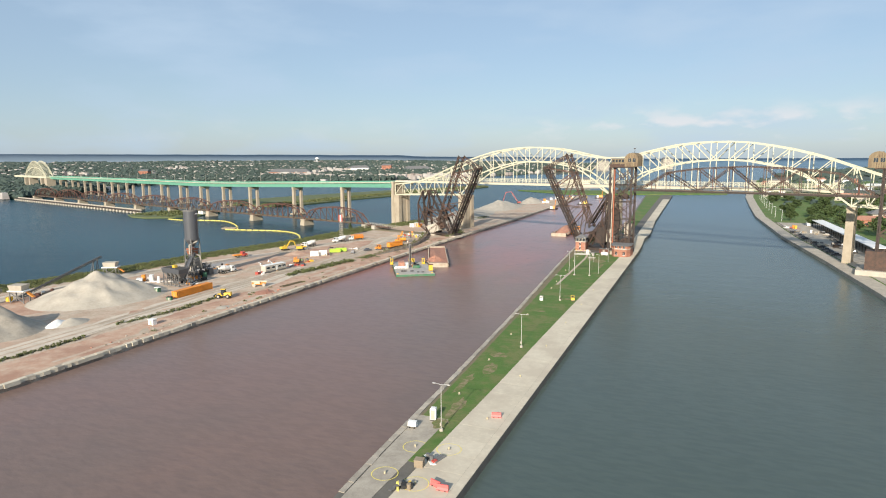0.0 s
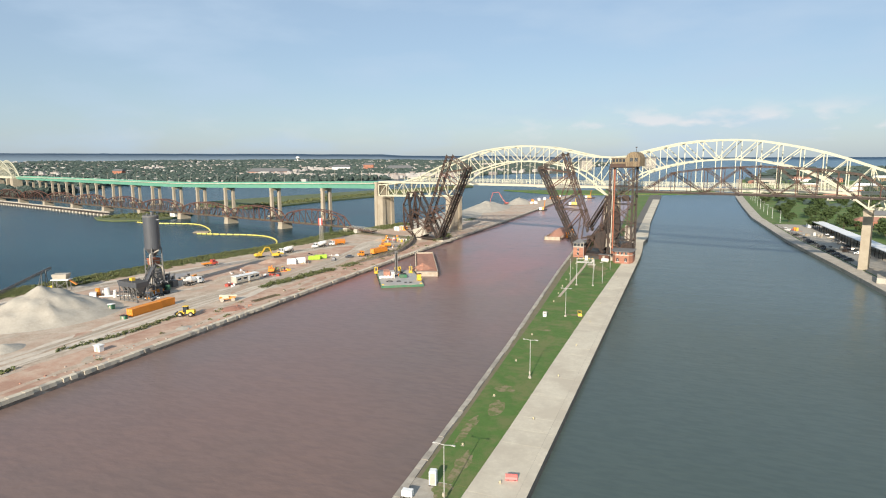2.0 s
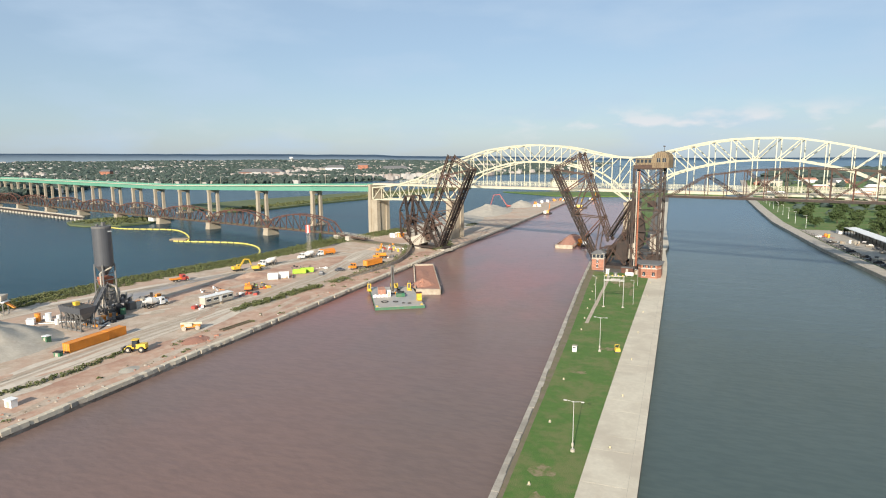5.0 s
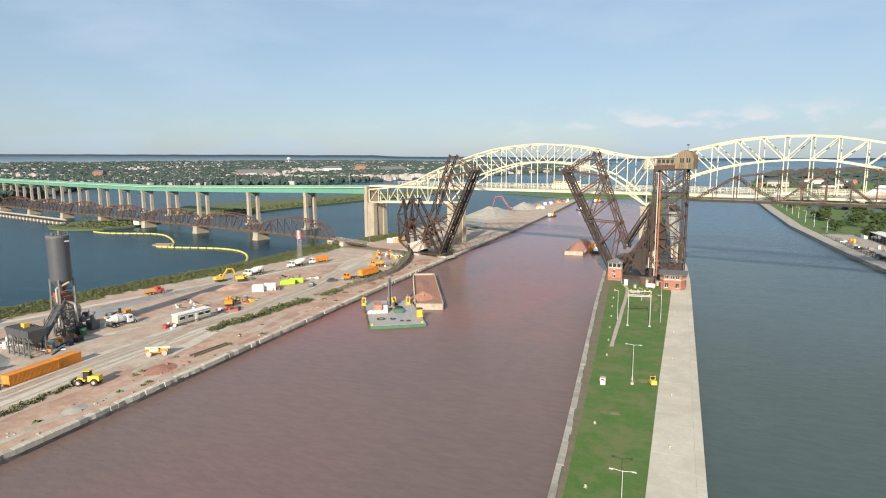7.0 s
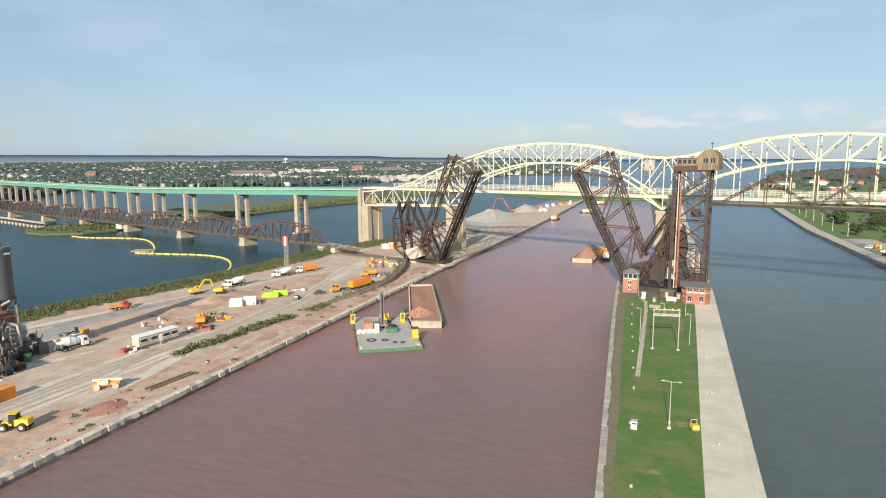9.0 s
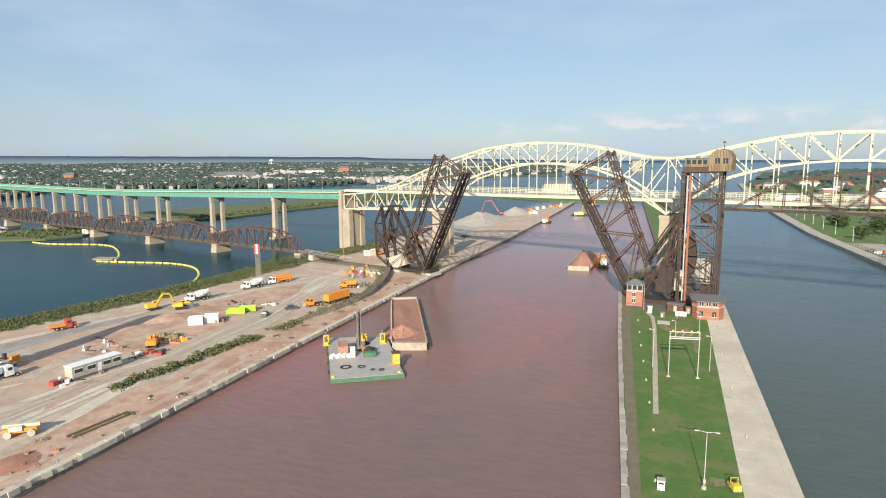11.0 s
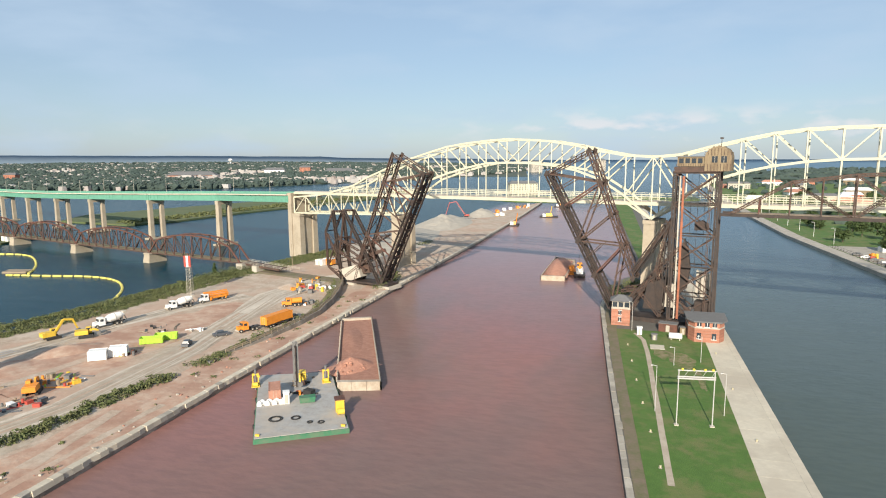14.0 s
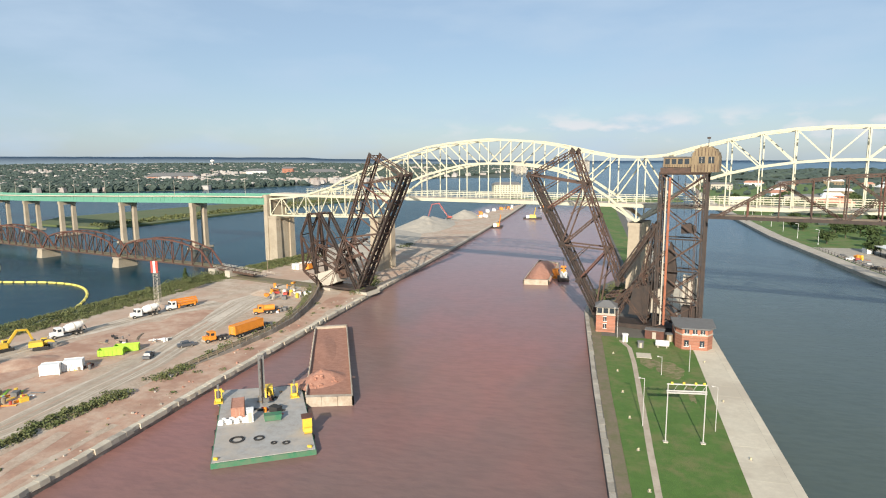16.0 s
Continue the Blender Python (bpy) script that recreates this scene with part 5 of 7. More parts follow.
patch_z = 3.024
for x, y, a, b in ((-13.5, 68, 1.6, 4.0), (-16, 57, 1.0, 6.0), (-14.8, 79, 2.2, 2.2), (-12.4, 43, 1.2, 5.0), (-12.0, 149, 2.2, 1.4), (-16.5, 128, 2.0, 1.0), (-14, 236, 3.2, 5.5), (-18.4, 240, 2.2, 4.0), (-11, 222, 0.8, 7.0), (-12.4, 34.5, 1.6, 2.2)):
    patch_z += 0.004
    vs = [(x, y, patch_z)]
    n = 22
    for i in range(n):
        t0 = 2 * math.pi * i / n
        k = 1 + 0.55 * noise.noise(Vector((math.cos(t0) * 1.6 + x, math.sin(t0) * 1.6 + y, 0)))
        vs.append((x + math.cos(t0) * a * k, y + math.sin(t0) * b * k, patch_z))
    solid("bare_patch", Geo().add(vs, [(0, i + 1, (i + 1) % n + 1) for i in range(n)]), "dry_grass", "bare dry patch worn in the lawn", "ground", "structure")


# ---- vehicles and machines ----
def wheel(parent, x, y, r, w, mat="black"):
    wq = part("wheel", Geo().tube((x - w / 2, y, r), (x + w / 2, y, r), r, n=14), mat, parent)
    part("rim", Geo().tube((x - w / 2 - 0.02, y, r), (x + w / 2 + 0.02, y, r), r * 0.5, n=10), "concrete", wq)


def truck_base(name, label, x, y, turn, ln, cab, group=""):
    """A lorry chassis along +y, cab in front."""
    t = thing(name, label, "truck", (x, y, 2.97), turn, group)
    part("chassis", Geo().box(0, 0, 0.75, 0.9, ln, 0.3), "black", t)
    f = ln / 2
    cb = part("cab", Geo().box(0, f - 2.2, 0.7, 2.4, 1.8, 2.2, 0, 0.92), cab, t)
    part("windscreen", Geo().box(0, f - 1.32, 1.9, 1.9, 0.14, 0.8), "glass", cb)
    part("side_window", Geo().box(0, f - 2.1, 1.9, 2.36, 0.9, 0.7), "glass", cb)
    part("bonnet", Geo().box(0, f - 0.7, 0.75, 1.7, 1.5, 1.05, 0, 0.88), cab, t)
    part("bumper", Geo().box(0, f + 0.15, 0.5, 2.3, 0.25, 0.4), "concrete", t)
    for yy_ in (f - 0.7, -f + 2.8, -f + 1.5):
        for xx_ in (-1.0, 1.0):
            wheel(t, xx_, yy_, 0.52, 0.4)
    return t


def mixer_truck(x, y, turn):
    t = truck_base("concrete_mixer_truck", "white concrete mixer truck parked on the site road", x, y, turn, 9.2, "white_paint", "mixer trucks")
    g = Geo()
    prof = [(-4.4, 2.9, 0.55), (-3.4, 2.75, 0.95), (-1.6, 2.45, 1.25), (0.0, 2.2, 1.15), (1.0, 2.0, 0.75)]
    for (y0, z0, r0), (y1, z1, r1) in zip(prof, prof[1:]):
        g.tube((0, y0, z0), (0, y1, z1), r0, r1, 16)
    part("drum", g, "white_paint", t, smooth=False)
    part("drum_band", Geo().tube((0, -1.7, 2.46), (0, -1.5, 2.43), 1.29, n=16), "concrete", t)
    part("hopper", Geo().box(0, -4.5, 3.1, 1.3, 0.8, 0.7, 0, 1.25), "concrete", t)
    part("chute", Geo().beam((0, -4.6, 2.2), (0, -5.2, 0.9), 0.5, 0.15), "plant_grey", t)
    part("drum_stand", Geo().box(0, -3.6, 1.0, 1.6, 0.3, 1.2), "plant_grey", t)


mixer_truck(-178.2, 225, 2.75)
mixer_truck(-172.6, 249.5, 2.7)
mixer_truck(-164.6, 143.7, -0.15)
t = truck_base("pump_truck", "orange and white concrete pump truck with folded boom", -168.6, 262.0, 2.75, 11, "white_paint")
for i, (z, a) in enumerate(((2.0, "orange"), (2.5, "orange"), (3.0, "orange"))):
    part("boom_section", Geo().beam((-0.6 + 0.5 * i, -5.6, z), (-0.6 + 0.5 * i, 3.6, z + 0.25), 0.42, 0.42), a, t)
part("pump_bed", Geo().box(0, -1.8, 1.05, 2.3, 7.0, 0.7), "orange", t)
for x in (-1.2, 1.2):
    part("outrigger", Geo().box(x, -4.2, 0.5, 0.35, 0.5, 1.3).box(x, 1.6, 0.5, 0.35, 0.5, 1.3), "orange", t)


def container_box(parent, ln, mat, z=0.0, y=0.0):
    part("shell", Geo().box(0, y, z + 0.12, 2.38, ln - 0.12, 2.4), mat, parent)
    n = int(ln / 0.32)
    for k in (-1, 1):
        vs = []
        for i in range(n):
            y0 = y - ln / 2 + 0.2 + i * (ln - 0.4) / n
            p = (ln - 0.4) / n
            for f, x in ((0.0, 1.19), (0.2, 1.19), (0.35, 1.235), (0.75, 1.235), (0.9, 1.19)):
                vs += [(k * x, y0 + f * p, z + 0.25), (k * x, y0 + f * p, z + 2.42)]
        part("corrugated_side", Geo().add(vs, [(2 * i, 2 * i + 2, 2 * i + 3, 2 * i + 1) for i in range(len(vs) // 2 - 1)]), mat, parent)
    for k in (-1, 1):
        for q in (-1, 1):
            part("corner_post", Geo().box(k * 1.17, y + q * (ln / 2 - 0.06), z, 0.16, 0.16, 2.6), mat, parent)
    part("roof_rail", Geo().box(-1.18, y, z + 2.5, 0.1, ln, 0.1).box(1.18, y, z + 2.5, 0.1, ln, 0.1), mat, parent)
    d = part("door", Geo().box(0, y - ln / 2 - 0.02, z + 0.2, 2.2, 0.06, 2.25), mat, parent)
    part("lock_bar", Geo().box(-0.3, y - ln / 2 - 0.07, z + 0.2, 0.06, 0.06, 2.2).box(0.3, y - ln / 2 - 0.07, z + 0.2, 0.06, 0.06, 2.2), "concrete", d)


for x, y, ln, tn in ((-146.2, 102.1, 12.2, 0.02), (-146.6, 111.5, 6.1, 0.02)):
    t = thing("shipping_container", "orange corrugated shipping container on gravel", "container", (x, y, 2.97), tn, "site containers")
    container_box(t, ln, "orange")
t = truck_base("lorry", "orange lorry beside an orange container", -133.8, 231.3, 2.6, 7.0, "orange")
t = thing("container_trailer", "orange container on a low trailer", "trailer", (-129.2, 239.4, 2.97), -0.2)
part("bed", Geo().box(0, 0, 0.8, 2.4, 11.5, 0.25), "black", t)
for yy_ in (-4, -2.8):
    for xx_ in (-1, 1):
        wheel(t, xx_, yy_, 0.5, 0.4)
container_box(t, 11.2, "orange", 1.05)
t = truck_base("tanker_lorry", "orange tank lorry on the haul road", -137, 262, 2.2, 7.0, "orange")
part("tank", Geo().tube((0, -3.2, 1.9), (0, 0.8, 1.9), 0.95, n=14), "orange", t)
t = truck_base("dump_truck", "orange flatbed truck by the shore road", -189.6, 181, -0.45, 7.0, "red_paint")
part("flat_bed", Geo().box(0, -1.6, 1.1, 2.3, 4.6, 0.5), "orange", t)

for i, (x, y) in enumerate(((-152.4, 213.4), (-151.2, 217.6))):
    t = thing("skip_bin", "lime green open steel skip bin", "skip bin", (x, y, 2.97), -1.03, "lime bins")
    part("floor_plate", Geo().box(0, 0, 0.15, 2.3, 5.8, 0.1), "lime", t)
    for k in (-1, 1):
        part("side", Geo().box(k * 1.15, 0, 0.15, 0.1, 5.8, 1.6), "lime", t)
        part("end", Geo().box(0, k * 2.9, 0.15, 2.4, 0.1, 1.6), "lime", t)
        for j in range(6):
            part("rib", Geo().box(k * 1.24, -2.5 + j, 0.2, 0.1, 0.14, 1.5), "lime", t)
    part("skid", Geo().box(0, 0, 0, 1.6, 5.6, 0.15), "black", t)
for i, (x, y) in enumerate(((-155.2, 198.0), (-152.6, 202.0))):
    t = thing("tool_container", "white steel tool container", "container", (x, y, 2.97), -1.0, "tool containers")
    container_box(t, 4.2, "white_paint")

t = thing("office_trailer", "long pale site office trailer with dark windows", "trailer", (-147.7, 155.2, 2.97), -0.16)
part("body", Geo().box(0, 0, 0.7, 3.0, 12.2, 2.5), "concrete", t)
part("roof", Geo().box(0, 0, 3.2, 3.2, 12.5, 0.15), "white_paint", t)
part("skirt", Geo().box(0, 0, 0, 2.8, 11.9, 0.7), "plant_grey", t)
for yy_ in (-4.6, -1.5, 2.3, 4.8):
    w = part("window", Geo().box(1.52, yy_, 1.7, 0.08, 1.8, 0.9), "glass", t)
    part("frame", Geo().box(1.54, yy_, 1.58, 0.1, 2.0, 0.12).box(1.54, yy_, 2.6, 0.1, 2.0, 0.12), "white_paint", w)
part("door", Geo().box(1.52, 0.5, 0.75, 0.08, 0.9, 2.0), "white_paint", t)
part("steps", Geo().box(2.0, 0.5, 0, 0.9, 1.0, 0.35).box(1.8, 0.5, 0.35, 0.5, 1.0, 0.3), "wood", t)


def excavator(name, label, x, y, z, turn, mat, reach=1.0):
    t = thing(name, label, "excavator", (x, y, z), turn)
    for k in (-1, 1):
        tr = part("track", Geo().side_prism([(-1.9, 0.15), (-1.6, 0), (1.6, 0), (1.9, 0.15), (1.9, 0.75), (1.6, 0.9), (-1.6, 0.9), (-1.9, 0.75)], (k * 1.15, 0, 0), (0, 1), 0.6), "black", t)
        for j in range(7):
            part("shoe", Geo().box(k * 1.15, -1.5 + j * 0.5, 0.9, 0.64, 0.2, 0.05), "plant_grey", tr)
    part("house", Geo().box(0, -0.9, 1.05, 2.6, 2.9, 1.2, 0, 0.94), mat, t)
    part("counterweight", Geo().box(0, -2.4, 1.05, 2.6, 0.7, 1.1), mat, t)
    c = part("cab", Geo().box(-0.8, 0.7, 1.05, 1.0, 1.5, 1.8, 0, 0.92), mat, t)
    part("cab_glass", Geo().box(-0.8, 0.75, 1.8, 1.04, 1.3, 0.85), "glass", c)
    part("boom", Geo().beam((0.2, 0.6, 1.6), (0.2, 3.2 * reach, 5.0 * reach), 0.4, 0.6).beam((0.2, 3.2 * reach, 5.0 * reach), (0.2, 5.6 * reach, 4.6 * reach), 0.4, 0.55), mat, t)
    part("stick", Geo().beam((0.2, 5.5 * reach, 4.8 * reach), (0.2, 6.8 * reach, 1.6), 0.32, 0.45), mat, t)
    part("bucket", Geo().side_prism([(-0.5, 0), (0.5, 0.2), (0.6, 1.0), (-0.3, 1.1)], (0.2, 6.8 * reach, 0.6), (0, 1), 1.1), "plant_grey", t)
    part("ram", Geo().tube((0.2, 1.2, 1.6), (0.2, 2.9 * reach, 3.9 * reach), 0.09, n=8), "concrete", t)
    return t


excavator("excavator", "yellow tracked excavator digging by the shore road", -182.4, 209, 2.97, -0.35, "yellow")
excavator("mini_excavator", "small yellow excavator on bare earth", -174.5, 213, 2.97, -0.8, "yellow", 0.45)
t = thing("wheel_loader", "yellow wheel loader on gravel", "loader", (-129.6, 103.4, 2.97), 2.0)
part("engine_bay", Geo().box(0, -1.6, 1.0, 1.9, 2.6, 1.2, 0, 0.92), "yellow", t)
part("front_frame", Geo().box(0, 1.2, 0.9, 1.3, 1.8, 0.8), "yellow", t)
c = part("cab", Geo().box(0, 0.0, 1.4, 1.5, 1.5, 1.9, 0, 0.9), "black", t)
part("cab_glass", Geo().box(0, 0.0, 2.2, 1.54, 1.3, 0.85), "glass", c)
part("cab_roof", Geo().box(0, 0, 3.3, 1.7, 1.7, 0.12), "yellow", c)
for yy_ in (-1.8, 1.6):
    for xx_ in (-1.1, 1.1):
        wheel(t, xx_, yy_, 0.8, 0.6)
for k in (-0.5, 0.5):
    part("lift_arm", Geo().beam((k, 1.0, 1.7), (k, 3.2, 0.7), 0.22, 0.4), "yellow", t)
part("bucket", Geo().side_prism([(0, 0), (1.2, 0.0), (1.0, 0.25), (0.3, 0.5), (0.3, 1.2), (0, 1.2)], (0, 3.1, 0.15), (0, 1), 2.8), "plant_grey", t)
t = thing("telehandler", "tan and orange telescopic handler on gravel", "machine", (-131.4, 125.2, 2.97), -0.9)
part("body", Geo().box(0, 0, 0.8, 1.5, 5.4, 0.8), "orange", t)
part("boom", Geo().beam((0, -2.8, 2.1), (0, 3.2, 1.9), 0.7, 0.6), "cream", t)
part("cover", Geo().box(0.75, -0.6, 1.2, 0.7, 2.2, 0.9), "cream", t)
for yy_ in (-1.9, 1.9):
    for xx_ in (-1.0, 1.0):
        wheel(t, xx_, yy_, 0.68, 0.5, "concrete")
t = thing("steel_beams", "pair of long dirty steel beams on gravel", "steel beams", (-121.3, 133.3, 2.97), 0)
for k in (-0.7, 0.7):
    part("beam", Geo().beam((k - 0.5, -6.2, 0.26), (k + 1.0, 6.2, 0.26), 0.3, 0.3), "rubble", t)
for yy_ in (-5, 5):
    part("packing_timber", Geo().box(0, yy_, 0, 2.6, 0.3, 0.12), "wood", t)
clutter(-148.9, 147, 2.97, 2.6, 9, "green and grey pumps and drums by the trailer", (0.6, 1.4), ["barge_green", "plant_grey", "red_paint", "black", "white_paint"])
clutter(-151.5, 183.5, 2.97, 5.5, 26, "mixed building materials on bare earth", (0.4, 1.3), ["white_paint", "orange", "red_paint", "plant_grey", "wood", "yellow", "lime"])
clutter(-152, 203.5, 2.97, 3.0, 10, "yellow plant parts on bare earth", (0.5, 1.3), ["yellow", "wood", "plant_grey", "steel_red"])
clutter(-148.8, 228, 2.97, 2.2, 9, "pale bags and blocks on bare earth", (0.5, 1.0), ["white_paint", "concrete", "coping"])
clutter(-143, 288, 2.97, 7.5, 34, "mixed materials in the upper yard", (0.5, 1.8), ["orange", "white_paint", "wood", "plant_grey", "red_paint", "coping", "yellow"])
clutter(-133.5, 267, 2.97, 3.5, 12, "mixed machine parts near the guard rail", (0.5, 1.6), ["white_paint", "plant_grey", "orange", "wood"])
clutter(-126, 205, 2.97, 2.5, 8, "old timber and scrap near the hedge", (0.3, 0.8), ["wood", "plant_grey", "coping"])
clutter(-121, 120, 2.95, 3.5, 10, "broken red stone in a patch", (0.2, 0.6), ["rock_red"])
low_shed("site_hut", "orange and white site hut near the bridge pier", -163, 342, 5.0, 3.0, 2.8, -0.2, "orange", "white_paint")
low_shed("site_hut", "white site hut near the bridge pier", -166.4, 339.5, 4.0, 2.6, 2.4, -0.2, "white_paint", "white_paint")
low_shed("site_hut", "teal site cabin beside the stone heap", -158.5, 99.8, 1.6, 1.4, 2.3, 0.0, "barge_green", "white_paint")
low_shed("utility_box", "small green site bin beside the containers", -145.7, 93.4, 1.8, 1.2, 1.1, 0.2, "barge_green", "black")
low_shed("site_hut", "white pump hut beside the quay", -124.0, 66.4, 2.0, 1.4, 1.6, 0.0, "white_paint", "white_paint")

clutter(-163, 172, 2.97, 6, 16, "scattered pipes and timber on bare earth", (0.3, 0.9), ["wood", "plant_grey", "orange", "white_paint", "steel_red"])
clutter(-146.5, 170, 2.97, 4.5, 16, "grey and blue site gear beside the haul road", (0.4, 1.1), ["plant_grey", "silo_grey", "white_paint", "red_paint", "wood"])
clutter(-160, 226, 2.97, 5, 12, "small site gear on bare earth", (0.3, 0.9), ["black", "white_paint", "wood", "plant_grey"])
clutter(-176, 150, 2.97, 6, 14, "drums and pipes beside the plant", (0.5, 1.4), ["plant_grey", "black", "orange", "white_paint"])
clutter(-190, 82, 2.97, 9, 22, "scrap and pipes behind the stone mound", (0.5, 1.8), ["plant_grey", "steel_red", "orange", "white_paint", "wood"])
clutter(-150, 300, 2.97, 8, 18, "timber and blocks near the bascule", (0.5, 1.5), ["wood", "coping", "orange", "plant_grey", "white_paint"])
excavator("mini_excavator", "small orange excavator among site gear", -150.5, 176, 2.97, 0.6, "orange", 0.55)
car_spots = [(-138.4, 224.5, -0.7), (-141.5, 214, 0.4), (-138.5, 268, 1.2), (-157, 201, -0.8), (-128, 247, 0.2)]

# guard rail on a low retaining wall round the upper yard
FENCE = [(-126.9, 210.7), (-124.9, 219), (-123.6, 227.3), (-122.4, 241), (-122.6, 254.4), (-125.2, 268), (-129.2, 281.8), (-133.8, 294), (-138.0, 304.4)]
RISE = [0.1, 0.5, 0.9, 1.3, 1.6, 1.8, 1.9, 1.9, 1.6]
g, gb = Geo(), Geo()
vs, vb = [], []
for (x, y), h in zip(FENCE, RISE):
    vs += [(x - 0.2, y, 2.0), (x - 0.2, y, 2.95 + h), (x + 0.35, y, 2.95 + h), (x + 0.6, y, 2.0)]
    vb += [(x - 0.15, y, 2.9 + h), (x - 1.6, y, 2.9 + h * 0.8), (x - 3.4, y, 2.9 + h * 0.3), (x - 5.2, y, 2.9)]
fs = [(4 * i + q, 4 * i + (q + 1) % 4, 4 * i + 4 + (q + 1) % 4, 4 * i + 4 + q) for i in range(len(FENCE) - 1) for q in range(4)]
e = 4 * (len(FENCE) - 1)
solid("retaining_wall", g.add(vs, fs + [(0, 1, 2, 3), (e + 3, e + 2, e + 1, e)]), "quay_wall", "dark stained retaining wall below the guard rail", "wall", "structure")
solid("wall_berm", gb.add(vb, [(4 * i + q, 4 * i + q + 1, 4 * i + 5 + q, 4 * i + 4 + q) for i in range(len(FENCE) - 1) for q in range(3)]), "rubble", "weedy earth berm behind the wall", "ground", "structure", smooth=True)
t = thing("guard_rail", "weathered timber guard rail along the yard edge", "fence")
for (a, ha), (b, hb) in zip(zip(FENCE, RISE), zip(FENCE[1:], RISE[1:])):
    a, b = Vector((*a, 2.9 + ha)), Vector((*b, 2.9 + hb))
    n = int((b - a).length / 2.4)
    for i in range(n):
        p = a.lerp(b, i / n)
        part("post", Geo().box(p.x, p.y, p.z - 0.1, 0.2, 0.2, 1.25), "wood", t)
    for z in (0.6, 1.05):
        bar(t, "rail", (a.x, a.y, a.z + z), (b.x, b.y, b.z + z), 0.12, "wood", 0.22)
for k in range(34):
    f = k / 34 * (len(FENCE) - 2) + 0.6
    i = int(f)
    x = FENCE[i][0] + (FENCE[i + 1][0] - FENCE[i][0]) * (f - i) - rn.uniform(0.8, 4.5)
    y = FENCE[i][1] + (FENCE[i + 1][1] - FENCE[i][1]) * (f - i)
    g = Geo()
    leaf_clump(g, x, y, 2.9, rn.uniform(0.8, 1.8), RISE[i] + rn.uniform(0.1, 0.7), 60, rn, 0.22)
    solid("weed_tuft", g, "scrub", "green weed tuft on the berm", "weed", "stuff")

# red and white lattice mast
t = thing("range_mast", "lattice mast with red and white day mark", "mast", (-182.4, 267.2, 2.5), 0.1)
for a, b in ((-1, -1), (1, -1), (1, 1), (-1, 1)):
    part("leg", Geo().beam((a * 0.9, b * 0.9, 0), (a * 0.7, b * 0.7, 11.6), 0.12), "concrete", t)
for i in range(9):
    z0, z1 = i * 1.28, (i + 1) * 1.28
    g = Geo()
    for a, b, c2, d2 in ((-1, -1, 1, -1), (1, -1, 1, 1), (1, 1, -1, 1), (-1, 1, -1, -1)):
        g.beam((a * 0.85, b * 0.85, z0), (c2 * 0.83, d2 * 0.83, z1), 0.07).beam((a * 0.85, b * 0.85, z1), (c2 * 0.85, d2 * 0.85, z1), 0.07)
    part("lacing", g, "concrete", t)
part("day_mark", Geo().box(0, -0.8, 11.2, 2.7, 0.15, 4.2), "red_paint", t, "red board")
part("stripe", Geo().box(0, -0.9, 11.2, 0.85, 0.08, 4.2), "white_paint", t)
part("lantern", Geo().tube((0, 0, 11.6), (0, 0, 16.2), 0.12, n=8).box(0, 0, 15.6, 0.5, 0.5, 0.5), "steel_red", t)
t = thing("utility_pole", "bare pole near the bridge pier", "pole", (-176, 330, 2.9))
part("pole", Geo().tube((0, 0, 0), (0, 0, 11), 0.16, 0.1, 8), "wood", t)


# ---- concrete plant ----
t = thing("batching_plant", "dark grey concrete batching plant with tall silo", "plant", (-170.5, 130, 2.97), 1.45)
part("silo", Geo().tube((0, 0, 16.6), (0, 0, 29.2), 2.85, n=28), "silo_grey", t, "dark grey cylindrical silo")
part("silo_cone", Geo().tube((0, 0, 13.4), (0, 0, 16.6), 0.8, 2.85, 28), "silo_grey", t)
part("silo_ring", Geo().tube((0, 0, 28.8), (0, 0, 29.4), 2.95, n=28), "plant_grey", t)
part("silo_label", Geo().box(0.9, -2.84, 27.6, 1.3, 0.1, 0.35), "white_paint", t)
part("filter", Geo().box(0.8, 0, 29.4, 1.0, 1.0, 1.2).box(-1.0, 0.5, 29.4, 0.6, 0.6, 0.8), "plant_grey", t)
for i in range(14):
    a = 2 * math.pi * i / 14
    part("top_rail", Geo().beam((2.6 * math.cos(a), 2.6 * math.sin(a), 29.3), (2.6 * math.cos(a), 2.6 * math.sin(a), 30.3), 0.06), "plant_grey", t)
for a, b in ((-1, -1), (1, -1), (1, 1), (-1, 1)):
    part("leg", Geo().beam((a * 2.3, b * 2.3, 0), (a * 2.1, b * 2.1, 17), 0.45), "plant_grey", t)
for z in (4, 8, 12):
    for a, b, c2, d2 in ((-1, -1, 1, -1), (1, -1, 1, 1), (1, 1, -1, 1), (-1, 1, -1, -1)):
        bar(t, "brace", (a * 2.2, b * 2.2, z), (c2 * 2.2, d2 * 2.2, z), 0.25, "plant_grey")
        bar(t, "brace", (a * 2.2, b * 2.2, z), (c2 * 2.2, d2 * 2.2, z - 4), 0.18, "plant_grey")
part("weigh_hopper", Geo().box(0, 0, 10.2, 3.0, 3.0, 2.6, 0, 1.2), "orange_rust", t, "orange weigh hopper")
part("pipe", Geo().tube((-2.6, -1.5, 3), (-2.6, -1.5, 14.5), 0.28, n=10).tube((-2.6, -1.5, 14.5), (0.5, -2.8, 16), 0.28, n=10), "concrete", t)
part("pipe", Geo().tube((1.5, -2.8, 9.5), (1.8, -3.0, 4), 0.35, n=10).tube((1.5, -2.8, 9.5), (-0.5, -2.2, 10.5), 0.35, n=10), "concrete", t)
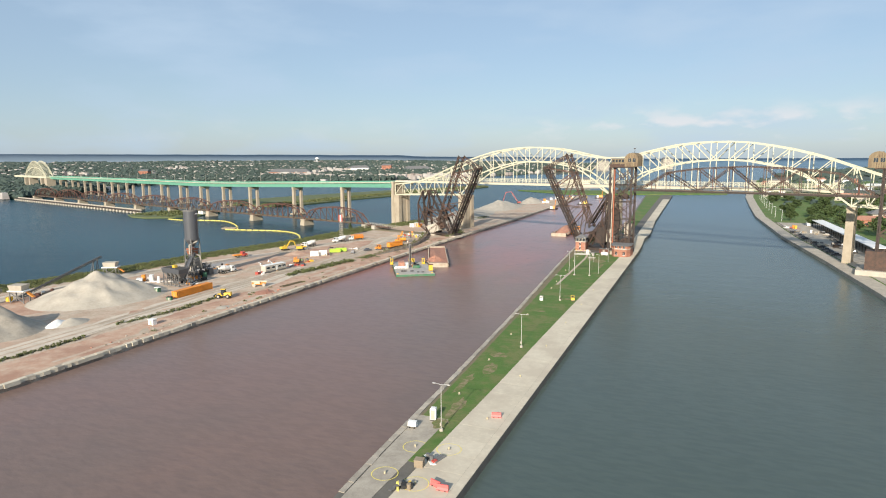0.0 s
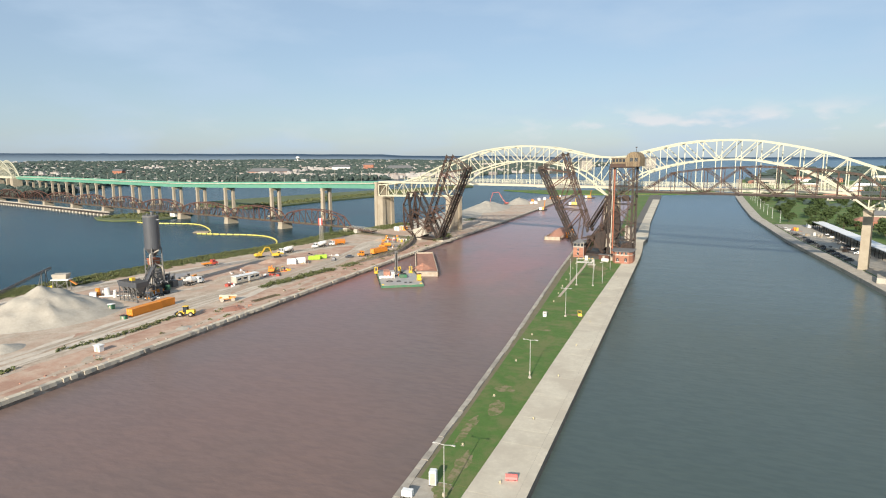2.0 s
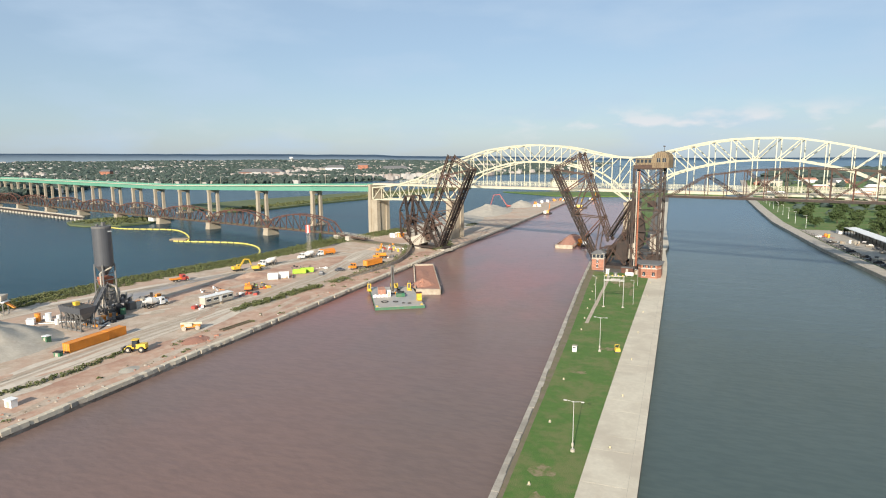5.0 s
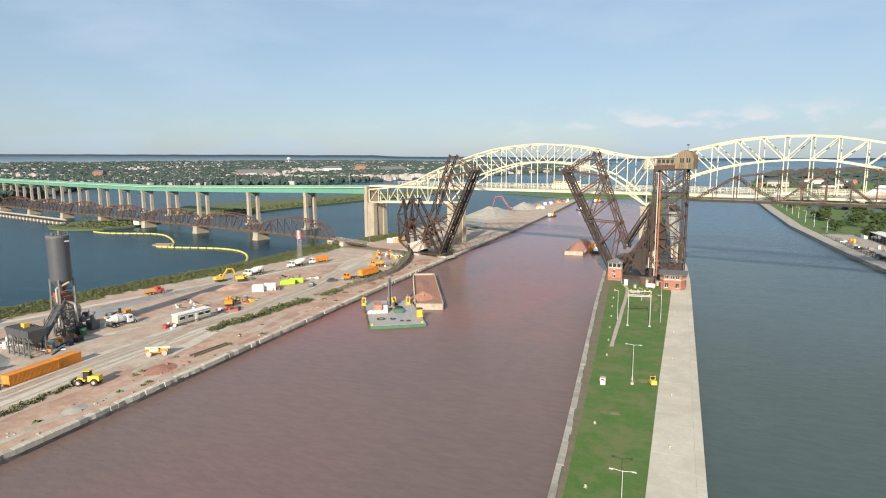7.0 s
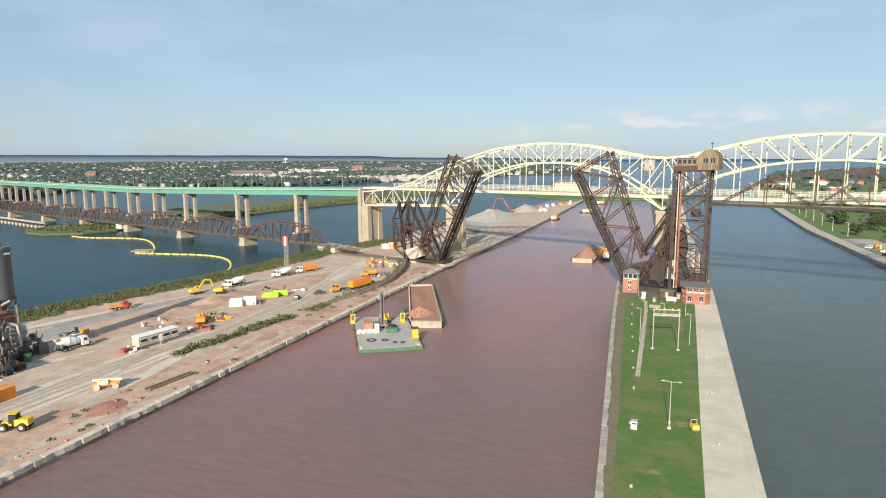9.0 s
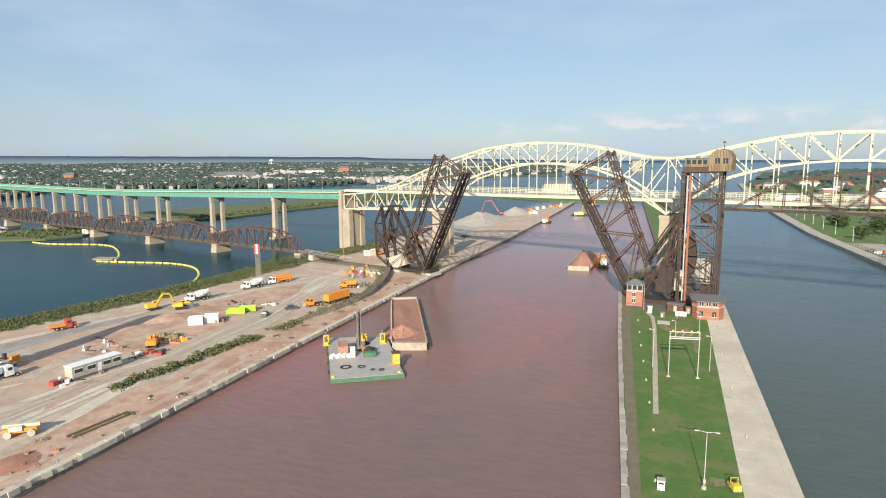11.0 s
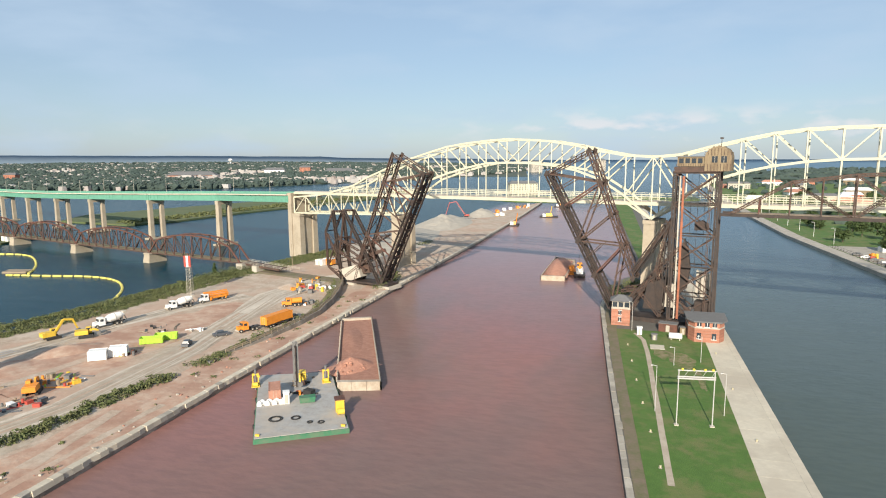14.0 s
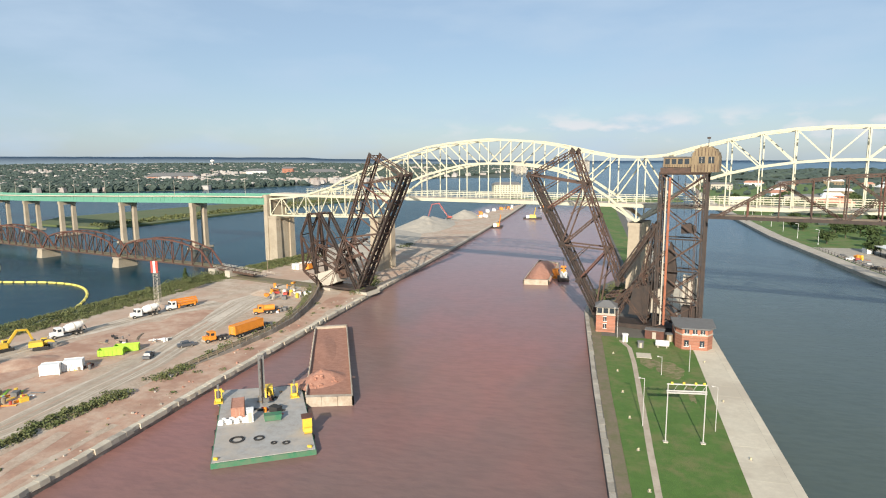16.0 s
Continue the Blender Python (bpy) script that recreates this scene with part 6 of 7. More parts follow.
for k in (-0.9, 0.9):
    part("conveyor_truss", laced(Geo(), (-1 + 0.5 * k, -1.5 - 0.87 * k, 10.9), (-11.5 + 0.5 * k, -7.5 - 0.87 * k, 2.4), 0.14, 1.3, 1.3), "plant_grey", t)
cv = part("conveyor", Geo().beam((-1, -1.5, 10.5), (-11.5, -7.5, 2.0), 1.6, 0.8), "silo_grey", t)
for i in range(8):
    f = i / 7
    part("idler", Geo().tube((-1.5 - 10 * f, -2.3 - 6 * f, 11.0 - 8.5 * f), (-0.5 - 10 * f, -0.7 - 6 * f, 11.0 - 8.5 * f), 0.12, n=6), "black", cv)
hb = part("aggregate_bin", Geo().box(-15, -8, 5.3, 4.4, 10, 1.9, 0.0, 1.1), "silo_grey", t)
for k in range(4):
    part("hopper", Geo().box(-15, -11.7 + k * 2.47, 3.4, 1.4, 0.9, 1.9, 0.0, 2.6), "plant_grey", hb)
for k in (-1, 1):
    for q in range(5):
        part("post", Geo().box(-15 + k * 2.1, -12.8 + q * 2.4, 0, 0.26, 0.26, 5.4), "plant_grey", hb)
    for q in range(4):
        part("brace", Geo().beam((-15 + k * 2.1, -12.8 + q * 2.4, 0.3), (-15 + k * 2.1, -10.4 + q * 2.4, 5.2), 0.16), "plant_grey", hb)
for k in range(5):
    part("rib", Geo().box(-12.66, -11.8 + k * 1.9, 5.4, 0.22, 0.22, 1.8), "plant_grey", hb)
part("bin_frame", Geo().box(-13.2, -8, 0, 0.4, 9.6, 0.5).box(-16.8, -8, 0, 0.4, 9.6, 0.5), "plant_grey", t)
part("mixer_unit", Geo().box(3.5, 3, 3.5, 3.4, 4.0, 3.2), "plant_grey", t)
part("mixer_drum", Geo().tube((1.0, 4, 6.2), (6.5, 4, 6.2), 1.5, n=16), "concrete", t)
part("platform", Geo().box(4.5, 3.5, 3.2, 8, 6, 0.25), "plant_grey", t)
for x in (1, 4.5, 8.2):
    for y in (1, 6):
        part("platform_leg", Geo().box(x, y, 0, 0.35, 0.35, 3.2), "plant_grey", t)
for i in range(10):
    part("hand_rail", Geo().box(0.6 + i * 0.9, 0.6, 3.4, 0.08, 0.08, 1.1), "plant_grey", t)
part("control_cabin", Geo().box(8, 0, 0, 2.4, 3.0, 2.6), "plant_grey", t)
part("water_tank", Geo().tube((2.5, -4, 0), (2.5, -4, 2.0), 0.9, n=14), "barge_green", t, "green plastic tank")
part("bag_house", Geo().box(-15, -8, 7.2, 1.4, 1.4, 1.2), "yellow", t)
rq = random.Random(19)
for i in range(34):
    x, y, z = rq.uniform(-3.5, 9), rq.uniform(-3, 7.5), rq.choice((0, 0, 0, 3.4, 3.4))
    w, d, h = rq.uniform(0.5, 1.8), rq.uniform(0.5, 1.8), rq.uniform(0.6, 2.4)
    if i % 3:
        part("machine_box", Geo().box(x, y, z, w, d, h).box(x, y, z + h, w * 0.7, d * 0.7, 0.25), rq.choice(["plant_grey", "silo_grey", "black", "steel_dark"]), t)
    else:
        part("duct", Geo().tube((x, y, z), (x, y, z + h), 0.25, n=8).tube((x, y, z + h), (x + w, y + d, z + h + 0.4), 0.25, n=8), rq.choice(["plant_grey", "concrete", "silo_grey"]), t)
for z in (4.5, 9.0, 13.0):
    part("gantry", Geo().box(2.6, 2.8, z, 5.5, 1.4, 0.15), "plant_grey", t)
    for i in range(6):
        part("gantry_post", Geo().box(0.1 + i, 2.15, z, 0.07, 0.07, 1.1), "plant_grey", t)
for i in range(7):
    part("bin_panel", Geo().box(-15, -12.6 + i * 1.5, 6.6, 4.9, 0.16, 0.9), "plant_grey", t)
part("bin_belt", Geo().box(-15, -8, 2.4, 1.0, 10, 0.5), "black", t)
part("stair", Geo().beam((-12, -3, 0), (-12, 0.5, 3.6), 0.9, 0.15), "plant_grey", t)
clutter(-164, 122, 2.97, 7, 30, "plant parts and drums round the batching plant", (0.6, 1.8), ["plant_grey", "black", "white_paint", "orange", "concrete"])
clutter(-180, 116, 2.97, 5, 9, "orange and white plant boxes by the conveyor", (1.2, 2.6), ["orange", "orange", "white_paint", "concrete"])


# ---- conveyors and screens behind the heaps ----
def conveyor(a, b, label):
    a, b = Vector(a), Vector(b)
    t = thing("belt_conveyor", label, "conveyor")
    part("belt", Geo().beam(a, b, 0.9, 0.12), "black", t)
    d = (b - a).normalized()
    s = d.cross(Vector((0, 0, 1))).normalized()
    for k in (-0.55, 0.55):
        part("side_frame", laced(Geo(), a + s * k - Vector((0, 0, 0.4)), b + s * k - Vector((0, 0, 0.4)), 0.1, 0.8, 1.2), "plant_grey", t)
    p = a.lerp(b, 0.92)
    for k in (-0.8, 0.8):
        part("trestle_leg", Geo().beam(p + s * k, (p.x + s.x * k * 2, p.y + s.y * k * 2, 2.9), 0.2), "plant_grey", t)
        part("trestle_leg", Geo().beam(p + s * k, (p.x - d.x * 2.5 + s.x * k * 2, p.y - d.y * 2.5 + s.y * k * 2, 2.9), 0.2), "plant_grey", t)
    return t


conveyor((-200, 74, 3.6), (-212, 118, 11.6), "dark inclined belt conveyor behind the stone heap")
conveyor((-205, 40, 3.4), (-196, 66, 8.6), "dark inclined belt conveyor feeding a screen")
for x, y, tn in ((-205, 117, 0.5), (-193, 70, 0.3)):
    t = thing("screening_plant", "dusty steel screening plant on legs", "plant", (x, y, 2.97), tn, "screening plants")
    part("hopper", Geo().box(0, 0, 4.6, 4.6, 3.4, 2.0, 0, 1.2), "sand", t)
    part("deck", Geo().box(0, 0, 4.2, 6.5, 3.8, 0.4), "white_paint", t)
    for a in (-2.6, 2.6):
        for b in (-1.5, 1.5):
            part("leg", Geo().box(a, b, 0, 0.3, 0.3, 4.2), "plant_grey", t)
    part("brace", Geo().beam((-2.6, -1.5, 0.3), (2.6, -1.5, 4.0), 0.2).beam((2.6, -1.5, 0.3), (-2.6, -1.5, 4.0), 0.2), "plant_grey", t)
    part("chute", Geo().beam((2.5, 0, 4.4), (5.5, 0, 2.2), 1.2, 0.3), "orange", t)
    part("engine", Geo().box(-4.2, 0, 0.4, 1.6, 1.6, 1.6), "yellow", t)


# ---- heaps ----
def heap(cx, cy, rx, ry, h, turn, mat, label, seed, z=2.9, power=1.15, n=46):
    gg = Geo()
    vs, fs = [], []
    c, s = math.cos(turn), math.sin(turn)
    for j in range(n + 1):
        for i in range(n + 1):
            u, v = 2 * i / n - 1, 2 * j / n - 1
            r = math.hypot(u, v)
            zz = max(0.0, 1 - r ** power) if r < 1 else 0.0
            px, py = u * rx, v * ry
            k = noise.noise(Vector((px * 0.16 + seed, py * 0.16, 0))) * 0.22 + noise.noise(Vector((px * 0.6 + seed, py * 0.6, 5))) * 0.06
            ridge = abs(noise.noise(Vector((math.atan2(v, u) * 2.2 + seed, r * 0.8, 2)))) * 0.16
            zz = zz * (1 + k) * h - ridge * h * min(1, 3 * zz * (1 - zz))
            vs.append((cx + px * c - py * s, cy + px * s + py * c, z + max(-0.05, zz) - (0.06 if r >= 1 else 0)))
    for j in range(n):
        for i in range(n):
            a = j * (n + 1) + i
            fs.append((a, a + 1, a + n + 2, a + n + 1))
    return solid("gravel_mound", gg.add(vs, fs), mat, label, "heap", smooth=True)


heap(-175, 88, 21, 24, 9.8, -0.25, "sand", "large heap of pale crushed stone", 1, power=1.0)
heap(-164, 41, 17, 15, 9.0, 0.1, "coping", "heap of grey crushed stone", 5)
heap(-149.5, 58, 4.5, 6, 1.7, 0.2, "sand", "small spill of pale stone", 8, n=20)
heap(-151.5, 55, 3, 5, 1.8, 0.4, "white_paint", "heap of white bags and powder", 9, n=20)
heap(-169, 202, 5.5, 9, 1.5, -0.5, "red_earth", "low heap of red earth", 12, n=24)
heap(-171, 186, 6, 8, 0.7, 0.5, "red_earth", "low mound of red earth", 13, n=24)
heap(-160, 158, 5, 8, 0.5, 0.2, "dirt", "low mound of pale earth", 14, n=20)
heap(-154, 290, 5, 6, 1.5, 0.2, "dirt", "low mound of pale earth", 15, n=20)
heap(-122, 117, 4, 5, 0.7, 0.2, "rock_red", "low spread of broken red stone", 16, n=20)
heap(-119.5, 92, 2.4, 3.4, 0.5, 0.2, "sand", "small spread of pale stone", 17, n=16)
heap(-177, 262, 3, 4, 1.0, 0.2, "dirt", "small mound of earth by the shore", 18, n=16)
heap(-162, 430, 22, 75, 5.0, 0.07, "sand", "long bank of pale dredged sand", 21)
heap(-160, 530, 20, 50, 7.5, 0.05, "sand", "ridge of pale dredged sand", 22)
heap(-148, 608, 13, 24, 6.5, 0.0, "sand", "heap of pale stone near the spit end", 23, n=24)


# ---- barges ----
def ring_prism(outline, z0, z1, inset):
    cx = sum(p[0] for p in outline) / len(outline)
    cy = sum(p[1] for p in outline) / len(outline)
    inner = []
    for x, y in outline:
        d = Vector((cx - x, cy - y))
        inner.append((x + d.x * inset / d.length, y + d.y * inset / d.length))
    return inner


BG = [(-92.6, 170.6), (-77.8, 179.8), (-95.2, 207.4), (-110.6, 200.4)]
b1 = thing("work_barge", "grey decked work barge with green rubbing strake", "barge")
part("hull", Geo().prism(BG, 0.4, 1.45), "wall_concrete", b1)
part("rubbing_strake", Geo().prism([(x + (x + 93.5) * 0.006, y + (y - 189.5) * 0.006) for x, y in BG], 1.4, 2.3), "barge_green", b1, "scuffed green side")
part("deck", Geo().prism([(x - (x + 93.5) * 0.012, y - (y - 189.5) * 0.012) for x, y in BG], 2.2, 2.4), "deck_grey", b1, "worn grey steel deck")
for i in range(4):
    a, b = Vector(BG[i]), Vector(BG[(i + 1) % 4])
    for k in range(1, 5):
        if i % 2 == 0:
            continue
        p = a.lerp(b, k / 5)
        part("tyre_fender", Geo().tube((p.x, p.y, 1.45), (p.x + 0.02, p.y, 2.15), 0.42, n=10), "black", b1)
for x, y in ((-110, 199.4), (-95.6, 206), (-79.2, 180.2), (-92.6, 172)):
    part("cleat", Geo().box(x, y, 2.4, 0.8, 0.35, 0.35), "yellow", b1)
BT = math.atan2(9.2, 14.8)
for x, y in ((-107.6, 194.6), (-93.6, 201.4)):
    t = thing("spud_winch", "yellow spud frame and winch on the barge deck", "winch", (x, y, 2.4), BT, "spud frames")
    for k in (-0.6, 0.6):
        part("post", Geo().box(k, 0, 0, 0.25, 0.35, 2.5), "yellow", t)
    part("head", Geo().box(0, 0, 2.35, 1.5, 0.5, 0.35), "yellow", t)
    part("spud", Geo().tube((0, 0, -2), (0, 0, 3.6), 0.28, n=10), "plant_grey", t)
    part("winch_drum", Geo().tube((-0.5, -1, 0.5), (0.5, -1, 0.5), 0.45, n=12), "yellow", t)
    part("base", Geo().box(0, -0.5, 0, 1.8, 2.4, 0.2), "yellow", t)
t = thing("deck_crane", "yellow deck winch cabin with brown roof", "winch", (-82.6, 186.0, 2.4), BT)
part("frame", Geo().box(0, 0, 0, 1.7, 0.2, 2.6).box(0, 1.6, 0, 1.7, 0.2, 2.6).box(-0.75, 0.8, 0, 0.2, 1.6, 2.6), "yellow", t)
part("roof", Geo().box(0, 0.8, 2.6, 2.1, 2.2, 0.18), "steel_red", t)
part("winch_drum", Geo().tube((-0.7, -1.2, 0.7), (0.7, -1.2, 0.7), 0.6, n=12), "yellow", t)
part("engine", Geo().box(0, 0.8, 0.1, 1.0, 1.2, 1.2), "black", t)
t = thing("deck_container", "faded red deck container on the barge", "container", (-99.6, 189.5, 2.4), BT)
container_box(t, 5.6, "rock_red")
t = thing("deck_cabin", "small white deck cabin on the barge", "cabin", (-95.6, 187.4, 2.4), BT)
part("body", Geo().box(0, 0, 0, 1.2, 1.4, 2.4), "white_paint", t)
part("roof", Geo().box(0, 0, 2.4, 1.4, 1.6, 0.12), "white_paint", t)
part("door", Geo().box(0, -0.72, 0.1, 0.7, 0.05, 1.9), "concrete", t)
t = thing("waste_skip", "dark green steel skip on the barge", "skip bin", (-91.6, 189.0, 2.4), BT)
part("tub", Geo().box(0, 0, 0.1, 3.0, 1.5, 1.1, 0, 1.12), "barge_green", t)
part("rim", Geo().box(0, 0.8, 1.1, 3.4, 0.14, 0.14).box(0, -0.8, 1.1, 3.4, 0.14, 0.14), "barge_green", t)
for i in range(8):
    x, y = -100.2 + (i % 4) * 1.25, 184.6 + (i % 4) * 0.75 + (i // 4) * 1.0
    solid("bulk_bag", Geo().box(x, y, 2.4, 1.0, 1.0, 0.75, rn.uniform(0, 1), 0.8).box(x, y, 3.15, 0.5, 0.5, 0.15, 0.4, 0.5), "white_paint", "white bulk bag on the barge deck", "bag", group="bulk bags")
clutter(-94.2, 192.6, 2.4, 1.7, 7, "orange and red pumps on the barge deck", (0.7, 1.5), ["orange", "red_paint", "rock_red", "black"])
clutter(-98, 199.5, 2.4, 3.0, 10, "hoses and timber on the barge deck", (0.3, 0.9), ["black", "rock_red", "wood", "white_paint"])
for x, y, r in ((-93.3, 179.4, 1.3), (-89.8, 181.0, 0.9), (-86.2, 180.0, 0.5), (-84.1, 180.6, 0.6)):
    g = Geo()
    for q in (1.0, 0.75):
        for i in range(16):
            a, b = 2 * math.pi * i / 16, 2 * math.pi * (i + 1) / 16
            g.tube((x + math.cos(a) * r * q, y + math.sin(a) * r * q, 2.5), (x + math.cos(b) * r * q, y + math.sin(b) * r * q, 2.5), 0.1, n=5)
    solid("rope_coil", g, "black", "dark rope coil on the barge deck", "rope", group="rope coils")
e = excavator("dredge_drill", "yellow tracked drill rig with tall mast on the barge", -98.6, 198.6, 2.4, 0.55 + math.pi, "yellow", 0.6)
part("mast", laced(Geo(), (0.9, 2.4, 0.4), (0.9, 2.0, 10.2), 0.6, 0.8, 0.9), "plant_grey", e, "tall grey drill mast")
part("drill_rod", Geo().tube((0.9, 2.9, 0.1), (0.9, 2.6, 9.6), 0.14, n=8), "steel_dark", e)

SC = [(-89.6, 198.6), (-80.2, 201.8), (-104.6, 254.4), (-112.9, 250.2)]


def scow(corners, label, load_h, seed, mat="scow_wall"):
    t = thing("hopper_scow", label, "barge")
    inner = ring_prism(corners, 0, 0, 1.3)
    part("hull", Geo().prism(corners, 0.4, 1.9), mat, t)
    n = 4
    for i in range(n):
        a, b, c2, d2 = corners[i], corners[(i + 1) % n], inner[(i + 1) % n], inner[i]
        part("side_wall", Geo().prism([a, b, c2, d2], 1.9, 3.4), mat, t, "scraped pale steel side")
        va, vb = Vector(a), Vector(b)
        m = max(3, int((vb - va).length / 3.2))
        for k in range(m + 1):
            p = va.lerp(vb, k / m)
            part("rib", Geo().box(p.x, p.y, 1.4, 0.28, 0.28, 2.0), mat, t)
    part("hopper_floor", Geo().prism(inner, 1.9, 2.75), "rock_red", t, "muddy hopper floor")
    return t


scow(SC, "pale steel hopper scow with red mud and rubble", 1, 1)
heap(-91.5, 210.5, 4.4, 6.5, 2.6, -0.42 + math.pi, "rock_red", "heap of red sandstone rubble in the scow", 31, 2.72, n=26)
heap(-101, 232, 3.2, 14, 0.7, 0.44, "rock_red", "thin red mud in the scow", 33, 2.7, n=22)
for i in range(150):
    a, q = rn.uniform(0, 6.28), rn.uniform(0, 1) ** 0.7
    x, y = -91.5 + math.cos(a) * 4.0 * q, 210.5 + math.sin(a) * 5.6 * q
    s = rn.uniform(0.25, 0.6)
    g = Geo().box(x, y, 2.75 + 2.3 * max(0, 1 - q) , s * 1.2, s, s * 0.7, rn.uniform(0, 3), 0.7)
    if i < 60:
        solid("rubble_stone", g, "rock_red", "broken red sandstone block in the scow", "stone", group="rubble stones")
SC2 = [(-61.8, 337), (-51.6, 337.6), (-50.8, 383), (-60.9, 390)]
scow(SC2, "far hopper scow loaded with red stone", 1, 2)
heap(-56.2, 362, 5.4, 24, 3.6, 0.0, "rock_red", "long heap of red stone in the far scow", 41, 2.7, 2.4, 30)
t = thing("tug_boat", "small orange and white tug boat behind the scow", "boat", (-46.5, 351, 1.2), 0.1)
part("hull", Geo().prism([(-2.3, -5), (2.3, -5), (2.5, 3), (0, 6.5), (-2.5, 3)], -0.5, 1.3), "steel_dark", t)
part("deck_house", Geo().box(0, 0.5, 1.3, 3.0, 4.2, 2.4), "white_paint", t)
part("wheel_house", Geo().box(0, 1.3, 3.7, 2.2, 2.0, 2.2), "orange", t)
part("wheel_house_glass", Geo().box(0, 1.3, 4.6, 2.26, 2.06, 0.8), "glass", t)
part("funnel", Geo().tube((0, -1.5, 3.5), (0, -1.5, 6.2), 0.4, n=10), "orange", t)
part("mast", Geo().tube((0, 1.2, 5.9), (0, 1.2, 9.5), 0.08, n=6), "steel_dark", t)
t = thing("tug_boat", "orange work boat lying beside the tug", "boat", (-50.2, 357, 1.2), -0.1)
part("hull", Geo().prism([(-1.8, -4), (1.8, -4), (1.9, 3), (0, 5), (-1.9, 3)], -0.5, 1.2), "orange", t)
part("cabin", Geo().box(0, 0, 1.2, 2.4, 3.0, 2.6), "orange", t)
part("cabin_glass", Geo().box(0, 0.2, 2.7, 2.46, 2.7, 0.7), "glass", t)
for x, y, sx, sy, mt in ((-109, 548, 7, 16, "orange"), (-91, 622, 16, 12, "yellow"), (-92, 740, 14, 12, "orange")):
    t = thing("work_float", "far work float with yellow machinery", "barge", (x, y, 1.2), 0.1, "far floats")
    part("pontoon", Geo().box(0, 0, -0.6, sx, sy, 1.5), "steel_dark", t)
    part("machine", Geo().box(0, 1, 0.9, sx * 0.4, sy * 0.35, 2.6, 0, 0.8), mt, t)
    part("mast", Geo().beam((1, 0, 0.9), (2.5, -3, 10), 0.5), mt, t)
    part("hut", Geo().box(-sx * 0.25, -sy * 0.2, 0.9, 2.5, 2.5, 2.4), "white_paint", t)
excavator("excavator", "red long reach excavator on the far spit", -158, 590, 3.0, 1.7, "red_paint", 2.6)
for x, y, m2, ln in ((-140, 637, "orange", 12.2), (-138, 660, "white_paint", 9), (-134, 672, "white_paint", 7), (-130, 690, "orange", 8)):
    t = thing("shipping_container", "weathered container standing on the far spit", "container", (x, y, 2.97), 0.3, "spit containers")
    container_box(t, ln, m2)
clutter(-133, 610, 2.97, 9, 14, "far materials and machines on the spit", (1.0, 2.6), ["coping", "white_paint", "plant_grey", "yellow", "orange"])
clutter(-123, 700, 2.97, 9, 14, "far machines at the spit end", (1.4, 3.2), ["orange", "white_paint", "plant_grey", "yellow"])

# ---- boom, trestle ----
BOOM = [(-400, 330), (-383, 326), (-364, 332), (-342, 336), (-318, 320), (-299, 303), (-289, 291)]
BOOM2 = [(-296, 286), (-276, 289), (-256, 293.5), (-238, 290), (-221, 276), (-207, 255), (-198, 234)]
boom = thing("float_boom", "string of yellow floats curving across the river", "float boom")
def chaikin(line, k=2):
    for _ in range(k):
        out = [line[0]]
        for (x0, y0), (x1, y1) in zip(line, line[1:]):
            out += [(x0 * 0.75 + x1 * 0.25, y0 * 0.75 + y1 * 0.25), (x0 * 0.25 + x1 * 0.75, y0 * 0.25 + y1 * 0.75)]
        line = out + [line[-1]]
    return line


for line in (chaikin(BOOM), chaikin(BOOM2)):
    for a, b in zip(line, line[1:]):
        a, b = Vector(a), Vector(b)
        n = max(1, round((b - a).length / 6.0))
        for i in range(n):
            p, q = a.lerp(b, (i + 0.08) / n), a.lerp(b, (i + 0.9) / n)
            part("float", Geo().tube((*p, 1.45), (*q, 1.45), 0.5, n=8), "boom_yellow", boom)
t = thing("mooring_float", "small timber raft at the boom's corner", "raft", (-298, 293, 1.2), 0.3)
part("platform", Geo().box(0, 0, 0, 11, 5, 0.9), "wood", t)
part("plank", Geo().box(0, 2.2, 0.9, 11, 0.5, 0.2), "wood", t)
t = thing("old_trestle", "old dark trestle of concrete blocks and pipes in the river", "trestle")
a, b = Vector((-790, 447)), Vector((-470, 360))
for i in range(46):
    p = a.lerp(b, i / 45)
    part("block", Geo().box(p.x, p.y, 0, 3.2, 3.6, 3.2, -0.26, 0.85), "concrete", t)
part("top_beam", Geo().beam((*a, 3.7), (*b, 3.7), 2.4, 0.9), "steel_dark", t)
part("pipe", Geo().tube((*(a + Vector((0, 3))), 4.6), (*(b + Vector((0, 3))), 4.6), 0.8, n=8), "coping", t)
low_shed("island_hut", "white hut on the small island", -402, 372, 7, 4, 3.2, -0.2, "white_paint", "concrete").location.z = 2.4

# ---- scrub and trees ----
hedge([(-134.6, 148.5), (-132.9, 163), (-131.2, 178), (-129.2, 193)], 3.6, 1.5, 46, 1, "dense green scrub hedge on the site")
hedge([(-128.2, 201), (-126.6, 211)], 4.5, 1.2, 36, 2, "low green scrub patch on the site")
hedge([(-131.5, 25), (-130.5, 36), (-131, 49)], 1.6, 0.9, 16, 3, "thin scrub strip beside the track")
hedge([(-134.5, 62), (-131.5, 76), (-131, 87), (-132, 96), (-132, 102)], 1.8, 1.0, 16, 4, "thin scrub strip beside the track")
hedge([(-119, 296), (-122, 318), (-128, 330)], 6, 2.2, 30, 7, "bushes beside the bascule")
hedge([(-33, 300), (-27, 318), (-22, 335)], 7, 2.6, 30, 8, "bushes behind the lift tower")
hedge([(-170, 385), (-150, 400), (-140, 430)], 7, 1.6, 20, 9, "low weeds on the dredged spit")
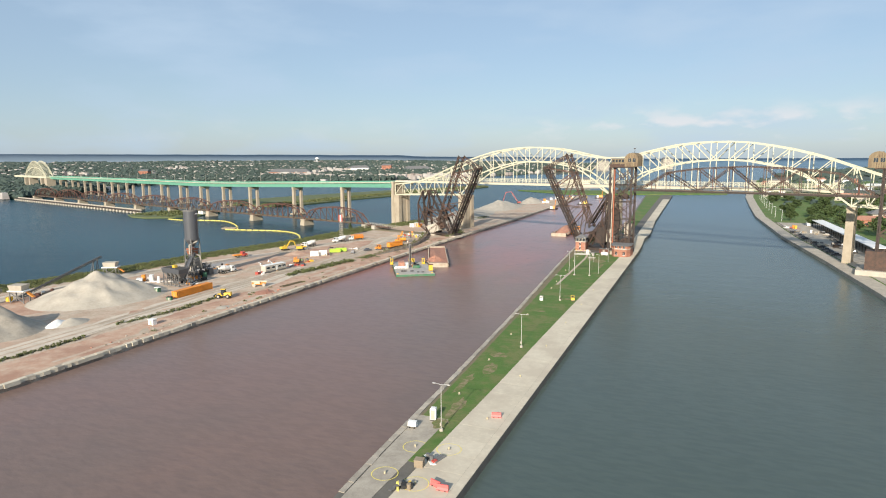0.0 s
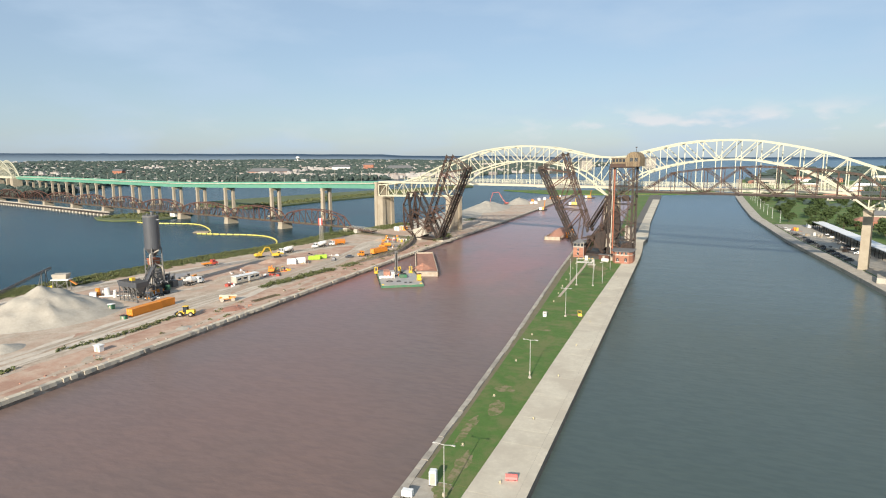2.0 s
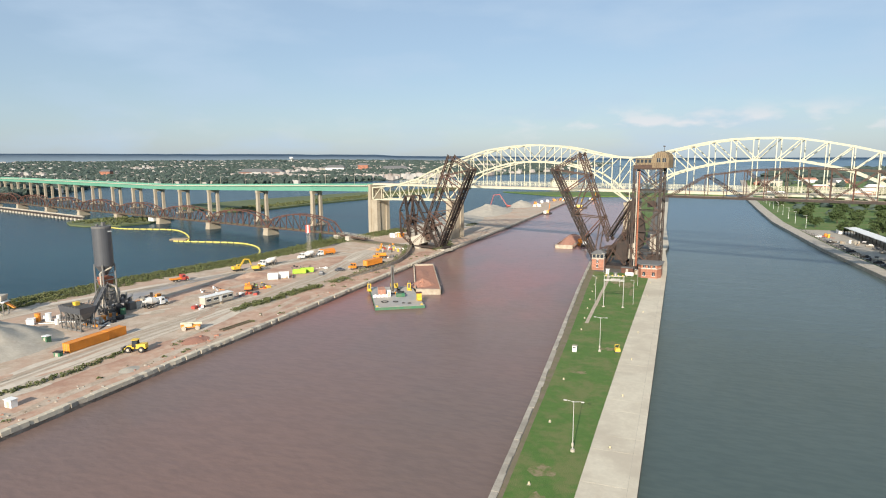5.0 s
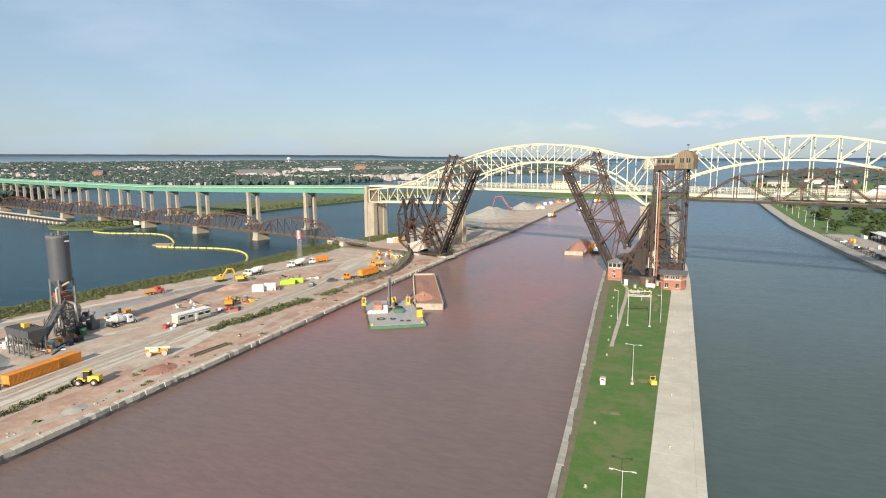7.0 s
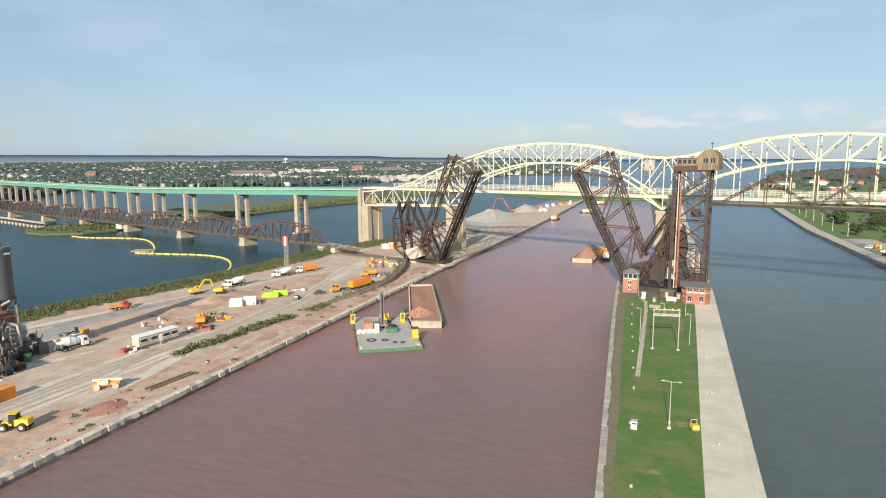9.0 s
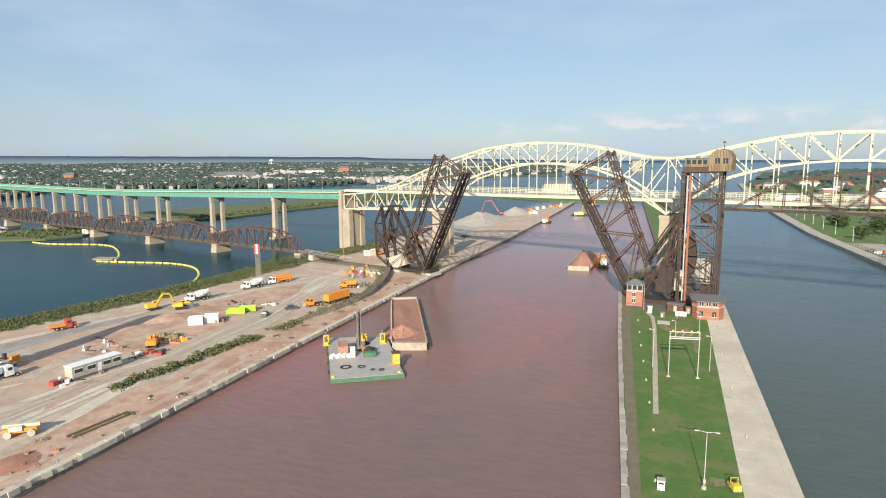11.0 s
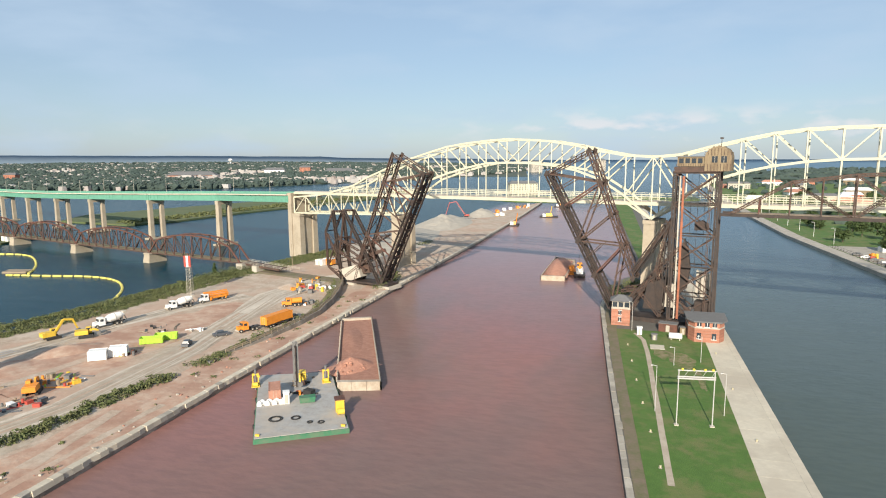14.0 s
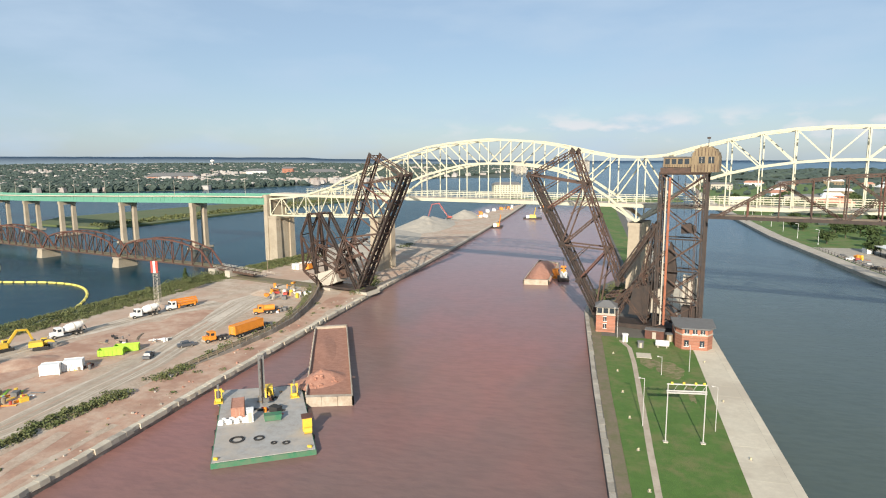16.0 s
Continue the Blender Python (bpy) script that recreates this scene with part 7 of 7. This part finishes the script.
for k, (off, hh) in enumerate(((0.5, 1.0), (3.5, 1.5), (6.5, 1.3), (9.5, 0.9), (12.0, 0.6))):
    hedge([(shore_x(y) + off, y) for y in range(60, 400, 20)], 4.0, hh, 26, 20 + k, "dense scrub on the river bank")
hedge([(-197, 290), (-190, 318)], 9, 3.0, 34, 31, "taller bushes on the river bank")


def tree(x, y, h, r, seed, z=2.9, label="broad leafy tree on the bank"):
    rn2 = random.Random(seed)
    t = thing("tree", label, "tree", (x, y, z), rn2.uniform(0, 6), "bank trees")
    g = Geo().tube((0, 0, -0.2), (0.1, 0.1, h * 0.35), 0.32, 0.22, 8)
    for i in range(6):
        a = i * 1.05 + rn2.uniform(-0.3, 0.3)
        g.tube((0.1, 0.1, h * (0.28 + 0.04 * i)), (math.cos(a) * r * 0.6, math.sin(a) * r * 0.6, h * (0.5 + 0.06 * i)), 0.14, 0.05, 6)
    part("trunk", g, "bark", t)
    g = Geo()
    for i in range(14):
        a, q, u = rn2.uniform(0, 6.28), rn2.uniform(0.1, 0.75), rn2.uniform(0.3, 0.85)
        leaf_clump(g, math.cos(a) * q * r, math.sin(a) * q * r, h * u - h * 0.12, r * rn2.uniform(0.35, 0.55), h * rn2.uniform(0.22, 0.38), 55, rn2, 0.55)
    part("crown", g, "tree_leaf", t)
    return t


rt = random.Random(3)
master = [tree(96, 489, 9, 5, 1), tree(116, 521, 11, 6.5, 2), tree(114, 470, 8, 5, 3)]
spots = []
for i in range(70):
    y = rt.uniform(440, 900)
    x = rs(y) + rt.uniform(22, 150)
    spots.append((x, y))
spots += [(122, 440), (131, 430), (140, 415), (150, 400), (146, 440), (155, 380), (136, 395), (128, 466), (160, 350), (150, 330), (148, 300), (165, 315), (118, 545), (103, 560)]
for i, (x, y) in enumerate(spots):
    m = master[i % 3]
    copy_thing(m, Matrix.Translation((x, y, 2.9)) @ Matrix.Rotation(rt.uniform(0, 6.28), 4, "Z") @ Matrix.Scale(rt.uniform(0.75, 1.25), 4))
t = thing("spruce", "small dark spruce on the river bank", "tree", (-196, 300, 2.5))
part("trunk", Geo().tube((0, 0, 0), (0, 0, 6.5), 0.2, 0.05, 6), "bark", t)
g = Geo()
rs2 = random.Random(9)
for i in range(9):
    leaf_clump(g, 0, 0, 0.8 + i * 0.62, 1.9 * (1 - i / 10), 0.7, 40, rs2, 0.32)
part("crown", g, "tree_leaf", t)

# ---- right bank yard ----
t = thing("long_shed", "long low storage shed with pale roof", "building", (112, 375, 2.9), 0.05)
part("roof", Geo().box(0, 0, 4.6, 7.5, 150, 0.35), "white_paint", t, "pale sheet roof")
part("back_wall", Geo().box(3.2, 0, 0, 0.3, 148, 4.6), "coping", t)
for i in range(26):
    part("post", Geo().box(-3.2, -73 + i * 5.8, 0, 0.25, 0.25, 4.6), "steel_dark", t)
t = thing("storage_box", "white steel storage box at the yard's end", "container", (103.5, 452, 2.9), 0.05)
container_box(t, 6.1, "white_paint")
rc = random.Random(8)
CAR_MATS = ["plant_grey", "silo_grey", "coping", "black", "plant_grey", "white_paint"]


def car(x, y, turn, mat):
    t = thing("car", "dusty parked car standing on gravel", "car", (x, y, 2.95), turn, "parked cars")
    part("body", Geo().box(0, 0, 0.3, 1.8, 4.4, 0.65, 0, 0.96), mat, t)
    c = part("cabin", Geo().box(0, -0.2, 0.95, 1.6, 2.3, 0.6, 0, 0.82), mat, t)
    part("windows", Geo().box(0, -0.2, 1.02, 1.62, 2.1, 0.4, 0, 0.86), "glass", c)
    for yy_ in (-1.35, 1.35):
        for xx_ in (-0.8, 0.8):
            wheel(t, xx_, yy_, 0.33, 0.22)


for i in range(16):
    car(rs(300 + i * 9) + 10 + rc.uniform(-0.5, 0.5), 300 + i * 9, 1.45 + rc.uniform(-0.1, 0.1), rc.choice(CAR_MATS))
for i in range(8):
    car(106 - 0.06 * i, 312 + i * 13, 1.5, rc.choice(CAR_MATS))
clutter(96, 400, 2.95, 8, 18, "stacked building materials in the yard", (0.8, 2.0), ["plant_grey", "coping", "wood", "white_paint"])
clutter(93, 428, 2.95, 6, 10, "orange barriers and yard machines", (0.8, 2.0), ["orange", "red_paint", "yellow", "plant_grey"])
clutter(101, 335, 2.95, 8, 20, "dark machine parts in the yard", (0.8, 2.4), ["plant_grey", "steel_dark", "coping", "concrete"])
t = thing("yard_fence", "grey chain link fence along the quay", "fence")
for i in range(44):
    y = 290 + i * 4
    part("post", Geo().box(rs(y) + 7.4, y, 2.9, 0.12, 0.12, 1.9), "steel_dark", t)
    bar(t, "rail", (rs(y) + 7.4, y, 4.7), (rs(y + 4) + 7.4, y + 4, 4.7), 0.07, "steel_dark")
    bar(t, "rail", (rs(y) + 7.4, y, 3.7), (rs(y + 4) + 7.4, y + 4, 3.7), 0.07, "steel_dark")
for i in range(9):
    y = 480 + i * 34
    x = rs(y) + 14
    t = thing("street_lamp", "tall pale street lamp on the bank", "lamp post", (x, y, 2.9), 0, "bank lamps")
    part("pole", Geo().tube((0, 0, 0), (0, 0, 9), 0.12, 0.07, 8), "white_paint", t)
    part("arm", Geo().beam((0, 0, 9), (-1.5, 0, 9.2), 0.09).box(-1.6, 0, 9.1, 0.6, 0.25, 0.14), "white_paint", t)
for x, y, a in car_spots:
    car(x, y, a, rc.choice(CAR_MATS))
RH = random.Random(15)


def house(x, y, sx, sy, h, mat, roof, turn, label, group, z=2.9):
    t = thing("house", label, "building", (x, y, z), turn, group)
    part("wall", Geo().box(0, 0, 0, sx, sy, h), mat, t)
    part("roof", Geo().add([(-sx * 0.55, -sy * 0.55, h), (sx * 0.55, -sy * 0.55, h), (sx * 0.55, sy * 0.55, h), (-sx * 0.55, sy * 0.55, h), (-sx * 0.4, 0, h + sy * 0.25), (sx * 0.4, 0, h + sy * 0.25)],
                           [(0, 1, 5, 4), (1, 2, 5), (2, 3, 4, 5), (3, 0, 4), (3, 2, 1, 0)]), roof, t)
    n = max(2, int(sx / 4))
    for i in range(n):
        for k in range(max(1, int(h / 3.2))):
            part("window", Geo().box(-sx / 2 + (i + 0.5) * sx / n, -sy / 2 - 0.03, 1.0 + k * 3.1, sx / n * 0.45, 0.12, 1.3), "glass", t)


house(150, 470, 30, 11, 4.5, "brick", "rock_red", 0.1, "low brick building with red roof", "bank buildings")
house(185, 455, 34, 12, 4.5, "brick", "rock_red", 0.1, "low brick building with red roof", "bank buildings")
house(175, 520, 40, 14, 5, "concrete", "roof_grey", 0.05, "low pale building with grey roof", "bank buildings")
house(240, 560, 40, 16, 7, "brick", "roof_grey", 0.2, "brick building with grey roof", "bank buildings")
for i in range(46):
    x, y = RH.uniform(110, 620), RH.uniform(640, 1350)
    if x < rs(y) + 30:
        continue
    house(x, y, RH.uniform(12, 34), RH.uniform(9, 16), RH.uniform(3.5, 9), RH.choice(["white_paint", "concrete", "brick", "cab_tan"]), RH.choice(["roof_grey", "roof_grey", "white_paint", "rock_red"]), RH.uniform(-0.3, 0.3),
          "town building among trees", "town buildings")

# ---- far woods and town, each joined as one ----
def lump(geo, x, y, z, r, h, rn2):
    vs = []
    for zz, q in ((0.0, 0.75), (0.45, 1.0), (0.85, 0.6)):
        for i in range(5):
            a = 2 * math.pi * i / 5 + zz * 2
            w = r * q * rn2.uniform(0.7, 1.25)
            vs.append((x + math.cos(a) * w, y + math.sin(a) * w, z + h * zz * rn2.uniform(0.85, 1.15)))
    vs.append((x, y, z + h))
    fs = []
    for k in (0, 5):
        for i in range(5):
            fs.append((k + i, k + (i + 1) % 5, k + 5 + (i + 1) % 5, k + 5 + i))
    fs += [(10 + i, 10 + (i + 1) % 5, 15) for i in range(5)]
    geo.add(vs, fs)


def inside(x, y, poly):
    c = False
    for (x0, y0), (x1, y1) in zip(poly, poly[1:] + poly[:1]):
        if (y0 > y) != (y1 > y) and x < (x1 - x0) * (y - y0) / (y1 - y0) + x0:
            c = not c
    return c


FAR = [(-5200, 900), (-2500, 700), (-1100, 560), (-790, 450), (-840, 620), (-1000, 820), (-720, 1010), (-600, 1260), (-520, 1500), (-420, 2000), (-380, 3000), (-300, 4890), (-5200, 4890)]
FAR2 = [(150, 1500), (900, 1400), (2600, 1500), (4000, 2600), (2400, 3000), (700, 2900), (300, 2300)]
rf = random.Random(77)
g, gb = Geo(), Geo()
cnt = 0
while cnt < 32000:
    a = radians(rf.uniform(-72, -4))
    d = 750 + 3400 * rf.uniform(0, 1) ** (1.1 if rf.random() < 0.6 else 2.6)
    up = 28 * min(1, max(0, (d - 1800) / 2450)) * lerp([(-85, 1), (-30, 1), (-20, 0.66), (-4, 0)], math.degrees(a))
    x, y = math.sin(a) * d, math.cos(a) * d
    if not inside(x, y, FAR):
        cnt += 0.2
        continue
    cnt += 1
    k = noise.noise(Vector((x * 0.004, y * 0.004, 0)))
    near = d < 1350
    if k > -0.22 or near:
        lump(g, x, y, 1.6 + up, rf.uniform(4, 8.5) * (0.7 + d / 3500), rf.uniform(6, 13), rf)
    if rf.random() < (0.03 if near else 0.15):
        q = rf.uniform(0.7, 1.0)
        s = rf.uniform(8, 17) * (1.8 if rf.random() < 0.12 else 1)
        gb.box(x + 8, y - 14, 1.8 + up, s, s * 0.6, rf.uniform(6, 10), rf.uniform(-0.5, 0.5), q)
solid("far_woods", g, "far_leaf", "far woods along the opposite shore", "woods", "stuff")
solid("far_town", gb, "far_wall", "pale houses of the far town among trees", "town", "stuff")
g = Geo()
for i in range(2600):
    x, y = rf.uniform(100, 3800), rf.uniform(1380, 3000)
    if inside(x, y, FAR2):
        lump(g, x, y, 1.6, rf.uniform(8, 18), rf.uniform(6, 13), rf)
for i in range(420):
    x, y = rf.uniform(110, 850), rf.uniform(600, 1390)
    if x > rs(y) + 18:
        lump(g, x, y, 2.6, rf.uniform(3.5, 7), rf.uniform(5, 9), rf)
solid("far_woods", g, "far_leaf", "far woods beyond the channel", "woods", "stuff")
rg = random.Random(4)
g = Geo()
for i in range(900):
    y = rg.uniform(475, 970)
    x = lerp([(470, -412), (590, -400), (680, -388), (800, -366), (970, -338)], y) + rg.uniform(-6, 22) - 5
    leaf_clump(g, x, y, 2.3, 2.6, rg.uniform(0.8, 2.4), 12, rg, 0.8)
for i in range(160):
    leaf_clump(g, rg.uniform(-455, -405), rg.uniform(340, 388), 2.2, 2.2, rg.uniform(0.8, 2.0), 10, rg, 0.7)
solid("island_scrub", g, "scrub", "low scrub on the river islands", "scrub", "stuff")
for x, y, sx, sy, h, mt, lab in ((-1416, 1196, 26, 20, 17, "brick", "tall brown brick block in the far town"), (-1050, 1750, 60, 30, 18, "white_paint", "long white block in the far town"),
                                 (-1097, 1790, 46, 24, 15, "concrete", "white tower block in the far town"), (-1018, 1880, 34, 24, 24, "brick", "red brick block on the far waterfront"),
                                 (-930, 1950, 90, 40, 11, "concrete", "tan building on the far waterfront"), (-1150, 1500, 120, 40, 9, "rock_red", "low reddish hall in the far town"),
                                 (-175, 1010, 42, 16, 13, "cream", "pale powerhouse building across the water"), (-120, 2600, 40, 30, 40, "concrete", "grey tower block on the far waterfront"),
                                 (-330, 2300, 40, 30, 34, "concrete", "grey tower block on the far waterfront")):
    house(x, y, sx, sy, h, mt, "roof_grey", 0.4, lab, "far blocks", 1.8)
patch("powerhouse_quay", [(-215, 985), (-135, 990), (-130, 1030), (-220, 1030)], 2.4, "concrete", "quay under the powerhouse")
t = thing("water_tower", "white water tower on the far hills", "water tower", (-2050, 2950, 1.8))
part("stem", Geo().tube((0, 0, 0), (0, 0, 40), 4, 3, 10), "white_paint", t)
part("bowl", Geo().tube((0, 0, 38), (0, 0, 46), 5, 13, 14).tube((0, 0, 46), (0, 0, 54), 13, 6, 14), "white_paint", t)

# ---- pieces of quays and walks ----
def slab_mesh(sx, sy, h):
    gg = Geo().box(0, 0, 0, sx, sy, h * 0.8).box(0, 0, h * 0.8, sx, sy, h * 0.2, 0, 0.99)
    return mesh_of(gg, "walk_concrete", "slab")


rp = random.Random(6)
for i in range(49):
    y0 = 0 + i * 6.0
    xl, xr = lerp(inner_edge, y0 + 3), pier_right(y0 + 3)
    wide = xr - 1.5 - xl
    part("slab", Geo().prism([(lerp(inner_edge, y0 + 0.012), y0 + 0.012), (xr - 1.55, y0 + 0.012), (xr - 1.55, y0 + 5.988), (lerp(inner_edge, y0 + 5.988), y0 + 5.988)], 2.84, 3.0 + rp.uniform(-0.006, 0.008)), "walk_concrete", quay_walk)
    part("slab", Geo().prism([(xr - 1.5, y0 + 0.012), (xr - 0.02, y0 + 0.012), (xr - 0.02, y0 + 5.988), (xr - 1.5, y0 + 5.988)], 2.84, 3.0 + rp.uniform(-0.006, 0.008)), "walk_concrete", quay_walk)
for i in range(30):
    y0 = 294 + i * 14
    part("slab", Geo().prism([(lerp(inner_edge, y0), y0 + 0.05), (pier_right(y0) - 0.02, y0 + 0.05), (pier_right(y0 + 14) - 0.02, y0 + 13.95), (lerp(inner_edge, y0 + 14), y0 + 13.95)], 2.84, 3.0), "walk_concrete", quay_walk)
copings = tagged(new("coping_row"), "row of worn pale coping stones on the pier edge", "coping", "", "structure")
for i in range(96):
    y0 = 6 + i * 3.05
    xl = pier_left(y0 + 1.5)
    w = 1.1 + rp.uniform(-0.2, 0.12)
    a0, a1 = pier_left(y0 + 0.04), pier_left(y0 + 3.0)
    part("coping_stone", Geo().prism([(a0 - 0.06, y0 + 0.04), (a0 + w, y0 + 0.04), (a1 + w, y0 + 3.0), (a1 - 0.06, y0 + 3.0)], 2.6, 3.06 + rp.uniform(-0.04, 0.05)), "coping", copings)
copings = tagged(new("coping_row"), "row of chipped white coping blocks on the site quay", "coping", "", "structure")
for i in range(190):
    y0 = 4 + i * 1.83
    a0, a1 = quay_left(y0), quay_left(y0 + 1.83)
    w = 1.35 + rp.uniform(-0.1, 0.1)
    j0, j1 = rp.choice((0.0, 0.0, 0.03, -0.25)), rp.choice((0.0, 0.0, 0.03, -0.25))
    top = 3.16 + rp.uniform(-0.04, 0.04)
    part("coping_stone", Geo().add([(a0 - w, y0 + 0.01, 2.1), (a0 + j0, y0 + 0.01, 2.1), (a1 + j1, y0 + 1.82, 2.1), (a1 - w, y0 + 1.82, 2.1),
                                    (a0 - w, y0 + 0.01, top), (a0 + j0 - 0.12, y0 + 0.01, top - 0.1), (a1 + j1 - 0.12, y0 + 1.82, top - 0.14), (a1 - w, y0 + 1.82, top)],
                                   [(3, 2, 1, 0), (4, 5, 6, 7), (0, 1, 5, 4), (1, 2, 6, 5), (2, 3, 7, 6), (3, 0, 4, 7)]),
         "walk_concrete" if rp.random() < 0.85 else "coping", copings)
part("quay_face", strip(lambda y: quay_left(y) - 1.2, lambda y: quay_left(y) - 0.2, [-300, 10, 100, 200, 265, 345, 470, 600, 650, 780], -3, 2.3), "quay_wall", copings)
part("coping_stone", strip(lambda y: quay_left(y) - 1.3, lambda y: quay_left(y), [352.5, 445, 550, 650, 780], 2.2, 3.2), "walk_concrete", copings)

for k, (pts, ws) in enumerate((([(-136, 20), (-137, 60), (-140, 110), (-140, 150), (-136.5, 172), (-138, 211), (-146, 250)], [1.2] * 7), ([(-139.5, 20), (-140.5, 60), (-143.5, 110), (-143, 150), (-139, 172), (-141, 211), (-149, 250)], [1.0] * 7),
                              ([(-128, 120), (-133, 150), (-131, 172)], [3, 4, 2]), ([(-118, 30), (-119.5, 80), (-119, 130), (-119, 180)], [1.5, 2.5, 2, 1.5]), ([(-150, 215), (-140, 240), (-136, 262)], [1.6, 2.2, 1.5]),
                              ([(-122, 150), (-126, 175)], [3.5, 2.5]), ([(-158, 120), (-150, 128), (-142, 140)], [6, 5, 3]), ([(-165, 158), (-160, 180), (-158, 205)], [2.5, 4, 2]))):
    solid("worn_track", ribbon(pts, ws, 2.974 + 0.003 * k, 0.6, 1.5), "track" if k == 2 else "dirt", "uneven wheel worn strip on the site", "ground", "structure")

rr = random.Random(52)
HAUL = [(-137, 10), (-138, 60), (-141, 110), (-141, 150), (-137, 172), (-139, 211), (-147, 250), (-152, 275), (-149, 302)]
SHORE = [(-205, 66), (-200, 130), (-190, 170), (-182, 198), (-178, 225), (-172, 250), (-160, 273)]
for k in range(22):
    base = HAUL if k < 14 else SHORE
    off = rr.uniform(-4.5, 4.5) if k < 14 else rr.uniform(-3.5, 3.5)
    i0 = rr.randrange(0, len(base) - 3)
    i1 = min(len(base), i0 + rr.randrange(3, 6))
    for q in (0.0, 1.9):
        pts = [(x + off + q + rr.uniform(-0.5, 0.5), y) for x, y in base[i0:i1]]
        solid("wheel_rut", ribbon(pts, [rr.uniform(0.3, 0.6) for _ in pts], 3.001 + 0.0016 * k, 0.18, 1.2), "rut", "narrow wheel rut pressed into the gravel", "ground", "structure")
for k in range(16):
    x, y = rr.uniform(-165, -120), rr.uniform(45, 215)
    a = rr.uniform(-0.5, 0.5)
    ln = rr.uniform(8, 22)
    pts = [(x + math.sin(a) * ln * f, y + math.cos(a) * ln * f) for f in (0, 0.5, 1)]
    solid("scraped_patch", ribbon(pts, [0.6, rr.uniform(2, 5), 0.8], 2.976 + 0.0012 * k, 1.1, 1.4), rr.choice(["rut", "red_earth", "track", "red_earth"]), "scraped patch of mixed earth", "ground", "structure")

rz = random.Random(41)
for i in range(130):
    y = rz.uniform(40, 300)
    x = quay_left(y) - rz.uniform(1.8, 9)
    q = rz.uniform(0.15, 0.5)
    solid("loose_stone", Geo().box(x, y, 2.94, q * 1.3, q, q * 0.6, rz.uniform(0, 3), 0.7), rz.choice(["coping", "rock_red", "sand", "rubble"]), "loose stone lying near the quay edge", "stone", group="loose stones")
for i in range(26):
    y = rz.uniform(60, 300)
    x = quay_left(y) - rz.uniform(3, 12)
    g = Geo()
    leaf_clump(g, x, y, 2.9, rz.uniform(0.6, 1.6), rz.uniform(0.2, 0.6), 30, rz, 0.2)
    solid("weed_tuft", g, "scrub", "green weed tuft on bare earth", "weed", "stuff")
